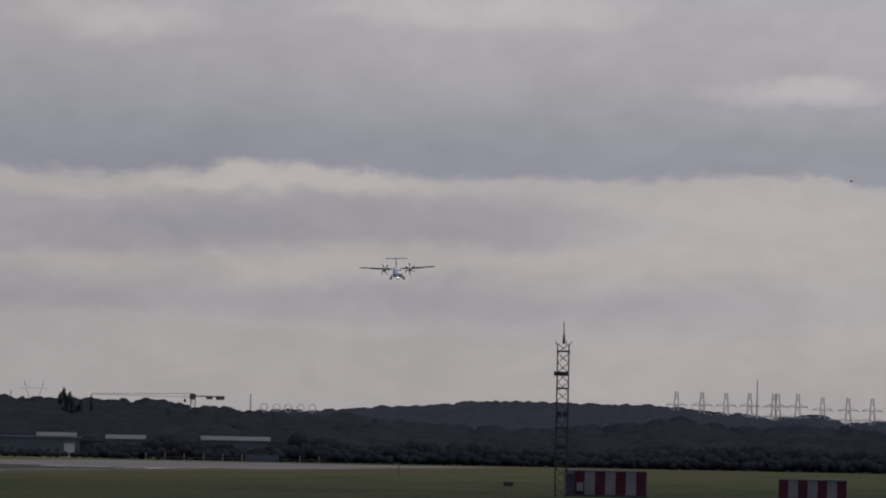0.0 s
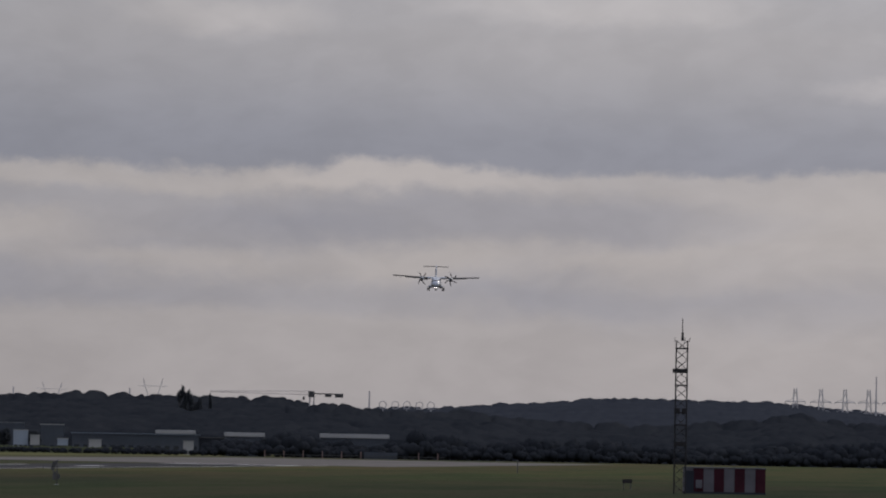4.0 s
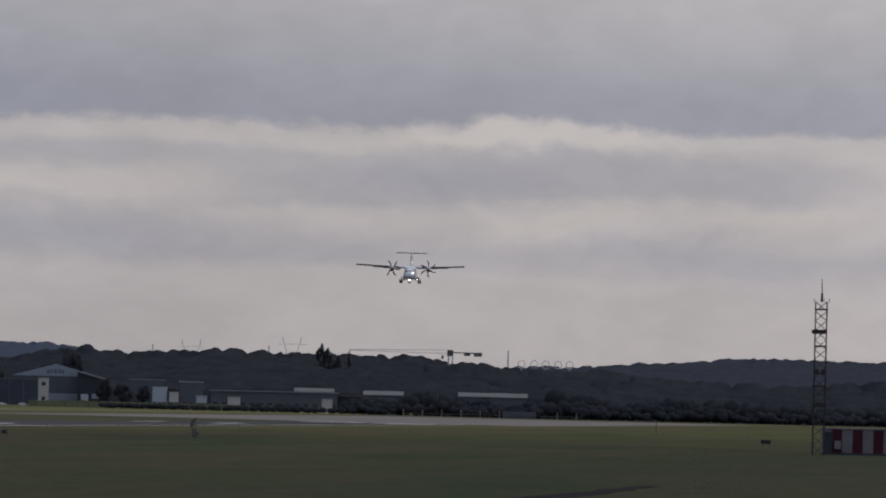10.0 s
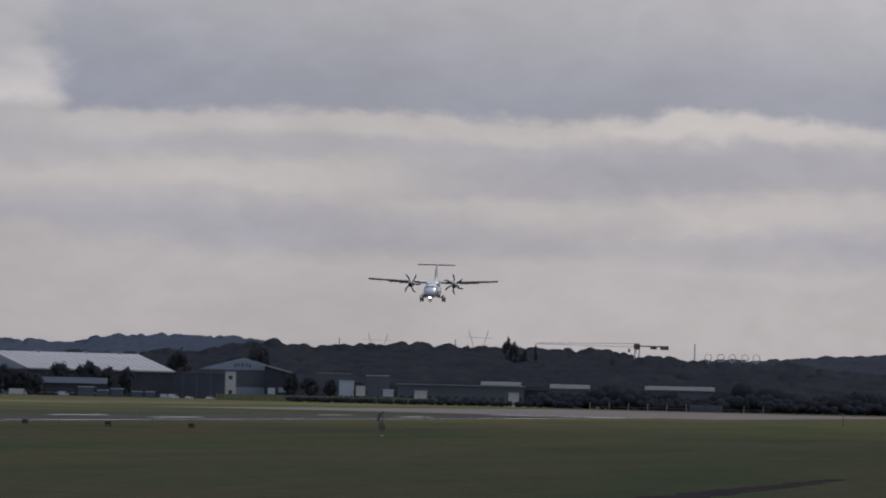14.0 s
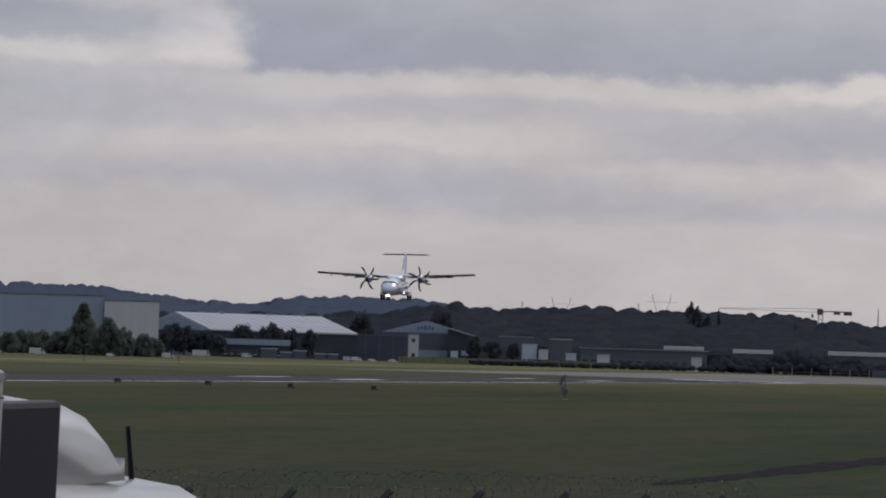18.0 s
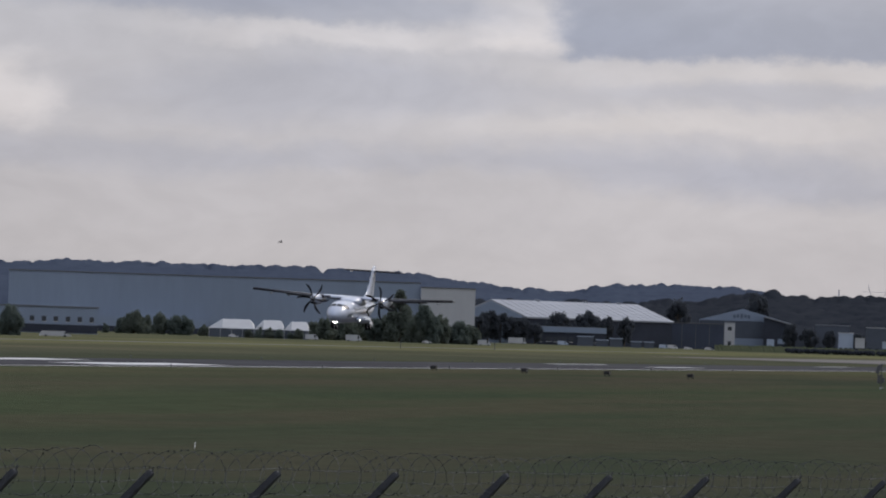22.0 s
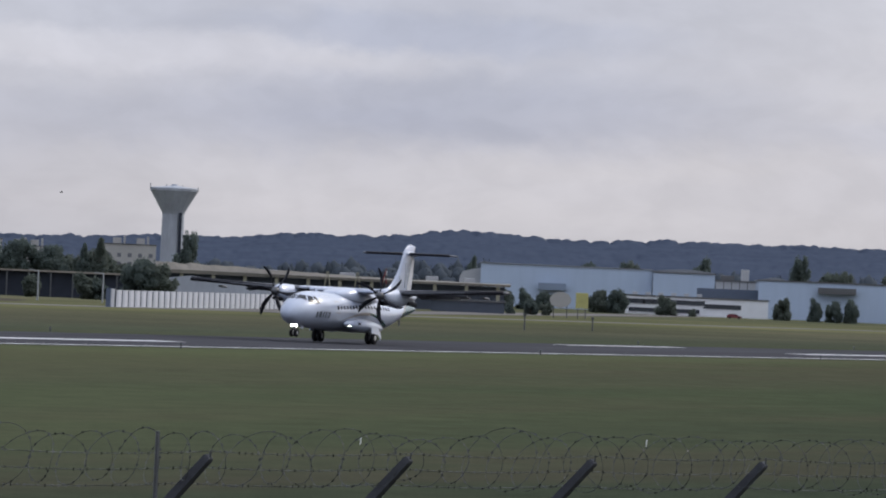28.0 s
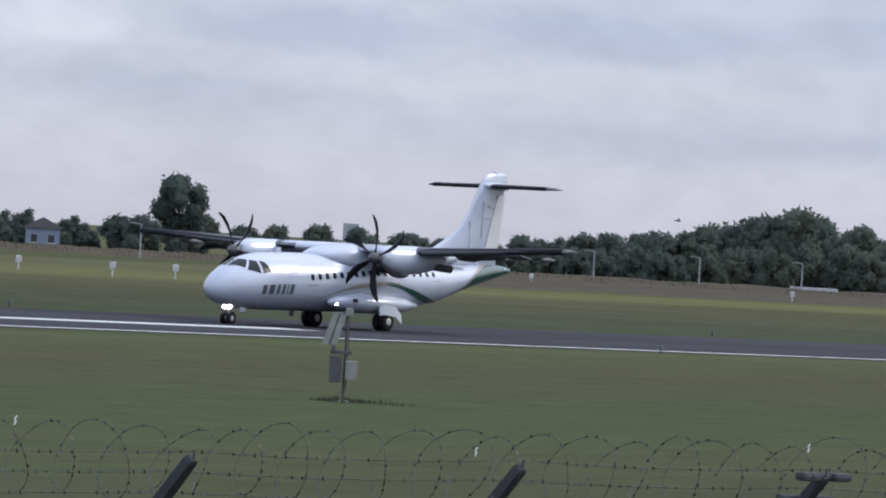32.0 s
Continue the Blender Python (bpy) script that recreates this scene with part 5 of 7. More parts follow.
bmesh.ops.recalc_face_normals(bm, faces=bm.faces)
part("roof", bm, M_ROOFW, t)
part("bay_door", boxed(-w * 0.38, -w * 0.12, -0.1, 0, 0, 5), M_CLADL, t)
part("bay_window", boxed(w * 0.0, w * 0.3, -0.1, 0, 3.2, 5.2), M_CLAD, t)
t, w, h = house("control_tower", 10.91, 10.81, 2440, .0030, "small white square control tower", M_CLADW, M_ROOFW, 5, "tower")
windows(t, w, 1, h - 3.4, h - 1.8, 1.6)
windows(t, w, 1, 2.0, 3.6, 1.4)
t, w, h = house("dark_workshop", 11.84, 10.92, 2440, .0027, "large dark slate-blue flat-roofed workshop", M_SLATE, M_ROOFG, 25, "workshop", 7)
part("stair_head", boxed(-w * 0.36, -w * 0.26, 2, 8, h, h + 1.0), M_DIM, t)
t, w, h = house("low_shed", 12.70, 12.04, 2355, .0014, "low shed with a pale fascia and dark windows", M_DARKWALL, M_ROOFG, 10, "shed")
part("fascia", boxed(-w / 2 - 0.2, w / 2 + 0.2, -0.5, -0.26, h - 2.4, h - 0.2), M_CLAD, t, "pale grey fascia")
windows(t, w, 9, 1.2, 3.0, 1.6)
t, w, h = house("low_shed", 13.28, 12.94, 2355, .0019, "low grey shed behind bushes", M_CLAD, M_ROOFG, 10, "shed")
part("fascia", boxed(-w / 2 - 0.2, w / 2 + 0.2, -0.5, -0.26, h - 2.6, h - 0.2), M_CLAD, t, "pale grey fascia")
for a0, a1, e in ((12.31, 12.16, -.0001), (12.13, 12.02, -.0006), (12.00, 11.88, -.0003), (11.80, 11.70, -.0007), (11.67, 11.58, -.0007)):
    t, w, h = house("site_cabin", a0, a1, 2320, e, "grey site cabin before the sheds", M_DIM, M_CLADL, 4, "cabin", group="site cabins")
    part("door", boxed(-w * 0.2, w * 0.05, -0.05, 0, 0.1, 1.9), M_DIM, t)
for k, (a0, a1, d, e, m_) in enumerate(((10.04, 9.72, 2420, .0031, M_DIM), (9.56, 9.34, 2500, .0029, M_DIM), (9.82, 9.68, 2395, .0019, M_CLADL), (9.66, 9.57, 2390, .0011, M_CLADW), (9.40, 9.30, 2400, .0006, M_CLADL))):
    t, w, h = house("works_shed", a0, a1, d, e, "small pale industrial shed before the wood", m_, M_CLADW if k else M_ROOFW, 14, "shed", group="sheds by the wood")
    windows(t, w, 3, 1.2, 2.6, 1.3)
t, w, h = house("long_low_building", 9.26, 8.05, 2350, .0016, "long low grey building with pale eaves", M_DIM, M_CLAD, 15, "building", 0, eave=0.6)
windows(t, w, 14, 1.0, 3.2, 2.0)
for a0, a1 in ((9.1, 8.98), (8.2, 8.1), (7.6, 7.55)):
    house("white_annex", a0, a1, 2330, .0006, "small white annex before a low building", M_CLADW, M_ROOFW, 6, "building", group="white annexes")
house("low_building", 8.06, 7.36, 2355, .0012, "low dark building by the wood", M_DARKWALL, M_ROOFG, 15, "building", 0)
for a0, a1, e, lab in ((8.46, 8.09, .0023, "white flat roof above the hedge"), (7.80, 7.43, .0021, "pale metal roof above the hedge"), (6.89, 6.24, .0022, "long white warehouse roof above the trees")):
    t, w, h = house("white_warehouse", a0, a1, 2185 if a0 < 8 else 2390, e, lab, M_DIM, M_CLADW, 14, "warehouse", 0)
    part("fascia", boxed(-w / 2 - 0.3, w / 2 + 0.3, -0.5, -0.05, h - 1.5, h - 0.05, 0.05), M_CLADW, t, "white metal fascia")
# far white fence posts below the wood
fp = thing("far_railing", at(6.55, 2125), "row of short faded red posts before the wood", "fence")
pm = mesh_of("post", boxed(-0.18, 0.18, -0.15, 0.15, 0, 2.5, 0.08), M_FADED)
for a in [7.42 - 0.184 * i for i in range(10)]:
    if not 6.12 < a < 6.5:
        share("post", pm, fp, pose(wide(0, 6.55 - a, 2125) * (1 if a < 6.55 else -1), 0, 0))
part("gate_panel", boxed(wide(6.47, 6.55, 2125), wide(6.15, 6.55, 2125), 0.5, 0.8, 0, 2.4), M_DIM, fp)
part("rail", boxed(-wide(7.42, 6.55, 2125), wide(5.7, 6.55, 2125), 0.25, 0.35, 0.9, 1.1), M_DARKSTEEL, fp)

# event tents and vans beside the bushes
for a0, a1, e in ((15.84, 15.40, .0008), (15.40, 15.12, .0008), (15.12, 14.88, .0007)):
    t = thing("marquee", at((a0 + a1) / 2, 1850), "white event tent with a pitched roof", "tent", "white tents")
    w, h = wide(a0, a1, 1850), top(e, 1850)
    bm = bmesh.new()
    loft(bm, [[(x, 0, 2.6), (x, 12, 2.6), (x, 12, 2.8), (x, 6, z), (x, 0, 2.8)] for x, z in ((-w / 2, 2.9), (-w / 2 + w * 0.30, h), (w / 2 - w * 0.10, h), (w / 2, h * 0.72))])
    bmesh.ops.recalc_face_normals(bm, faces=bm.faces)
    part("canopy", bm, M_CLADW, t)
    # white side walls in dim grey: their shade under the roof is painted
    part("side_wall", boxed(-w / 2 + 0.1, w / 2 - 0.1, 0.1, 11.9, 0, 2.6), M_DIM, t)
    for k in range(5):
        x = -w / 2 + 0.2 + (w - 0.4) * k / 4
        part("pole", tubed((x, 0.02, 0), (x, 0.02, 2.6), 0.09, 0.09, 6), M_STEEL, t)


def van(az, d, L, H, material, label, category="van", group=""):
    t = thing("van" if H > 1.9 else "car", at(az, d), label, category, group)
    bm = bmesh.new()
    if H > 1.9:
        prof = [(-L / 2, 0.35), (L / 2, 0.35), (L / 2, 1.1), (L / 2 - 0.5, 1.3), (L / 2 - 1.2, H), (-L / 2, H)]
    else:
        prof = [(-L / 2, 0.3), (L / 2, 0.3), (L / 2, 0.75), (L / 2 - 0.9, 0.9), (L / 2 - 1.7, H), (-L / 2 + 0.7, H), (-L / 2, 0.9)]
    loft(bm, [[(x, y, z) for x, z in prof] for y in (-0.9, 0.9)])
    bmesh.ops.recalc_face_normals(bm, faces=bm.faces)
    part("body", bm, material, t)
    part("side_window", boxed(L / 2 - 2.0, L / 2 - 1.2, -0.93, 0.93, 1.0 if H < 1.9 else 1.2, H - 0.25), M_PANE, t)
    for x in (-L * 0.3, L * 0.3):
        for y in (-0.86, 0.86):
            part("wheel", tubed((x, y - 0.1, 0.33), (x, y + 0.1, 0.33), 0.33, 0.33, 12), M_TYRE, t)
    return t


for az, L, H_, m_, lab in ((14.45, 7.5, 3.0, M_CLADW, "white box van parked by bushes"), (14.85, 6, 2.6, M_CLADW, "white van parked by the tents"), (15.6, 4.5, 1.45, M_WPAINT, "white car parked on grass"), (13.75, 4.3, 1.45, M_WPAINT, "white car parked on grass"),
                           (13.2, 6, 2.5, M_CLADW, "white van parked by the hedge"), (12.885, 10.5, 3.6, M_CLADW, "white lorry parked by the hedge"), (12.45, 6, 2.6, M_CLADL, "pale van parked by a shed"), (11.48, 6, 2.4, M_CLADL, "pale van parked by a shed"), (11.4, 6, 2.4, M_WPAINT, "white van parked by the workshop"),
                           (11.25, 5, 1.5, M_WPAINT, "white car parked on grass"), (11.05, 5.5, 1.6, M_WPAINT, "white car parked on grass"), (10.45, 8, 1.6, M_WPAINT, "low white vehicle by the hangar")):
    t = van(az, 1830 if az > 13 else 2290, L, H_, m_, lab, group="parked vehicles by the sheds")
    t.matrix_basis = t.matrix_basis @ Matrix.Scale(0.66, 4)
for az, L, H_, m_, lab in ((18.85, 3.5, 2.2, M_CLADL, "grey van outside the works"), (18.25, 4.6, 1.5, M_WPAINT, "white car outside the works"), (18.05, 4.4, 1.45, M_RED, "dark red car outside the works"), (19.2, 4.4, 1.9, M_WPAINT, "white pick-up outside the works"),
                           (20.9, 4.3, 1.4, M_RED, "red car outside the offices"), (17.3, 9, 1.7, M_CLADW, "long white trailer by the hedge")):
    t = van(az, 1330, L, H_, m_, lab, group="vehicles by the works")
    t.matrix_basis = t.matrix_basis @ Matrix.Scale(0.78, 4)

# the works: a run of pale clad halls and a low office front
D = 1450
t, w, h = house("works_hall", 23.34, 21.70, 1560, .0045, "long pale blue warehouse hall", M_CLADB, M_ROOFW, 60, "warehouse", 0)
part("loading_canopy", boxed(-w * 0.16, 0.0, -3, -0.05, h * 0.42, h * 0.58), M_CLAD, t)
bm = bmesh.new()
loft(bm, [[(-w / 2 - 5.5, y, 0), (-w / 2 - 0.1, y, 0), (-w / 2 - 0.1, y, h - 1.5), (-w / 2 - 2.0, y, h - 1.8), (-w / 2 - 4.8, y, h - 2.6), (-w / 2 - 5.5, y, h - 4)] for y in (5, 40)])
bmesh.ops.recalc_face_normals(bm, faces=bm.faces)
part("curved_lean_to", bm, M_CLADW, t)
t, w, h = house("works_hall", 21.69, 21.10, 1556, .0042, "pale hall with a shallow curved roof", M_CLADB, M_ROOFG, 50, "warehouse", 0)
bm = bmesh.new()
loft(bm, [[(-w / 2, y, h - 0.2)] + [(-w / 2 + w * k / 8, y, h + 1.3 * math.sin(math.pi * (0.15 + 0.7 * k / 8)) - 0.5) for k in range(9)] + [(w / 2, y, h - 0.2)] for y in (0.2, 49)])
bmesh.ops.recalc_face_normals(bm, faces=bm.faces)
part("curved_roof", bm, M_ROOFW, t)
house("works_hall", 20.72, 20.36, 1540, .0040, "low curved-roofed hall behind the white one", M_CLADL, M_ROOFW, 40, "warehouse", 0, gable=0.8)
t, w, h = house("works_hall", 21.09, 20.71, D + 20, .0032, "white low hall beside a blue fascia", M_CLADW, M_ROOFG, 30, "warehouse", 5)
part("rooftop_plant", boxed(1.2, 3.2, 3, 6, h, h + 2.8, 0.1), M_CLADW, t)
part("rooftop_plant", boxed(-3.8, -0.4, 3, 6, h, h + 1.2, 0.1), M_ROOFG, t)
part("blue_fascia", boxed(-w / 2 - 4.5, w / 2 + 5.5, -2.5, -0.05, h * 0.50, h * 0.76), M_BLUEBAND, t)
t, w, h = house("works_hall", 20.68, 19.42, D, .0036, "pale blue clad hall with a grey canopy", M_CLADB, M_ROOFG, 40, "warehouse", 0)
part("canopy", boxed(-w * 0.05, w * 0.24, -2.5, -0.05, h * 0.70, h * 0.86), M_ROOFG, t)
part("downpipe", boxed(w / 2 - 0.5, w / 2 - 0.2, -0.3, 0, 0, h - 0.3), M_DARKWALL, t)
t, w, h = house("works_hall", 19.41, 18.88, D, .0037, "pale grey clad hall", M_CLADL, M_ROOFG, 40, "warehouse", 5)
part("flue", tubed((3, 8, h), (3, 8, h + 2.2), 0.3), M_STEEL, t)
t, w, h = house("works_hall", 18.87, 18.58, D + 8, .0038, "grey clad hall between dark joints", M_CLAD, M_ROOFG, 40, "warehouse", 3)
t, w, h = house("works_hall", 18.57, 18.05, D - 10, .0040, "tall plain white hall with a dark sign", M_CLADL, M_ROOFG, 40, "warehouse", 0)
for i in range(6):
    part("sign_bar", boxed(-2.4 + i * 0.95, -1.6 + i * 0.95, -0.1, 0, h - 2.4, h - 1.5), M_BLUEBAND, t)
t, w, h = house("office_annex", 19.28, 18.52, D - 25, .0002, "low office with a grey band and white wall", M_CLADW, M_ROOFG, 12, "office")
part("grey_band", boxed(-w / 2 - 0.3, w / 2 + 0.3, -0.5, -0.3, h - 1.7, h - 0.1), M_CLAD, t)
for i in range(4):
    part("rooftop_unit", boxed(i * 2.0 - 1, i * 2.0 + 0.2, 3, 4.2, h, h + 0.9, 0.05), M_CLADW, t)
t, w, h = house("office_block", 21.95, 20.58, D - 40, .0002, "two-storey white office front with dark windows", M_TENT, M_ROOFG, 14, "office")
windows(t, w, 9, h * 0.55, h * 0.80, 2.6, x0=-w / 2 + 0.5, x1=w * 0.05)
windows(t, w, 5, h * 0.42, h * 0.66, 2.4, x0=w * 0.06, x1=w * 0.3)
windows(t, w, 8, h * 0.12, h * 0.34, 2.2, x0=-w / 2 + 1, x1=w * 0.02)
for k in range(6):
    part("rooftop_vent", boxed(-w * 0.45 + k * w * 0.09, -w * 0.45 + k * w * 0.09 + 1.2, 3, 5, h, h + 0.7, 0.08), M_CLADW, t)
t, w, h = house("low_works_range", 18.04, 16.9, 1640, .0020, "low grey range with a dark plinth", M_CLAD, M_ROOFG, 20, "building", 0)
windows(t, w, 10, 3.2, 4.6, 1.2)
part("plinth", boxed(-w / 2, w / 2, -0.12, 0, 0.2, 2.4), M_DARKWALL, t)
for i, (a0, a1, m_, lab) in enumerate(((22.67, 22.46, M_CREAM, "cream rounded board on a dark frame"), (22.42, 22.30, M_YELLOW, "square yellow board on legs"))):
    t = thing("signboard", at((a0 + a1) / 2, 1000), lab, "sign")
    w = wide(a0, a1, 1000)
    bm = bmesh.new()
    if i == 0:
        loft(bm, [[(math.cos(q) * w / 2, y, 3.0 + math.sin(q) * 1.35) for q in (2 * math.pi * (k + 0.5) / 12 for k in range(12))] for y in (-0.1, 0.1)])
    else:
        box(bm, -w / 2, w / 2, -0.1, 0.1, 1.7, 4.3, 0, 0.05)
    part("board", bm, m_, t)
    for s in (-1, 1):
        part("leg", boxed(s * w * 0.3 - 0.08, s * w * 0.3 + 0.08, 0.11, 0.25, 0, 2.2), M_DARKSTEEL, t)

# dark open-fronted depot with yellow columns behind the blast screen
t = thing("depot_shed", at(24.75, 1120), "long dark depot with pale yellow columns and an earth-brown roof", "shed")
w = wide(26.4, 23.1, 1120)
part("back_wall", boxed(-w / 2, w / 2, 1.2, 1.6, 0, 4.7), M_DIM, t)
bm = bmesh.new()                                 # the roof is banked over with worn earth at one end, thin and flat at the other
rings = []
for i in range(61):
    x = -w / 2 - 1 + (w + 2) * i / 60
    k = max(0.0, 1 - i / 42)
    z = 5.35 + 1.5 * k + (0.10 + 0.25 * k) * noise.noise(Vector((x / 3.1, 0.7, 0))) + 0.25 * k * noise.noise(Vector((x / 0.9, 2.7, 0)))
    rings.append([(x, -1, 4.74), (x, 9, 4.74), (x, 9, z), (x, 2.0, z), (x, -1, 5.15 + 0.3 * k)])
loft(bm, rings)
bmesh.ops.recalc_face_normals(bm, faces=bm.faces)
part("roof", bm, M_OLIVE, t, "rough earth-brown roof")
cm = mesh_of("column", boxed(-0.33, 0.33, -0.3, 0.3, 0, 4.72, 0.04), M_STRAW)
for i in range(11):
    share("column", cm, t, pose(-w / 2 + 4 + i * 5.9, -0.4, 0))
for x in (-1.0, 4.6):
    bm = bmesh.new()
    tube(bm, (-1.0, 0, 0), (-0.1, 0, 6.3), 0.11, 0.10, 6)
    tube(bm, (1.0, 0, 0), (0.1, 0, 6.3), 0.11, 0.10, 6)
    part("trestle", bm, M_STRAW, t, "pale yellow trestle", m=pose(x, -2.2, 0))
for i, x in enumerate((-0.20, 0.02, 0.19, 0.27, 0.38)):
    part("skylight", boxed(w * x, w * x + 3.2 - i * 0.3, 3, 6, 5.30, 6.1 + 0.1 * (i % 2), 0.1), M_CLADW, t)
t = thing("tent_hall", at(26.1, 1080), "grey low tent hall with a sagging roof", "tent")
bm = bmesh.new()
loft(bm, [[(-16, y, 0), (16, y, 0), (16, y, 2.2), (0, y, 4.4), (-16, y, 2.4)] for y in (0, 14)])
bmesh.ops.recalc_face_normals(bm, faces=bm.faces)
part("canopy", bm, M_CONC, t)
house("low_kiosk", 23.8, 23.1, 1060, -.0019, "low grey kiosk at the end of the screen", M_DIM, M_ROOFG, 8, "kiosk")

# white corrugated blast screen
M_SCREEN = mat("dull_white_sheet_metal", (0.40, 0.41, 0.44), 0.6, var=0.15, scale=0.3)
A, B = at(26.84, 757).translation, at(23.98, 1030).translation
n_p = 64
scr = thing("blast_screen", Matrix.Translation(A), "white corrugated metal blast screen on the field", "fence")
v = (B - A) / n_p
ang = math.degrees(math.atan2(v.y, v.x))
bm = bmesh.new()
L = v.length
loft(bm, [[(x * L, y, z0) for x, y in ((0.02, 0), (0.25, -0.5), (0.75, -0.5), (0.98, 0), (0.98, 0.08), (0.75, -0.42), (0.25, -0.42), (0.02, 0.08))] for z0 in (0.0, 2.15)])
bmesh.ops.recalc_face_normals(bm, faces=bm.faces)
pm = mesh_of("panel", bm, M_SCREEN)
rm = mesh_of("rib", boxed(-0.16, 0.16, -0.40, 0.1, 0, 2.1), M_DIM)
back = pose(0, 0, 0, 0, 0, ang)
part("end_panel", boxed(-3.4, -0.05, -0.25, 0.15, 0, 2.3, 0.02), M_CONC, scr, "plain grey end panel", m=back)
part("end_post", boxed(-4.2, -3.45, -0.4, 0.2, 0, 2.35, 0.02), M_BLUEBAND, scr, "dark blue end post", m=back)
for i in range(n_p):
    share("panel", pm, scr, Matrix.Translation(v * i) @ pose(0, 0, 0, 0, 0, ang))
    share("rib", rm, scr, Matrix.Translation(v * i) @ pose(0, 0, 0, 0, 0, ang))
# brick end building and service road roofs under the flats
house("brick_store", 28.62, 28.3, 905, -.0002, "dark red brick store with a flat roof", M_BRICK, M_ROOFG, 10, "store")
t, w, h = house("carport", 28.28, 26.6, 960, .0000, "long dark carport with a thin pale roof", M_DARKWALL, M_BEIGE, 10, "carport", 0, eave=1.2)
for i in range(9):
    part("carport_post", boxed(-w / 2 + i * w / 8 - 0.12, -w / 2 + i * w / 8 + 0.12, -1.1, -0.9, 0, h - 0.3), M_DARKSTEEL, t)
house("white_roofed_hut", 25.7, 25.4, 1300, .0022, "small hut with a white roof", M_CREAM, M_ROOFW, 10, "hut", gable=1.0)

# water tower
t = thing("water_tower", at(26.30, 2200), "pale concrete water tower with a funnel-shaped tank", "water tower")
H_ = top(.0146, 2200)
bm = bmesh.new()
N_ = 32
loft(bm, [[(r * math.cos(2 * math.pi * i / N_) * (1 + 0.012 * (-1) ** i), r * math.sin(2 * math.pi * i / N_) * (1 + 0.012 * (-1) ** i), z) for i in range(N_)]
          for z, r in ((0, 4.6), (H_ * 0.4, 4.1), (H_ - 9.6, 3.95), (H_ - 8.4, 4.4), (H_ - 1.2, 8.5), (H_ - 1.1, 8.75), (H_ - 0.3, 8.75))])
bmesh.ops.recalc_face_normals(bm, faces=bm.faces)
part("shaft_and_tank", bm, M_CONC, t, smooth=False)
bm = bmesh.new()
loft(bm, [[(r * math.cos(2 * math.pi * i / N_), r * math.sin(2 * math.pi * i / N_), z) for i in range(N_)] for z, r in ((H_ - 0.3, 8.9), (H_ + 0.1, 8.6), (H_ + 0.6, 3), (H_ + 0.9, 1.2), (H_ + 1.4, 1.0))])
part("tank_lid", bm, M_CONC, t)
part("service_duct", boxed(2.1, 3.2, -4.6, -3.2, 0, H_ - 9), M_DARKWALL, t, "dark service duct on the shaft")
for k in range(4):
    part("antenna", boxed(-8.9 + k * 5.8, -8.6 + k * 5.8, -1.5, -1.2, H_ - 0.4, H_ + 1.6 - k * 0.3), M_STEEL, t)

# blocks of flats
FLATS = [(30.90, 30.52, .0060, M_CREAM), (30.50, 30.40, .0058, M_WPAINT), (30.36, 29.86, .0056, M_CREAM), (29.86, 29.45, .0060, M_CREAM), (29.43, 29.34, .0057, M_WPAINT), (29.30, 28.98, .0057, M_WPAINT), (28.96, 28.36, .0050, M_CREAM),
         (28.34, 27.92, .0050, M_CREAM), (27.86, 27.5, .0040, M_CREAM), (26.95, 26.45, .0050, M_CREAM), (31.9, 31.55, .0030, M_CREAM), (32.4, 32.0, .0026, M_WPAINT), (31.45, 31.1, .0028, M_CREAM)]
for k, (a0, a1, e, m_) in enumerate(FLATS):
    d = 2050 if k < 10 else 2500
    t, w, h = house("block_of_flats", a0, a1, d, e, "pale cream block of flats with rows of windows", m_, M_ROOFG, 14, "apartment building", group="flats beyond the field")
    nf = max(2, int(h / 3.0))
    nw = max(2, int(w / 3.2))
    for f_ in range(1, nf):
        windows(t, w, nw, f_ * 3.0 + 0.7, f_ * 3.0 + 2.1, 1.35, frames=False, glass=M_PANE2)
    for q in (0.25, 0.7):
        part("stair_head", boxed(-w / 2 + w * q - 1.4, -w / 2 + w * q + 1.4, 4, 8, h, h + 2.0), m_, t)
        part("chimney", boxed(-w / 2 + w * q + 2.2, -w / 2 + w * q + 2.9, 4, 5, h, h + 2.6), M_CREAM, t)
t = thing("radio_mast", at(28.16, 2040), "thin grey aerial mast over the flats", "mast")
part("pole", tubed((0, 8, 12), (0, 8, top(.0094, 2040)), 0.28, 0.16, 8), M_STEEL, t)
part("stair_head", boxed(-2.4, 2.4, 6, 10, 12, top(.0064, 2040)), M_CREAM, t)
part("house_below", boxed(-5, 5, 4, 14, 0, 12), M_CREAM, t)
# small block under the great trees, houses at the far left
t, w, h = house("small_block", 33.86, 33.32, 846, .0010, "small two-storey grey block under big trees", M_DIM, M_ROOFG, 8, "building")
windows(t, w, 5, h - 1.9, h - 0.7, 1.0)
windows(t, w, 5, 0.8, 2.0, 1.0)
for a0, a1, e in ((43.05, 42.72, .0000), (39.6, 39.45, -.0008), (44.2, 43.8, .0004), (40.3, 40.1, -.001)):
    t, w, h = house("far_house", a0, a1, 795, e, "small grey house behind the hedge", M_CLAD, M_ROOFG, 7, "house", gable=1.2)
    windows(t, w, 2, 0.9, 1.9, 0.8)
t = thing("chapel_tower", at(39.95, 2300), "far square stone tower above the trees", "tower")
part("wall", boxed(-3, 3, 0, 6, 0, top(.0020, 2300)), M_CONC, t)

# ---- pylons, masts, crane on the horizon ----
def pylon_mesh(h, arms, w0, w1, r=0.28):
    bm = bmesh.new()
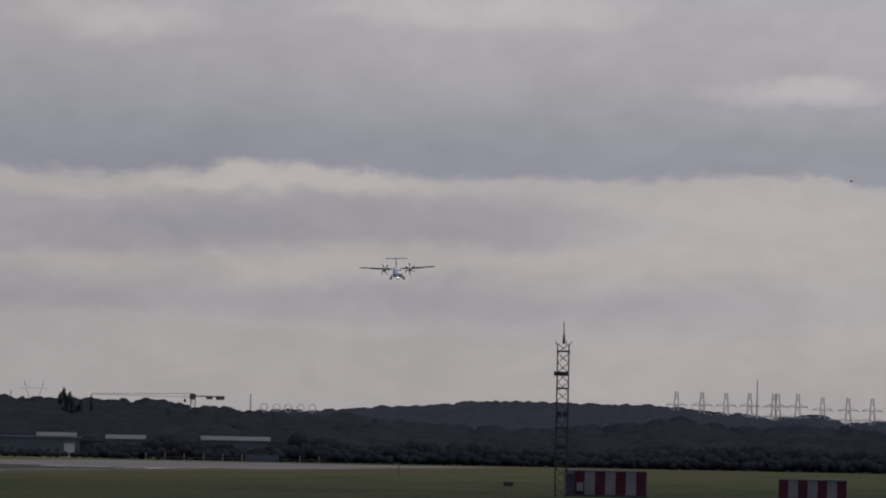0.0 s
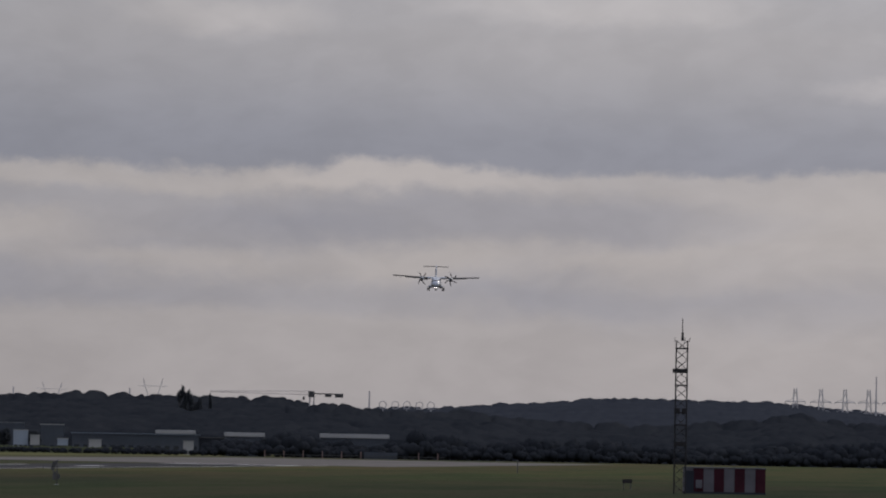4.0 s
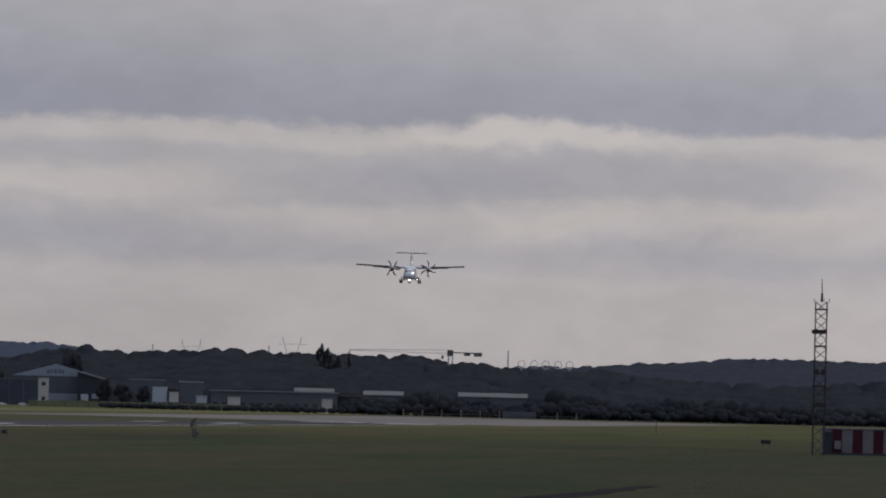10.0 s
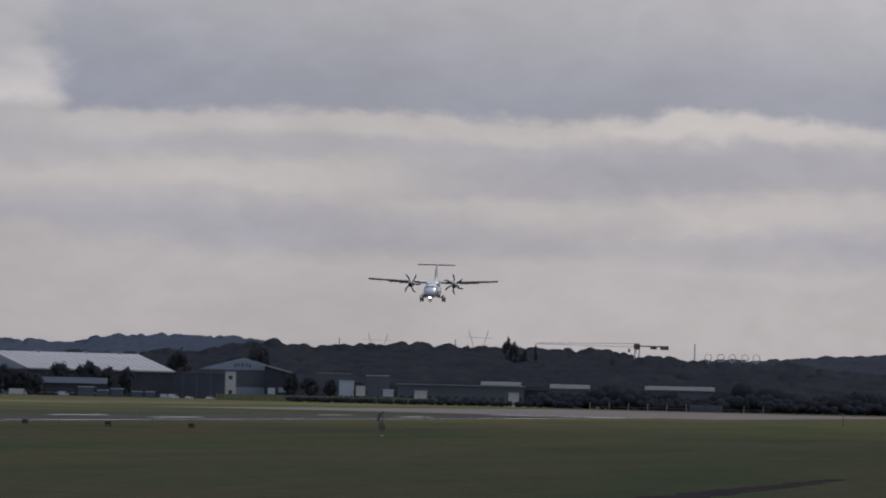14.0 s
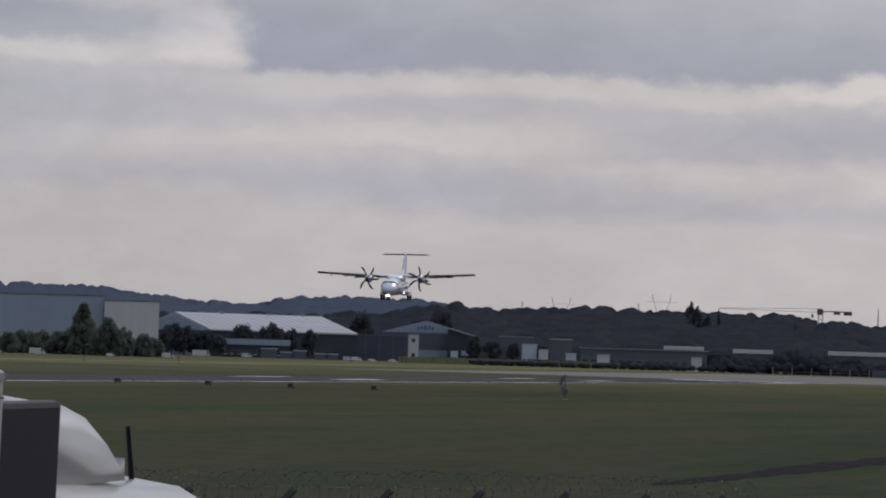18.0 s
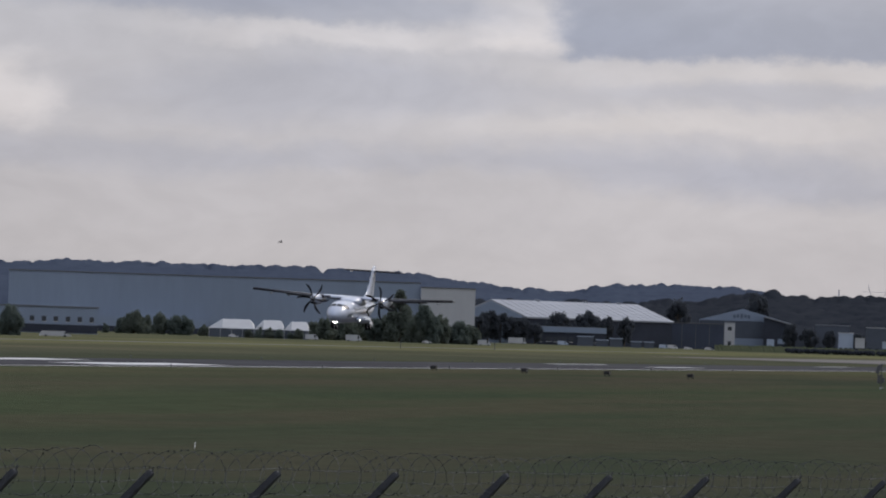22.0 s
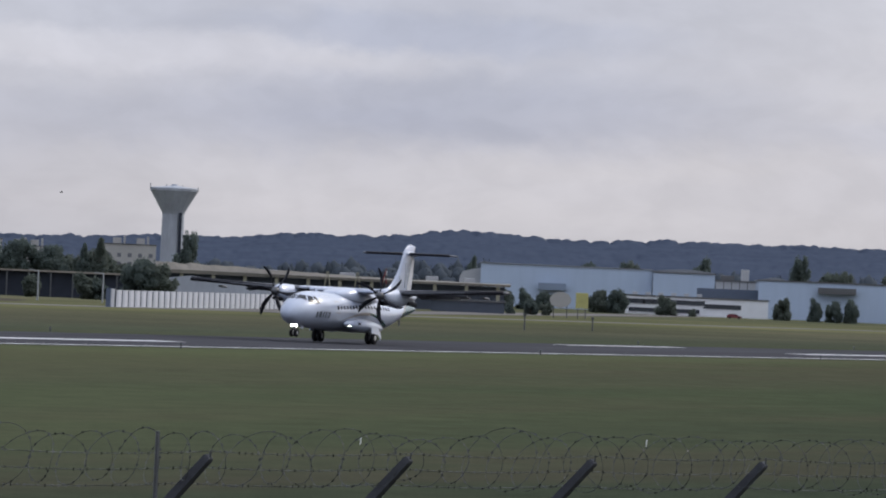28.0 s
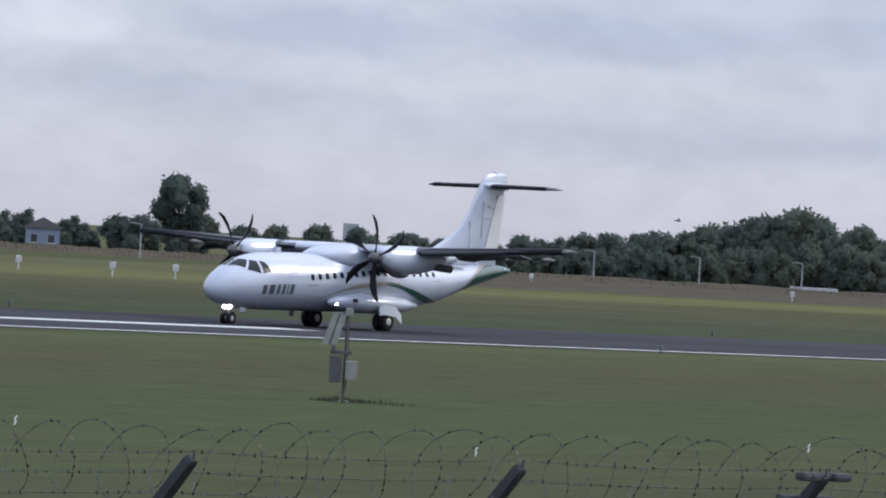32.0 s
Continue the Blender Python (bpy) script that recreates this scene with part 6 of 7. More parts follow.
    for sx in (-1, 1):
        tube(bm, (sx * w0, 0, 0), (sx * w1, 0, h), r, r * 0.7, 5)
    n = 7
    for i in range(n):
        z0, z1 = h * i / n, h * (i + 1) / n
        a, b = w0 + (w1 - w0) * i / n, w0 + (w1 - w0) * (i + 1) / n
        tube(bm, (-a, 0, z0), (b, 0, z1), r * 0.5, r * 0.5, 4)
        tube(bm, (a, 0, z0), (-b, 0, z1), r * 0.5, r * 0.5, 4)
    for z, half in arms:
        tube(bm, (-half, 0, z), (half, 0, z), r * 0.7, r * 0.7, 5)
        for s in (-1, 1):
            tube(bm, (s * half, 0, z), (s * w1, 0, z + 2.2), r * 0.45, r * 0.45, 4)
            tube(bm, (s * half, 0, z), (s * half, 0, z - 1.6), r * 0.4, r * 0.4, 4)
    return bm


# pale tone fades the far steel into the sky
M_PYLON = mat("bluish_grey_far_steel", (0.46, 0.45, 0.47), 0.6, metal=0.2, var=0.2, scale=0.2)
PY = mesh_of("lattice", pylon_mesh(50, ((41, 6.5), (34, 7.5)), 3.6, 0.8, 0.42), M_PYLON)
for a in (2.36, 2.115, 1.885, 1.66, 1.43, 1.39, 1.20, 0.965, 0.72, 0.49, 0.2):
    t = thing("electricity_pylon", at(a, 4180), "grey lattice power pylon behind the hill", "pylon", "pylons on the hill")
    share("lattice", PY, t, Matrix.Diagonal((1, 1, top(.0112 if a > 1.1 else .0107, 4180) / 50, 1)))
vb = bmesh.new()
for s in (-1, 1):
    tube(vb, (s * 2.6, 0, 0), (s * 1.2, 0, 33), 0.22, 0.17, 5)
    tube(vb, (s * 1.2, 0, 33), (s * 5.4, 0, 47), 0.22, 0.17, 5)
    tube(vb, (s * 5.4, 0, 47), (s * 6.0, 0, 51), 0.3, 0.12, 5)
    tube(vb, (s * 5.4, 0, 45), (s * 9.5, 0, 45.4), 0.15, 0.11, 5)
tube(vb, (-5, 0, 45.4), (5, 0, 45.4), 0.15, 0.15, 5)
VP = mesh_of("lattice", vb, M_PYLON)
for a, e in ((8.50, .0109), (9.46, .0100)):
    t = thing("electricity_pylon", at(a, 4150), "far pylon with a V-shaped head", "pylon", "V-shaped pylons")
    share("lattice", VP, t, Matrix.Diagonal((1, 1, top(e, 4150) / 51, 1)))
ob = bmesh.new()
tube(ob, (0, 0, 0), (0, 0, 30), 0.4, 0.35, 5)
for i in range(10):
    q0, q1 = -0.9 + i * 0.5, -0.9 + (i + 1) * 0.5
    tube(ob, (2.2 * math.cos(q0), 0, 33 + 2.4 * math.sin(q0)), (2.2 * math.cos(q1), 0, 33 + 2.4 * math.sin(q1)), 0.24, 0.24, 5)
tube(ob, (-2.2, 0, 30.6), (2.2, 0, 30.6), 0.25, 0.25, 5)
OP = mesh_of("lattice", ob, M_PYLON)
for a in (6.30, 6.18, 6.07, 5.95, 5.84):
    t = thing("electricity_pylon", at(a, 4120), "far pylon with a ring-shaped head", "pylon", "ring-headed pylons")
    share("lattice", OP, t, Matrix.Diagonal((1, 1, top(.0079, 4120) / 35.8, 1)))
for a, e, d in ((6.43, .0094, 4100), (1.59, .0134, 4160), (8.72, .0092, 4100), (9.83, .0090, 4120)):
    t = thing("radio_mast", at(a, d), "thin far mast on the horizon", "mast", "thin masts")
    part("pole", tubed((0, 0, 0), (0, 0, top(e, d)), 0.9, 0.35, 6), M_PYLON, t)
# tower crane
M_JIB = mat("pale_crane_paint", (0.62, 0.56, 0.54), 0.6, var=0.15, scale=0.3)
cd = 2750
t = thing("tower_crane", at(6.98, cd), "pale tower crane with a long level jib", "crane")
zc = top(.0086, cd)
bm = bmesh.new()
for sx in (-1, 1):
    tube(bm, (sx * 1.0, 0, 0), (sx * 1.0, 0, zc), 0.28, 0.28, 5)
for i in range(14):
    tube(bm, (-1 if i % 2 else 1, 0, zc * i / 14), (1 if i % 2 else -1, 0, zc * (i + 1) / 14), 0.16, 0.16, 4)
part("mast", bm, M_PYLON, t)
part("cab", boxed(-1.6, 1.2, -1, 1, zc - 1.0, zc + 1.7, 0.3), M_DARKSTEEL, t)
bm = bmesh.new()
Lj = wide(7.95, 6.98, cd)
tube(bm, (-Lj, 0, zc + 0.6), (0, 0, zc), 0.13, 0.13, 5)
tube(bm, (-Lj, 0, zc + 0.9), (0, 0, zc + 1.8), 0.13, 0.13, 5)
for i in range(24):
    x0, x1 = -Lj * i / 24, -Lj * (i + 1) / 24
    tube(bm, (x0, 0, zc if i % 2 else zc + 1.7), (x1, 0, zc + 1.4 if i % 2 else zc + 0.2), 0.07, 0.07, 4)
part("jib", bm, M_JIB, t)
part("counter_jib", boxed(0, wide(6.98, 6.68, cd), -0.6, 0.6, zc + 0.3, zc + 0.8), M_DARKSTEEL, t)
part("counterweight", boxed(wide(6.98, 6.76, cd), wide(6.98, 6.68, cd), -0.8, 0.8, zc - 1.0, zc + 0.8, 0.1), M_DARKSTEEL, t)
part("winch", boxed(6, 9, -0.7, 0.7, zc - 0.8, zc + 0.7, 0.2), M_DARKSTEEL, t)
part("hanging_load", boxed(-4.2, -3.2, -0.4, 0.4, zc - 2.4, zc - 0.8, 0.2), M_DARKSTEEL, t)

# ---- landing-aid mast with its striped shelters ----
M_MAST = mat("black_weathered_mast_paint", (0.022, 0.021, 0.024), 0.6, var=0.3, scale=4, spec=0.2)
gp = thing("landing_aid_mast", at(3.45, 636), "slim dark lattice mast with aerials and a whip on top", "mast")
zt = top(.0184, 636) + 0.25
for sx in (-0.6, 0.6):
    for sy in (-0.6, 0.6):
        part("leg", tubed((sx, sy, 0), (sx, sy, zt), 0.085, 0.07, 6), M_MAST, gp)
bm = bmesh.new()
n = 16
for i in range(n):
    z0, z1 = zt * i / n, zt * (i + 1) / n
    s = 1 if i % 2 else -1
    for (ax, ay), (bx, by) in (((-0.6 * s, -0.6), (0.6 * s, -0.6)), ((-0.6 * s, 0.6), (0.6 * s, 0.6)), ((-0.6, -0.6 * s), (-0.6, 0.6 * s)), ((0.6, -0.6 * s), (0.6, 0.6 * s))):
        tube(bm, (ax, ay, z0), (bx, by, z1), 0.042, 0.042, 4)
        tube(bm, (bx, by, z0), (ax, ay, z1), 0.042, 0.042, 4)
part("bracing", bm, M_MAST, gp)
for z in (zt - 0.9, zt - 4.8, zt - 9, zt - 13):
    part("ring_frame", boxed(-0.7, 0.7, -0.7, 0.7, z, z + 0.16), M_MAST, gp)
for z, x0, x1, hh in ((top(.0134, 636), -0.95, 0.55, 0.45), (top(.0066, 636), -0.7, -0.1, 0.6), (top(.0066, 636), 0.1, 0.6, 0.6), (top(.0012, 636), -0.7, 0.6, 0.5)):
    part("aerial_box", boxed(x0, x1, -1.0, -0.62, z, z + hh, 0.05), M_MAST, gp, "dark aerial box")
part("whip", tubed((0.05, 0, zt), (0.02, 0, top(.0226, 636)), 0.07, 0.04, 6), M_MAST, gp, "thin whip aerial")
part("whip_collar", tubed((0.05, 0, zt), (0.05, 0, zt + 0.9), 0.16, 0.10, 8), M_MAST, gp)
for sx in (-0.75, 0.3, 0.8):
    part("top_spike", tubed((sx, 0, zt - 0.1), (sx * 1.05, 0, zt + 0.35), 0.04, 0.03, 5), M_MAST, gp)


# shelter stripes carry the shade of their backlit side in these dark tones
M_STRIPER = mat("shaded_dark_red_stripe", (0.042, 0.010, 0.018), 0.7, var=0.3, scale=0.8, spec=0.1)
M_STRIPEW = mat("shaded_white_stripe", (0.118, 0.116, 0.134), 0.7, var=0.2, scale=0.8, spec=0.1)


def shelter(az0, az1, d, el, first_red, n, label):
    t = thing("equipment_shelter", at((az0 + az1) / 2, d), label, "shelter", "striped shelters")
    w, h = wide(az0, az1, d), top(el, d)
    part("body", boxed(-w / 2 + 0.03, w / 2 - 0.03, 0.03, 2.4, 0, h - 0.12), M_STRIPEW, t)
    for i in range(n):
        part("wall_panel", boxed(-w / 2 + w * i / n + 0.01, -w / 2 + w * (i + 1) / n - 0.01, 0, 0.03, 0.05, h - 0.14), M_STRIPER if (i % 2 == 0) == first_red else M_STRIPEW, t)
    part("roof", boxed(-w / 2 - 0.1, w / 2 + 0.1, -0.1, 2.5, h - 0.12, h, 0.03), M_STRIPEW, t)
    part("plinth", boxed(-w / 2 - 0.05, w / 2 + 0.05, -0.06, 2.45, -0.1, 0.22), M_DARKWALL, t)
    return t, w, h


t, w, h = shelter(3.42, 2.63, 648, -.0022, False, 8, "red and white striped equipment shelter beside a mast")
part("door", boxed(-w / 2 + 0.25, -w / 2 + 1.2, -0.04, 0.0, 0.22, h - 0.4), M_DARKWALL, t, "dark shelter door")
part("air_unit", boxed(-w / 2 + 1.4, -w / 2 + 2.1, -0.5, -0.02, 0.6, 1.5, 0.04), M_STRIPEW, t)
for q in (0.35, 0.62, 0.9):
    part("roof_lamp", tubed((-w / 2 + w * q, 0.3, h), (-w / 2 + w * q, 0.3, h + 0.3), 0.06, 0.05, 6), M_DARKSTEEL, t)
shelter(1.37, 0.72, 662, -.0030, True, 7, "red and white striped equipment shelter on the grass")
t = thing("field_sign", at(3.95, 690), "low dark sign on two short legs", "sign")
part("board", boxed(-0.55, 0.55, -0.06, 0.06, 0.75, 1.2, 0.02), M_MAST, t)
for s in (-0.4, 0.4):
    part("leg", tubed((s, 0, 0), (s, 0, 0.76), 0.04, 0.04, 6), M_DARKSTEEL, t)
for a, d, hh in ((5.0, 1120, 2.0), (14.0, 1300, 1.2), (13.1, 1400, 1.4), (24.1, 640, 1.7), (22.9, 655, 1.5), (22.25, 690, 1.3), (25.0, 860, 1.6), (24.9, 860, 1.6), (24.8, 860, 1.6), (24.7, 860, 1.6)):
    t = thing("marker_post", at(a, d), "short dark marker post in the grass", "post", "marker posts")
    part("pole", tubed((0, 0, 0), (0, 0, hh), 0.09, 0.08, 8), M_DARKSTEEL, t)
    part("head", boxed(-0.16, 0.16, -0.16, 0.16, hh, hh + 0.3, 0.04), M_DARKSTEEL, t)

# approach-slope lights: four dark boxes on legs
def papi():
    t = thing("approach_light_unit", pose(0, 0, 0), "black approach-slope light box on short legs", "runway light", "approach-slope lights")
    part("housing", boxed(-0.30, 0.30, -0.45, 0.45, 0.22, 0.52, 0.04), M_MAST, t)
    part("hood", boxed(-0.34, 0.34, -0.2, 0.62, 0.52, 0.56, 0.01), M_MAST, t)
    for x in (-0.22, 0.22):
        for y in (-0.35, 0.35):
            part("leg", tubed((x, y, 0), (x, y, 0.23), 0.035, 0.035, 6), M_MAST, t)
    return t


p0 = papi()
p0.matrix_basis = pose(-154.5, 686, 0)
for x in (-145.5, -136.5, -127.5):
    copy_thing(p0, pose(x, 690, 0))


def edge_light():
    t = thing("runway_edge_light", pose(0, 0, 0), "small raised runway edge light", "runway light", "runway edge lights")
    part("stem", tubed((0, 0, 0), (0, 0, 0.22), 0.05, 0.05, 8), M_DARKSTEEL, t)
    part("lens", tubed((0, 0, 0.22), (0, 0, 0.36), 0.09, 0.06, 10), M_DARKMET, t, "dark lamp glass")
    return t


e0 = edge_light()
e0.matrix_basis = pose(RW_NEAR + 2.2, 180, 0)
for i in range(1, 18):
    copy_thing(e0, pose(RW_NEAR + 2.2, 180 + 60 * i, 0))
for i in range(18):
    copy_thing(e0, pose(RW_FAR - 2.2, 180 + 60 * i, 0))


# ---- visibility sensor on its pole ----
M_BOXGREY = mat("pale_grey_enclosure", (0.21, 0.212, 0.205), 0.6, var=0.25, scale=3)


def sensor(box=M_BOXGREY, steel=M_STEEL):
    t = thing("visibility_sensor", pose(0, 0, 0), "weather sensor on a pole with grey boxes and slanted hoods", "instrument", "field sensors")
    part("pole", tubed((0, 0, 0), (0, 0, 2.35), 0.045, 0.04, 10), steel, t)
    part("base_plate", boxed(-0.2, 0.2, -0.2, 0.2, 0, 0.04, 0.01), M_CONC, t)
    part("control_box", boxed(-0.40, -0.08, -0.16, 0.10, 0.50, 1.20, 0.02), steel, t, "grey steel control box")
    part("battery_box", boxed(0.02, 0.32, -0.22, 0.02, 0.58, 1.08, 0.02), box, t, "pale grey battery box")
    part("bracket", boxed(-0.40, 0.16, -0.05, 0.05, 1.24, 1.34, 0.01), M_DARKSTEEL, t)
    part("bracket_knob", tubed((-0.32, -0.05, 1.29), (-0.32, -0.05, 1.52), 0.06, 0.05, 8), M_DARKSTEEL, t)
    part("cross_arm", tubed((-0.34, 0, 2.28), (0.10, 0, 2.34), 0.035, 0.035, 8), steel, t)
    for x0, x1, lab in ((-0.62, -0.36, "slanted pale sensor hood"), (-0.46, -0.20, "slanted pale sensor hood")):
        bm = bmesh.new()
        loft(bm, [[(x0 + k * 0.24, -0.10, 1.50 + k * 0.82), (x0 + k * 0.24 + 0.20, -0.10, 1.46 + k * 0.82), (x0 + k * 0.24 + 0.20, 0.10, 1.46 + k * 0.82), (x0 + k * 0.24, 0.10, 1.50 + k * 0.82)] for k in (0, 1)])
        bmesh.ops.recalc_face_normals(bm, faces=bm.faces)
        part("sensor_hood", bm, box, t, lab)
    part("sensor_head", boxed(-0.06, 0.14, -0.10, 0.10, 2.25, 2.46, 0.03), box, t)
    part("cable", tubed((0.06, 0.03, 0.3), (0.06, 0.03, 2.2), 0.015, 0.015, 6), M_DARKSTEEL, t)
    return t


s0 = sensor(M_BOXGREY, M_DARKSTEEL)
s0.matrix_basis = at(39.93, 157)
sensor(M_DARKMET, M_DARKSTEEL).matrix_basis = at(9.40, 600)
M_TUFT = mat("rank_grass", (0.026, 0.032, 0.016), 0.95, var=0.5, scale=2, col2=(0.055, 0.052, 0.028))


def tuft_patch(name, rows, label, hgt=(0.15, 0.45)):
    """Blades of rank grass: rows of x, y, radius across, radius along, count."""
    V, F = [], []
    for cx, cy, rx, ry, n in rows:
        for i in range(n):
            q, r = RNG.uniform(0, 6.283), math.sqrt(RNG.random())
            x, y = cx + rx * r * math.cos(q), cy + ry * r * math.sin(q)
            hh, b = RNG.uniform(*hgt) * (1.15 - 0.6 * r), RNG.uniform(0, 6.283)
            w = hh * 0.12
            k = len(V)
            V += [(x - w * math.cos(b), y - w * math.sin(b), 0), (x + w * math.cos(b), y + w * math.sin(b), 0), (x + hh * 0.35 * math.sin(b * 3), y + hh * 0.35 * math.cos(b * 5), hh)]
            F.append((k, k + 1, k + 2))
    me = bpy.data.meshes.new(name)
    me.from_pydata(V, [], F)
    me.materials.append(M_TUFT)
    return tagged(new(name, me), label, "grass", kind="stuff")


q = at(39.93, 157).translation
tuft_patch("grass_tuft", [(q.x, q.y, 0.9, 0.8, 420), (q.x + 0.9, q.y + 0.6, 0.9, 0.6, 90)], "rank grass left standing round posts", (0.06, 0.20))

# ---- lamp posts and markers along the far edge ----
def lamp_post(h):
    t = thing("lamp_post", pose(0, 0, 0), "grey lamp post with a short arm", "lamp post", "lamp posts at the field's edge")
    part("pole", tubed((0, 0, 0), (0, 0, h), 0.13, 0.09, 8), M_STEEL, t)
    part("arm", tubed((0, 0, h), (-0.9, 0, h + 0.12), 0.07, 0.06, 6), M_STEEL, t)
    part("lantern", boxed(-1.4, -0.7, -0.14, 0.14, h + 0.04, h + 0.2, 0.04), M_BOXGREY, t)
    return t


l0 = lamp_post(4.1)
l0.matrix_basis = at(37.61, 800)
for a, d in ((36.6, 800), (35.62, 810), (33.42, 815), (32.9, 815), (31.2, 840), (30.38, 830), (29.65, 830), (28.76, 850), (28.18, 848), (27.56, 848), (26.94, 850), (38.9, 790), (41.95, 740), (43.4, 740)):
    copy_thing(l0, at(a, d))
for a, d, lab, m_ in ((42.2, 470, "white and orange field marker", M_WPAINT), (41.6, 480, "white and orange field marker", M_WPAINT), (35.7, 640, "white and orange field marker", M_WPAINT), (34.4, 650, "small white field lamp", M_WPAINT), (33.1, 640, "small orange field marker", M_YELLOW),
                      (33.3, 645, "small white field lamp", M_WPAINT), (43.1, 480, "small white field lamp", M_WPAINT), (38.2, 690, "small white field lamp", M_WPAINT)):
    t = thing("field_marker", at(a, d), lab, "marker", "field markers")
    part("post", tubed((0, 0, 0), (0, 0, 0.65), 0.07, 0.07, 8), m_, t)
    part("head", boxed(-0.24, 0.24, -0.1, 0.1, 0.6, 1.15, 0.08), m_, t)
t = thing("white_trailer", at(35.5, 826), "long low white container trailer on the grass", "trailer")
part("body", boxed(-3.3, 3.3, -1.0, 1.0, 0.25, 0.95, 0.08), M_CLADW, t)
for x in (-2.4, 2.4):
    part("wheel", tubed((x, -1.05, 0.25), (x, -0.85, 0.25), 0.25, 0.25, 10), M_TYRE, t)


def bank(name, az0, az1, d0, d1, h, label, material):
    """A low bank of tall dry grass."""
    az = np.arange(az0, az1, 0.02)
    V = []
    for k, (f, z) in enumerate(((0, -0.1), (0.12, 0.55), (0.4, 0.9), (0.75, 1.0), (1.0, 0.5))):
        for a in az:
            d = d0 + (d1 - d0) * f + 6 * noise.noise(Vector((a * 3, 0, k)))
            q_ = at(a, d).translation
            V.append((q_.x, q_.y, max(-0.1, h * z * (1 + 0.35 * noise.noise(Vector((a * 40, k, 0))) + 0.3 * noise.noise(Vector((a * 5, k, 2)))) if z > 0 else -0.1)))
    n = len(az)
    F = [(j * n + i, j * n + i + 1, (j + 1) * n + i + 1, (j + 1) * n + i) for j in range(4) for i in range(n - 1)]
    me = bpy.data.meshes.new(name)
    me.from_pydata(V, [], F)
    me.materials.append(material)
    return tagged(new(name, me), label, "grass", kind="stuff")


M_DRY = mat("tall_dry_grass", (0.056, 0.049, 0.039), 1.0, var=0.4, scale=0.2, col2=(0.088, 0.077, 0.058), stretch=(1, 1, 2), spec=0.0)
bank("tall_grass_bank", 28.0, 46, 745, 800, 0.75, "brown bank of tall dry grass before the trees", M_DRY)
M_BANK = mat("dark_green_bank_grass", (0.034, 0.040, 0.026), 1.0, scale=0.2, col2=(0.050, 0.056, 0.034), spec=0.0)
bank("grass_bank", 8.6, 11.0, 2200, 2290, 2.3, "dark green grass bank before the sheds", M_BANK)
# windsock
t = thing("windsock", at(24.24, 690), "faded red windsock drooping from a banded pole", "windsock")
part("pole", tubed((0, 0, 0), (0, 0, 6.2), 0.09, 0.06, 8), M_DARKSTEEL, t)
for i in range(3):
    part("pole_band", tubed((0, 0, 3.4 + i), (0, 0, 3.9 + i), 0.1, 0.1, 8), M_RED if i % 2 else M_WPAINT, t)
bm = bmesh.new()
loft(bm, [[(x + r * 0.3 * math.cos(q), r * math.cos(q), z + r * math.sin(q)) for q in (2 * math.pi * i / 10 for i in range(10))] for x, z, r in ((-0.05, 5.9, 0.24), (-0.22, 5.4, 0.22), (-0.34, 4.8, 0.19), (-0.40, 4.2, 0.15))])
part("sock", bm, M_RED, t, "faded red fabric sock", smooth=True)

# ---- perimeter road ----
ROAD = 9.74                                       # degrees to the right of the runway's line
RU = Vector((math.sin(radians(ROAD)), math.cos(radians(ROAD)), 0))
RN = Vector((-math.cos(radians(ROAD)), math.sin(radians(ROAD)), 0))
road_pose = Matrix.Translation(RN * 7.0) @ pose(0, 0, 0, 0, 0, 90 - ROAD)
tagged(part("road", boxed(-420, 420, -4.2, 4.4, -0.3, 0.17), M_ASPHALT, m=road_pose), "grey asphalt perimeter road outside the fence", "road", kind="structure")
rl = thing("road_lines", road_pose, "white dashed road centre line", "road marking", kind="structure")
dm = mesh_of("dash", boxed(0, 3, 3.9, 4.05, 0.15, 0.176), M_LINE)
for i in range(60):
    share("dash", dm, rl, pose(-390 + i * 13, -3.9, 0))

# ---- perimeter fence with barbed wire ----
FB, FP, GAP = 13.95, 38.26, 3.221
FN = Vector((-math.cos(radians(FB)), math.sin(radians(FB)), 0))
fence_pose = Matrix.Translation(FN * FP) @ pose(0, 0, 0, 0, 0, 90 - FB)   # x along the fence, y towards the field
M_POST = mat("dark_weathered_concrete", (0.055, 0.057, 0.063), 0.85, spec=0.2, var=0.3, scale=3, bump=0.3)
M_WIRE = mat("dull_barbed_wire", (0.048, 0.050, 0.050), 0.55, metal=0.3, var=0.4, scale=2)
fence = thing("perimeter_fence", fence_pose, "grey fence with slanted arms, barbed strands and a razor-wire coil", "fence")
ARM0, ARM1 = Vector((0, 0.56, 2.11)), Vector((0, 0.0, 2.65))
bm = bmesh.new()
box(bm, -0.06, 0.06, 0.50, 0.62, 0, 2.14, 0, 0.012)
POSTM = mesh_of("post", bm, M_POST)
bm = bmesh.new()
d = (ARM1 - ARM0).normalized()
up = Vector((0, -d.z, d.y))
loft(bm, [[p + Vector((sx * w, 0, 0)) + up * (sz * w) for sx, sz in ((-1, -1), (1, -1), (1, 1), (-1, 1))] for p, w in ((ARM0 - d * 0.04, 0.045), (ARM0 + d * 0.1, 0.045), (ARM1 - d * 0.03, 0.040), (ARM1, 0.030))])
bmesh.ops.recalc_face_normals(bm, faces=bm.faces)
ARMM = mesh_of("arm", bm, M_POST)
HOOK = mesh_of("wire_hook", tubed(ARM1 - d * 0.02 + up * 0.03, ARM1 + Vector((0, -0.02, 0.06)), 0.010, 0.008, 5), M_WIRE)
S0, S1 = -6.0, 99.0
POSTS = [72.09 - GAP * i for i in range(-8, 24)]


def dip(s):
    """The ground under the fence falls away at both ends."""
    k = (72.09 - s) / GAP - 5
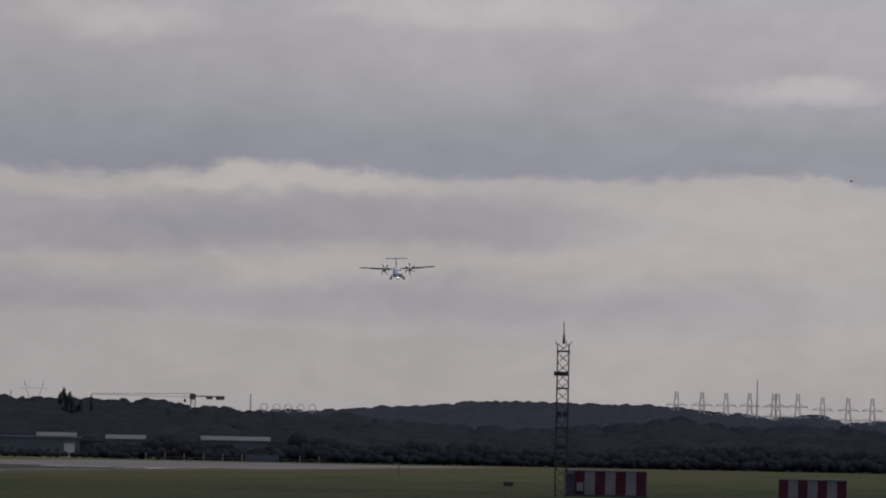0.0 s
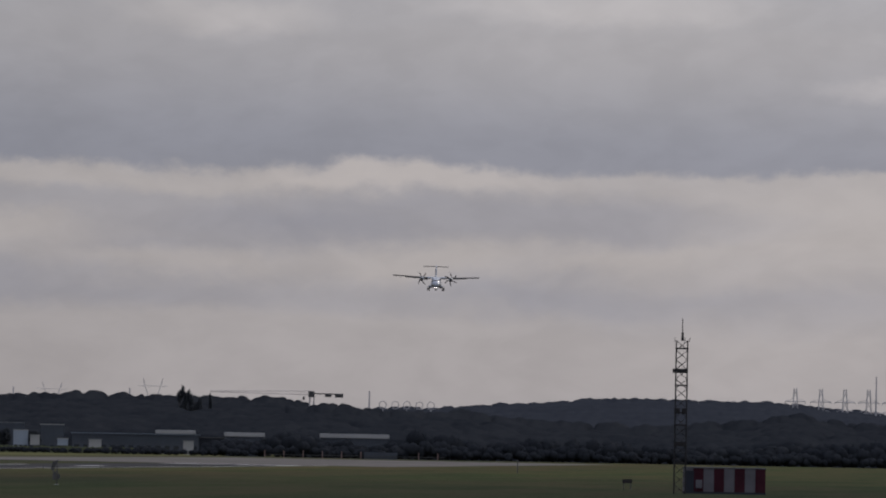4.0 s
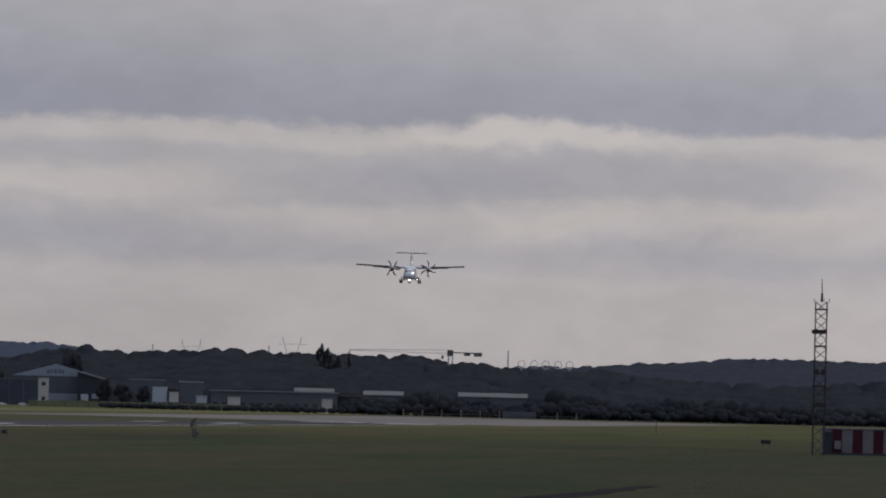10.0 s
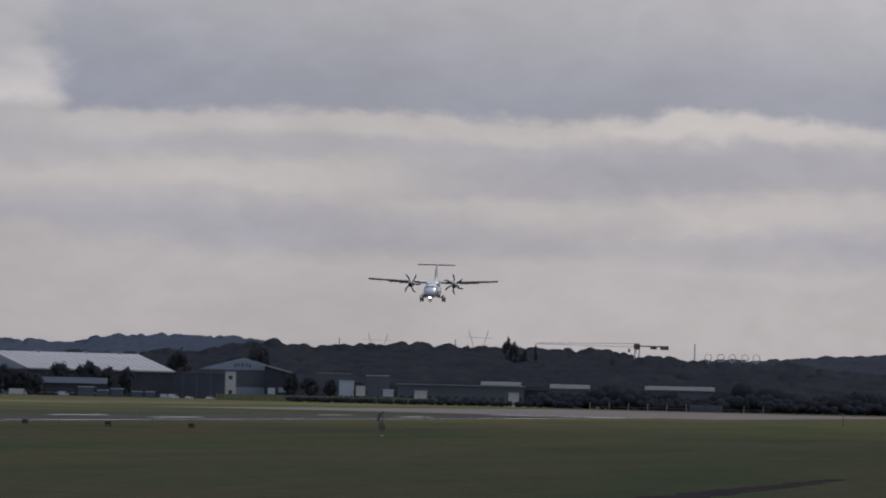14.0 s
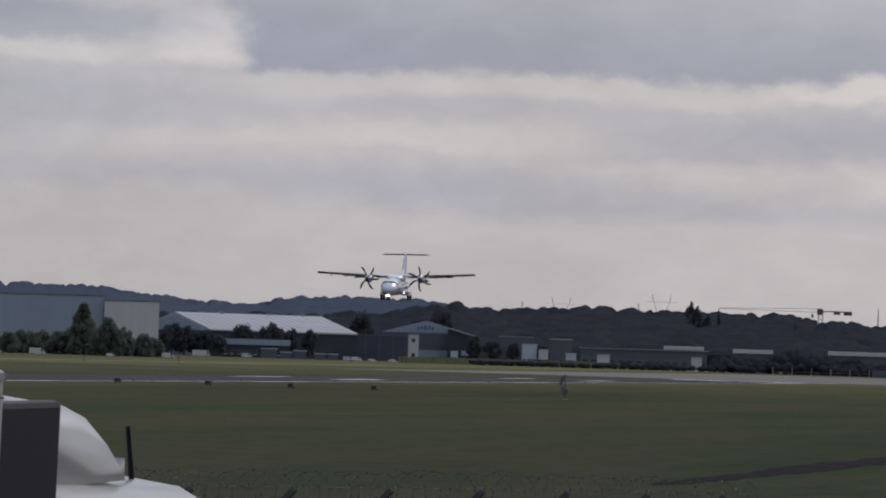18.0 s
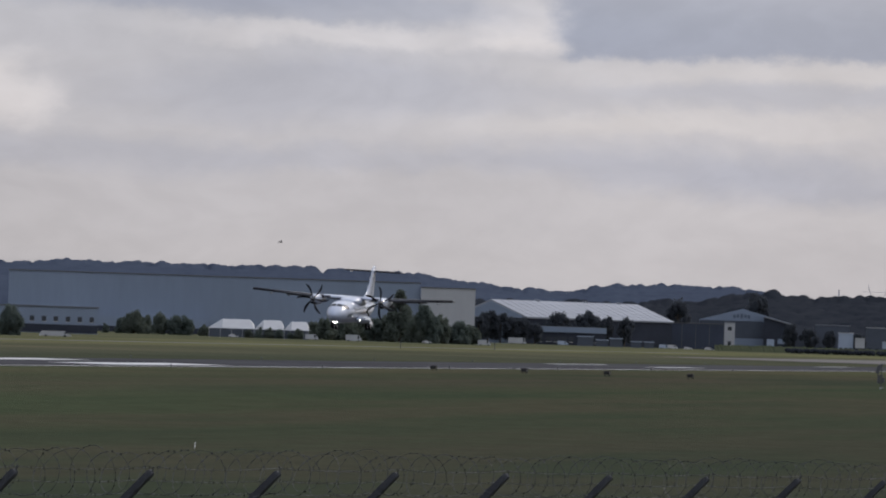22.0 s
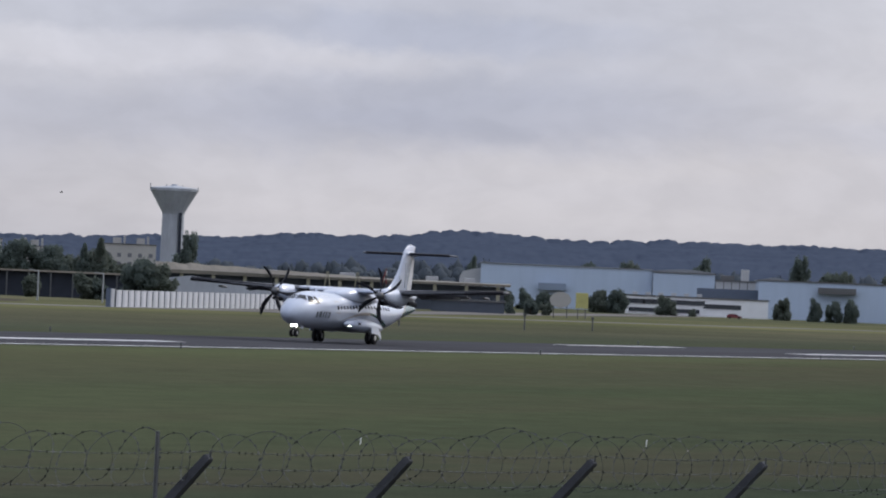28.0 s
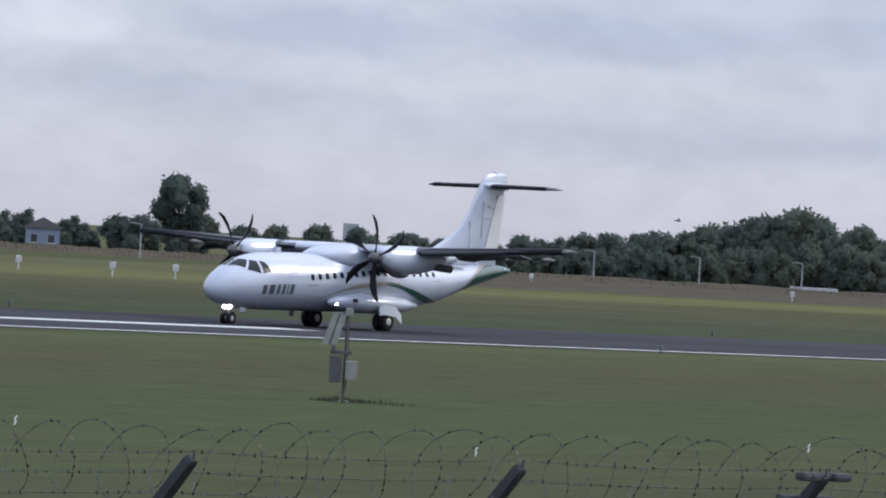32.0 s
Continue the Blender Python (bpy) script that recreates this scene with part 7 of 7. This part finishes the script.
    return 0.013 * k - 0.0015 * k * k



for i, s in enumerate(POSTS):
    p = share("post", POSTM, fence, pose(s, 0, dip(s)))
    share("arm", ARMM, p, pose(0, 0, 0))
    share("wire_hook", HOOK, p, pose(0, 0, 0))
    if i == 19:
        for k in (0.98, 0.62):
            c = ARM0 + (ARM1 - ARM0) * k
            for s_ in (-1, 1):
                part("clamp", boxed(s_ * 0.17 - 0.10, s_ * 0.17 + 0.10, c.y - 0.06, c.y + 0.06, c.z - 0.035, c.z + 0.035, 0.03), M_POST, p, "dark clamp on the arm")
            part("clamp_bar", tubed((-0.2, c.y, c.z), (0.2, c.y, c.z), 0.025, 0.025, 6), M_POST, p)
part("stay_rod", tubed((48.8, 0.05, 0), (48.8, 0.05, 2.90), 0.025, 0.022, 6), M_DARKSTEEL, fence, "upright steel stay rod")


def strand(name, y, z, barb, sag=0.03):
    """A barbed strand: wire with short crossed barbs, sagging between the posts."""
    bm = bmesh.new()
    prev = None
    n = int((S1 - S0) / 0.10)
    for i in range(n + 1):
        s = S0 + (S1 - S0) * i / n
        f = ((s - POSTS[-1]) % GAP) / GAP
        q = Vector((s, y, z + dip(s) - sag * 4 * f * (1 - f)))
        if prev is not None:
            tube(bm, prev, q, 0.0032, 0.0032, 3, False)
        prev = q
        if barb and i % 1 == 0:
            a = RNG.uniform(0, 3.14)
            v = Vector((0.010 * math.sin(a * 2), 0.016 * math.cos(a), 0.016 * math.sin(a)))
            tube(bm, q - v, q + v, 0.007, 0.005, 3, False)
    return part(name, bm, M_WIRE, fence)


for k in (0.99, 0.70, 0.40, 0.08):
    c = ARM0 + (ARM1 - ARM0) * k
    strand("barbed_strand", c.y - 0.01, c.z + 0.055, True)
for z in (0.2, 0.6, 1.0, 1.4, 1.8, 2.05):
    strand("plain_wire", 0.48, z, False, 0.01)


def coil():
    """Razor-wire coil on the arms: an uneven helix with barbs, in separate loose loops."""
    V, F = [], []
    pts = []
    th, s = 0.0, S0
    while s < S1:
        turn = th / 6.283
        r = 0.265 + 0.09 * noise.noise(Vector((turn * 0.9, 1.3, 0)))
        lean = 0.08 * math.sin(th) + 0.24 * noise.noise(Vector((turn * 2.1, 7, 0)))
        pts.append((s + lean, 0.10 + r * math.cos(th), 2.63 + dip(s) + 0.03 * noise.noise(Vector((turn * 0.5, 3, 0))) + r * math.sin(th)))
        th += 6.283 / 22
        s += (0.44 + 0.26 * noise.noise(Vector((turn * 0.7, 5, 1)))) / 22
    P = np.array(pts)
    d = np.gradient(P, axis=0)
    d /= np.linalg.norm(d, axis=1)[:, None]
    u = np.cross(d, np.array([1.0, 0.2, 0.1]))
    u /= np.linalg.norm(u, axis=1)[:, None]
    w = np.cross(d, u)
    n, r0 = len(P), 0.0029
    ring = np.stack([P + r0 * (u * math.cos(a) + w * math.sin(a)) for a in (0, 1.571, 3.142, 4.712)], 1).reshape(-1, 3)
    i = np.arange(n - 1)[:, None] * 4
    F = np.concatenate([np.concatenate([i + k, i + (k + 1) % 4, i + 4 + (k + 1) % 4, i + 4 + k], 1) for k in range(4)])
    a = RNG.uniform(0, 6.283, n)[:, None]
    v = 0.015 * (u * np.cos(a) + w * np.sin(a))
    tri = []
    for t_ in (d * 0.016, -d * 0.016):
        tri.append(np.stack([P + v, P - v, P + t_ + 0 * v], 1).reshape(-1, 3))
    V = np.concatenate([ring] + tri)
    k0 = len(ring)
    T = np.arange(n * 2 * 3).reshape(-1, 3) + k0
    me = bpy.data.meshes.new("razor_coil")
    me.from_pydata(V.tolist(), [], F.tolist() + T.tolist())
    me.materials.append(M_WIRE)
    ob = new("razor_coil", me)
    ob.parent = fence
    tagged(ob, "loose coil of razor wire", kind="stuff")


coil()
M_RAG = mat("torn_pale_plastic", (0.55, 0.55, 0.53), 0.5, var=0.2)
for s in (20.2, 23.7, 25.9, 28.6, 33.0, 36.5, 41.0, 46.3, 52.0, 57.0, 62.5, 70.0):
    bm = bmesh.new()
    loft(bm, [[(x, 0.05, z), (x + w_, 0.05, z), (x + w_, 0.056, z), (x, 0.056, z)] for x, z, w_ in ((0, 0, 0.008), (0.01, 0.03, 0.016), (0.0, 0.05, 0.010), (0.02, 0.07, 0.014))])
    part("caught_rag", bm, M_RAG, fence, "scrap of pale plastic caught in the wire", m=pose(s, 0, RNG.uniform(2.72, 2.86)))

# ---- articulated lorry: heads +x, near side y = 0, tail at x = 0 ----
M_TRAILER = mat("white_trailer_panel", (0.285, 0.295, 0.325), 0.4, spec=0.3, var=0.07, scale=0.5, stretch=(0.3, 1, 1))
# roof white is a darker tone than the side panels
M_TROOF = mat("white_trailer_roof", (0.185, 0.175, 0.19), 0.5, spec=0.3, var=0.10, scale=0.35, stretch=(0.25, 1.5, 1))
M_RAIL = mat("aluminium_rail", (0.30, 0.30, 0.30), 0.4, metal=0.4, var=0.12, scale=1.5, stretch=(0.2, 1, 1))
# same rail metal in a darker tone: the lip's shade put into its colour
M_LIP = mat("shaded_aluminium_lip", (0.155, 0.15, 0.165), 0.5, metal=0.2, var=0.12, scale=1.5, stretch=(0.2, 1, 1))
M_TBLACK = mat("blue_black_frame", (0.006, 0.006, 0.014), 0.5, var=0.2, scale=2, spec=0.15)
M_TRED = mat("dark_red_frame", (0.16, 0.006, 0.012), 0.5, var=0.15, scale=2, spec=0.15)
M_DOOR = mat("grey_blue_door", (0.145, 0.170, 0.225), 0.45, spec=0.3, var=0.06, scale=0.8)
M_HINGE = mat("dark_grey_hinge", (0.075, 0.075, 0.085), 0.6, var=0.2, scale=4, spec=0.2)
M_ROD = mat("galvanised_lock_rod", (0.30, 0.31, 0.33), 0.35, metal=0.7, var=0.15, scale=4)
M_LOGO = mat("navy_blue_decal", (0.030, 0.036, 0.10), 0.4, var=0.05)
M_TEXT = mat("faded_blue_lettering", (0.13, 0.15, 0.23), 0.5, var=0.1)
M_TAIL = glow("lit_red_tail_lamp", (1.0, 0.06, 0.08), 1.6)
M_LENS = mat("dull_white_lens", (0.20, 0.17, 0.18), 0.3, var=0.1)
M_CAB = mat("white_cab_paint", (0.20, 0.205, 0.22), 0.3, var=0.08, scale=1, coat=0.3)


def lettering(txt, size, material, parent, m, name="lettering"):
    cu = bpy.data.curves.new("txt", "FONT")
    cu.body, cu.size, cu.extrude = txt, size, 0.002
    ob = new("txt", cu)
    me = bpy.data.meshes.new_from_object(ob.evaluated_get(bpy.context.evaluated_depsgraph_get()))
    bpy.data.objects.remove(ob)
    me.materials.clear()
    me.materials.append(material)
    o = share(name, me, parent, m)
    return o


def build_lorry():
    t = thing("articulated_lorry", pose(0, 0, 0), "white refrigerated articulated lorry with red-framed rear doors", "lorry")
    L, W, Z0, Z1 = 14.2, 2.55, 1.05, 4.0
    body = part("trailer_box", boxed(0.06, L, 0.02, W - 0.02, Z0, Z1 - 0.03, 0.01), M_TRAILER, t, "white insulated trailer box")
    bm = bmesh.new()
    loft(bm, [[(0.02, y, z), (L + 0.02, y, z), (L + 0.02, y, z - 0.03), (0.02, y, z - 0.03)] for y, z in ((0.03, Z1 - 0.02), (0.4, Z1 + 0.012), (W / 2, Z1 + 0.025), (W - 0.4, Z1 + 0.012), (W - 0.03, Z1 - 0.02))])
    bmesh.ops.recalc_face_normals(bm, faces=bm.faces)
    part("trailer_roof", bm, M_TROOF, t, "white trailer roof in a darker tone than the sides")
    for y in (0, W - 0.03):
        part("top_rail", boxed(0.03, L + 0.03, y, y + 0.03, Z1 - 0.074, Z1 + 0.004, 0.008), M_RAIL, t, "grey aluminium top rail")
        part("rail_lip", boxed(0.03, L + 0.03, y - 0.003, y + 0.033, Z1 - 0.032, Z1 - 0.002, 0.002), M_LIP, t, "upper lip of the rail, darkened for its shade")
        part("rail_edge", boxed(0.03, L + 0.03, y - 0.004, y + 0.034, Z1 - 0.079, Z1 - 0.074), M_TBLACK, t)
        part("bottom_rail", boxed(0.03, L, y, y + 0.03, Z0, Z0 + 0.25, 0.01), M_RAIL, t)
    part("front_corner_trim", boxed(L - 0.06, L + 0.02, -0.004, 0.03, Z0, Z1 - 0.07), M_RAIL, t)
    part("front_wall", boxed(L + 0.001, L + 0.02, 0.05, W - 0.05, Z0, Z1 - 0.05), M_TRAILER, t)
    part("cooling_unit", boxed(L + 0.02, L + 0.42, 0.3, W - 0.3, 2.2, 3.7, 0.08), M_CAB, t, "white cooling unit on the front wall")
    # rear: dark frame, red inner border, two grey-blue doors
    part("rear_header", boxed(-0.02, 0.06, 0, W, Z1 - 0.118, Z1 - 0.005, 0.01), M_TBLACK, t, "blue-black rear frame")
    for y0, y1 in ((0, 0.05), (W - 0.05, W)):
        part("rear_post", boxed(-0.02, 0.06, y0, y1, Z0, Z1 - 0.118, 0.008), M_TBLACK, t)
    part("rear_sill", boxed(-0.02, 0.06, 0, W, Z0 - 0.15, Z0 + 0.05, 0.01), M_TBLACK, t)
    for s, y0, y1 in ((0, 0.052, W / 2 - 0.05), (1, W / 2 + 0.05, W - 0.052)):
        door = part("rear_door", boxed(-0.01, 0.055, y0, y1, Z0 + 0.06, Z1 - 0.12, 0.008), M_TRED, t, "red-bordered rear door")
        part("door_panel", boxed(-0.016, -0.008, y0 + (0.085 if s == 0 else 0.02), y1 - (0.02 if s == 0 else 0.085), Z0 + 0.14, Z1 - 0.195, 0.004), M_DOOR, door, "grey-blue door panel")
        yr = (W / 2 - 0.10) if s == 0 else (W / 2 + 0.10)
        part("lock_rod", tubed((-0.05, yr, Z0 + 0.02), (-0.05, yr, Z1 - 0.22), 0.024, 0.024, 10), M_ROD, door, "galvanised lock rod")
        part("rod_cap", tubed((-0.05, yr, Z1 - 0.22), (-0.04, yr, Z1 - 0.10), 0.026, 0.012, 8), M_ROD, door)
        part("rod_guide", boxed(-0.03, -0.012, yr - 0.05, yr + 0.05, Z0 + 0.1, Z1 - 0.26, 0.004), M_RAIL, door)
        yb = -0.01 if s == 0 else W - 0.20
        for z in (Z1 - 0.42, Z1 - 1.3):
            part("rubber_hinge", boxed(-0.05, -0.008, yb + 0.02, yb + 0.20, z, z + 0.085, 0.03), M_HINGE, door, "dark grey rubber door hinge")
    part("centre_seal", boxed(-0.012, 0.0, W / 2 - 0.035, W / 2 + 0.035, Z0 + 0.06, Z1 - 0.17), M_TBLACK, t)
    # maker's plate as plain shapes
    pl = part("maker_plate", boxed(-0.022, -0.012, W / 2 + 0.42, W / 2 + 0.80, Z1 - 0.44, Z1 - 0.34, 0.004), M_TBLACK, t, "dark maker's plate with a pale bar")
    for y0, y1, z0, z1 in ((0.425, 0.795, 0.350, 0.347), (0.425, 0.795, 0.433, 0.430)):
        part("plate_rim", boxed(-0.026, -0.022, W / 2 + y0, W / 2 + y1, Z1 - z0, Z1 - z1), M_CAB, pl)
    for k in range(7):
        part("plate_bar", boxed(-0.026, -0.022, W / 2 + 0.455 + k * 0.045, W / 2 + 0.488 + k * 0.045, Z1 - 0.415, Z1 - 0.365), M_CAB, pl)
    part("plate_tab", boxed(-0.020, -0.012, W / 2 + 0.53, W / 2 + 0.64, Z1 - 0.335, Z1 - 0.322), M_TBLACK, pl)
    part("plate_tab", boxed(-0.020, -0.012, W / 2 + 0.56, W / 2 + 0.67, Z1 - 0.458, Z1 - 0.445), M_TRED, pl)
    for y0, order in ((0.025, (0, 1, 2)), (W - 0.29, (2, 1, 0))):
        for k in range(3):
            part("marker_lamp", boxed(-0.03, -0.02, y0 + k * 0.045, y0 + k * 0.045 + 0.036, Z1 - 0.095, Z1 - 0.062, 0.005), M_TAIL if order[k] == 0 else M_LENS, t, "lit red marker lamp" if order[k] == 0 else "")
    # side marks
    bm = bmesh.new()
    loft(bm, [[(11.52 + 0.30 * math.cos(q), y, 3.24 + 0.40 * math.sin(q)) for q in (2 * math.pi * i / 28 for i in range(28))] for y in (0.012, 0.018)])
    part("logo_shape", bm, M_LOGO, t, "navy blue rounded decal")
    bm = bmesh.new()
    loft(bm, [[(11.98 + 0.09 * math.cos(q) + 0.03 * math.sin(q), y, 3.34 + 0.30 * math.sin(q)) for q in (2 * math.pi * i / 20 for i in range(20))] for y in (0.012, 0.018)])
    part("logo_shape", bm, M_LOGO, t, "navy blue leaf-shaped decal")
    lettering("FRC-IR", 0.118, M_TEXT, t, pose(L - 0.30, 0.011, Z1 - 0.23, 90, 0, 0))
    lettering("06/2021", 0.088, M_TEXT, t, pose(L - 0.30, 0.011, Z1 - 0.36, 90, 0, 0))
    # running gear
    part("chassis", boxed(0.5, L - 0.5, 0.7, W - 0.7, 0.75, 1.05), M_TBLACK, t)
    part("rear_bumper", boxed(0.0, 0.12, 0.15, W - 0.15, 0.45, 0.6, 0.02), M_TRED, t)
    part("side_guard", boxed(4.5, 9.0, 0.06, 0.10, 0.5, 0.95), M_RAIL, t)

    def wheel(x, y):
        bm = bmesh.new()
        loft(bm, [[(r * math.cos(q), yy, r * math.sin(q)) for q in (2 * math.pi * i / 24 for i in range(24))] for yy, r in ((0, 0.3), (0.0, 0.46), (0.04, 0.5), (0.30, 0.5), (0.34, 0.46), (0.34, 0.3))])
        o = part("wheel", bm, M_TYRE, t, "black lorry tyre", smooth=True, m=pose(x, y, 0.5))
        part("rim", tubed((0, -0.005, 0), (0, 0.345, 0), 0.29, 0.29, 16), M_RIM, o)
    for x in (2.2, 3.5, 4.8, 13.2, 16.4):
        for y in (0.05, W - 0.39):
            wheel(x, y)
    # tractor
    o = L + 0.1
    bm = bmesh.new()
    prof = [(0.45, 0.6), (2.75, 0.5), (2.85, 1.3), (2.80, 2.0), (2.62, 2.75), (2.46, 3.40), (2.22, 3.55), (1.9, 3.63), (0.9, 3.66), (0.45, 3.63)]
    loft(bm, [[(o + x, y, z if z < 2.9 else z - dz) for x, z in prof] for y, dz in ((0.06, 0.24), (0.10, 0.10), (0.22, 0.03), (0.5, 0.0), (W - 0.5, 0.0), (W - 0.22, 0.03), (W - 0.10, 0.10), (W - 0.06, 0.24))])
    bmesh.ops.recalc_face_normals(bm, faces=bm.faces)
    part("cab", bm, M_CAB, t, "glossy white tractor cab", smooth=True)
    part("side_window", boxed(o + 1.3, o + 2.35, 0.05, 0.075, 1.9, 2.7, 0.01), M_GLASSDARK, t)
    part("windscreen", boxed(o + 2.5, o + 2.80, 0.25, W - 0.25, 1.95, 2.75, 0.02), M_GLASSDARK, t)
    for y in (0.10, W - 0.17):
        part("side_fairing", boxed(o + 0.05, o + 0.62, y, y + 0.07, 1.2, 3.90, 0.02), M_TBLACK, t, "black side fairing behind the cab")
    bm = bmesh.new()
    loft(bm, [[(o + 0.64, y, 3.45), (o + 0.80, y, 3.45), (o + 0.84, y, 3.62), (o + 1.44, y, 3.63), (o + 1.43, y, 3.70), (o + 1.40, y, 3.77 - dz), (o + 1.28, y, 3.845 - dz), (o + 1.10, y, 3.885 - dz), (o + 0.88, y, 3.90 - dz), (o + 0.64, y, 3.90 - dz)] for y, dz in ((0.22, 0.10), (0.30, 0.02), (0.5, 0.0), (W - 0.5, 0.0), (W - 0.30, 0.02), (W - 0.22, 0.10))])
    bmesh.ops.recalc_face_normals(bm, faces=bm.faces)
    part("roof_deflector", bm, M_CAB, t, "white roof air deflector", smooth=True)
    part("aerial", tubed((o + 1.82, 0.35, 3.60), (o + 1.76, 0.35, 3.79), 0.010, 0.007, 5), M_TBLACK, t)
    part("mirror", boxed(o + 2.5, o + 2.7, -0.22, -0.04, 2.0, 2.6, 0.03), M_TBLACK, t)
    return t


LORRY = build_lorry()

# ---- gulls ----
M_GULL = mat("grey_brown_feathers", (0.06, 0.06, 0.062), 0.8, var=0.3, scale=6)


def gull():
    t = thing("gull", pose(0, 0, 0), "small dark gull flying with spread wings", "bird", "gulls over the field")
    bm = bmesh.new()
    loft(bm, [[(x, r * math.cos(q), r * math.sin(q)) for q in (2 * math.pi * i / 10 for i in range(10))] for x, r in ((0.24, 0.01), (0.2, 0.05), (0.1, 0.08), (-0.08, 0.085), (-0.25, 0.04), (-0.34, 0.05), (-0.38, 0.01))])
    part("body", bm, M_GULL, t, smooth=True)
    for s in (1, -1):
        bm = bmesh.new()
        loft(bm, [[(x0, s * y, z), (x0 - c, s * y, z), (x0 - c * 0.5, s * y, z + 0.015)] for x0, c, y, z in ((0.10, 0.18, 0.05, 0.03), (0.14, 0.17, 0.3, 0.16), (0.04, 0.11, 0.52, 0.13), (-0.05, 0.02, 0.68, 0.06))])
        bmesh.ops.recalc_face_normals(bm, faces=bm.faces)
        part("wing", bm, M_GULL, t)
    for o in t.children:
        o.matrix_basis = Matrix.Scale(0.55, 4) @ o.matrix_basis
    return t


GULLS = [gull() for i in range(4)]


# ---- what moves ----
def motions():
    # approach, flare, touchdown and roll-out: seconds, across, way left to run, wheel height, nose up, bank, heading
    flight = [(0, -181.4, 2124, 59.95, -0.8, 2.2, -84.0), (0.5, -181.4, 2090.6, 58.2, -0.8, 3.7, -84.0), (1, -181.4, 2057.3, 56.35, -0.8, 2.3, -84.0), (1.5, -181.4, 2024, 54.45, -0.8, -0.8, -84.0),
              (2, -181.4, 1990.7, 52.85, -0.8, -1.6, -84.0), (2.5, -181.4, 1957.3, 51.85, -0.8, -2.0, -84.0), (3, -181.4, 1924, 50.8, -0.8, -1.6, -84.0), (3.5, -181.4, 1891.7, 49.9, -0.8, -0.9, -84.0), (6, -181.4, 1730, 42.2, -0.8, -1.2, -84.0), (9, -181.4, 1542, 33.8, -0.8, 0.0, -84.0),
              (13, -181.4, 1288.2, 24.1, -0.84, -0.48, -84.15), (15, -181.6, 1169.5, 18.9, -0.95, 0.6, -85.5), (17, -181.8, 1058.5, 14.15, -1.06, 1.45, -86.7), (18.5, -181.8, 970, 11.1, -1.1, 0.2, -87.4),
              (19, -181.8, 940.5, 10.0, -1.1, 1.6, -87.7), (20, -181.8, 881, 7.9, -1.1, 0.2, -88.2), (21, -181.9, 822.2, 5.88, -1.1, -2.26, -88.7), (22, -182.1, 763, 4.1, -0.3, -2.0, -88.6), (23, -182.4, 705.5, 2.6, 1.0, -2.5, -88.5),
              (24, -182.7, 649.5, 1.47, 2.0, -3.0, -88.4), (25.2, -182.4, 582.5, 0.55, 3.0, -2.4, -89.0), (26.2, -181.8, 529.5, 0.15, 3.2, -2.0, -89.6), (27, -181.2, 488, 0.08, 2.8, -0.8, -90.3), (28, -180.8, 434.2, 0.06, 2.28, -0.15, -90.67),
              (29, -180.9, 384.1, 0.04, 1.3, 0.0, -90.6), (30, -181.0, 337.1, 0.03, 0.4, 0.2, -90.5), (31, -181.1, 290.1, 0.03, -0.1, 0.3, -90.4), (32, -181.26, 245.1, 0.03, -0.2, 0.4, -90.33)]
    walk(PLANE, [(t, pose(x, y, z, 0, 0, head) @ pose(0, 0, 0, bank, 0, 0) @ pose(0, 0, 0, 0, -up, 0)) for t, x, y, z, up, bank, head in flight])
    props = [o for o in PLANE.children if o.name.startswith("propeller")]
    for k, o in enumerate(props):
        base = o.matrix_basis.copy()
        walk(o, [(i * 0.1, base @ pose(0, 0, 0, (57.0 * i + 23 * k) % 360, 0, 0)) for i in range(321)])

    # the lorry passes along the perimeter road
    def lorry_at(t):
        o = RU * (20.34 + 16.35 * (t - 19) - 0.3 * (t - 19) ** 2) + RN * 7.85
        k = min(0.6, max(-1.2, t - 19))           # it nods as it comes over a low crest in the road
        nod = 0.58 - 1.15 * k if k > -0.6 else 1.27 + 0.9 * (k + 0.6)
        return Matrix.Translation((o.x, o.y, 0.20 + 0.25 * max(-0.6, min(k, 0)))) @ pose(0, 0, 0, 0, 0, 90 - ROAD) @ pose(0, 0, 0, 1.7, -nod, 0)
    walk(LORRY, [(t, lorry_at(t)) for t in range(8, 18)] + [(17.8 + 0.2 * i, lorry_at(17.8 + 0.2 * i)) for i in range(11)] + [(t, lorry_at(t)) for t in range(20, 28)])

    def fly(o, d, rows):
        pts = [(t, at(a, d).translation + Vector((0, 0, EYE + e * d))) for t, a, e in rows]
        keys = []
        for i, (t, p) in enumerate(pts):
            v = pts[min(i + 1, len(pts) - 1)][1] - pts[max(i - 1, 0)][1]
            keys.append((t, Matrix.Translation(p) @ pose(0, 0, 0, 12 * math.sin(t * 3), 0, math.degrees(math.atan2(v.y, v.x)))))
        walk(o, keys)
    fly(GULLS[0], 420, [(0, 40.0, .03), (19, 20.5, .012), (21.5, 15.97, .0133), (23, 13.66, .0142), (24, 12.10, .0140), (32, 2.0, .012)])
    fly(GULLS[1], 520, [(0, 29.5, .012), (29, 27.37, .0129), (30, 27.38, .0128), (32, 27.0, .013)])
    fly(GULLS[2], 300, [(0, 52.0, .02), (28, 44.0, .018), (31, 37.5, .0107), (31.5, 37.57, .0071), (32, 36.83, .0056)])
    fly(GULLS[3], 520, [(0, 0.73, .0465), (1.5, 0.87, .0465), (4, -0.5, .045), (32, -20, .04)])


motions()
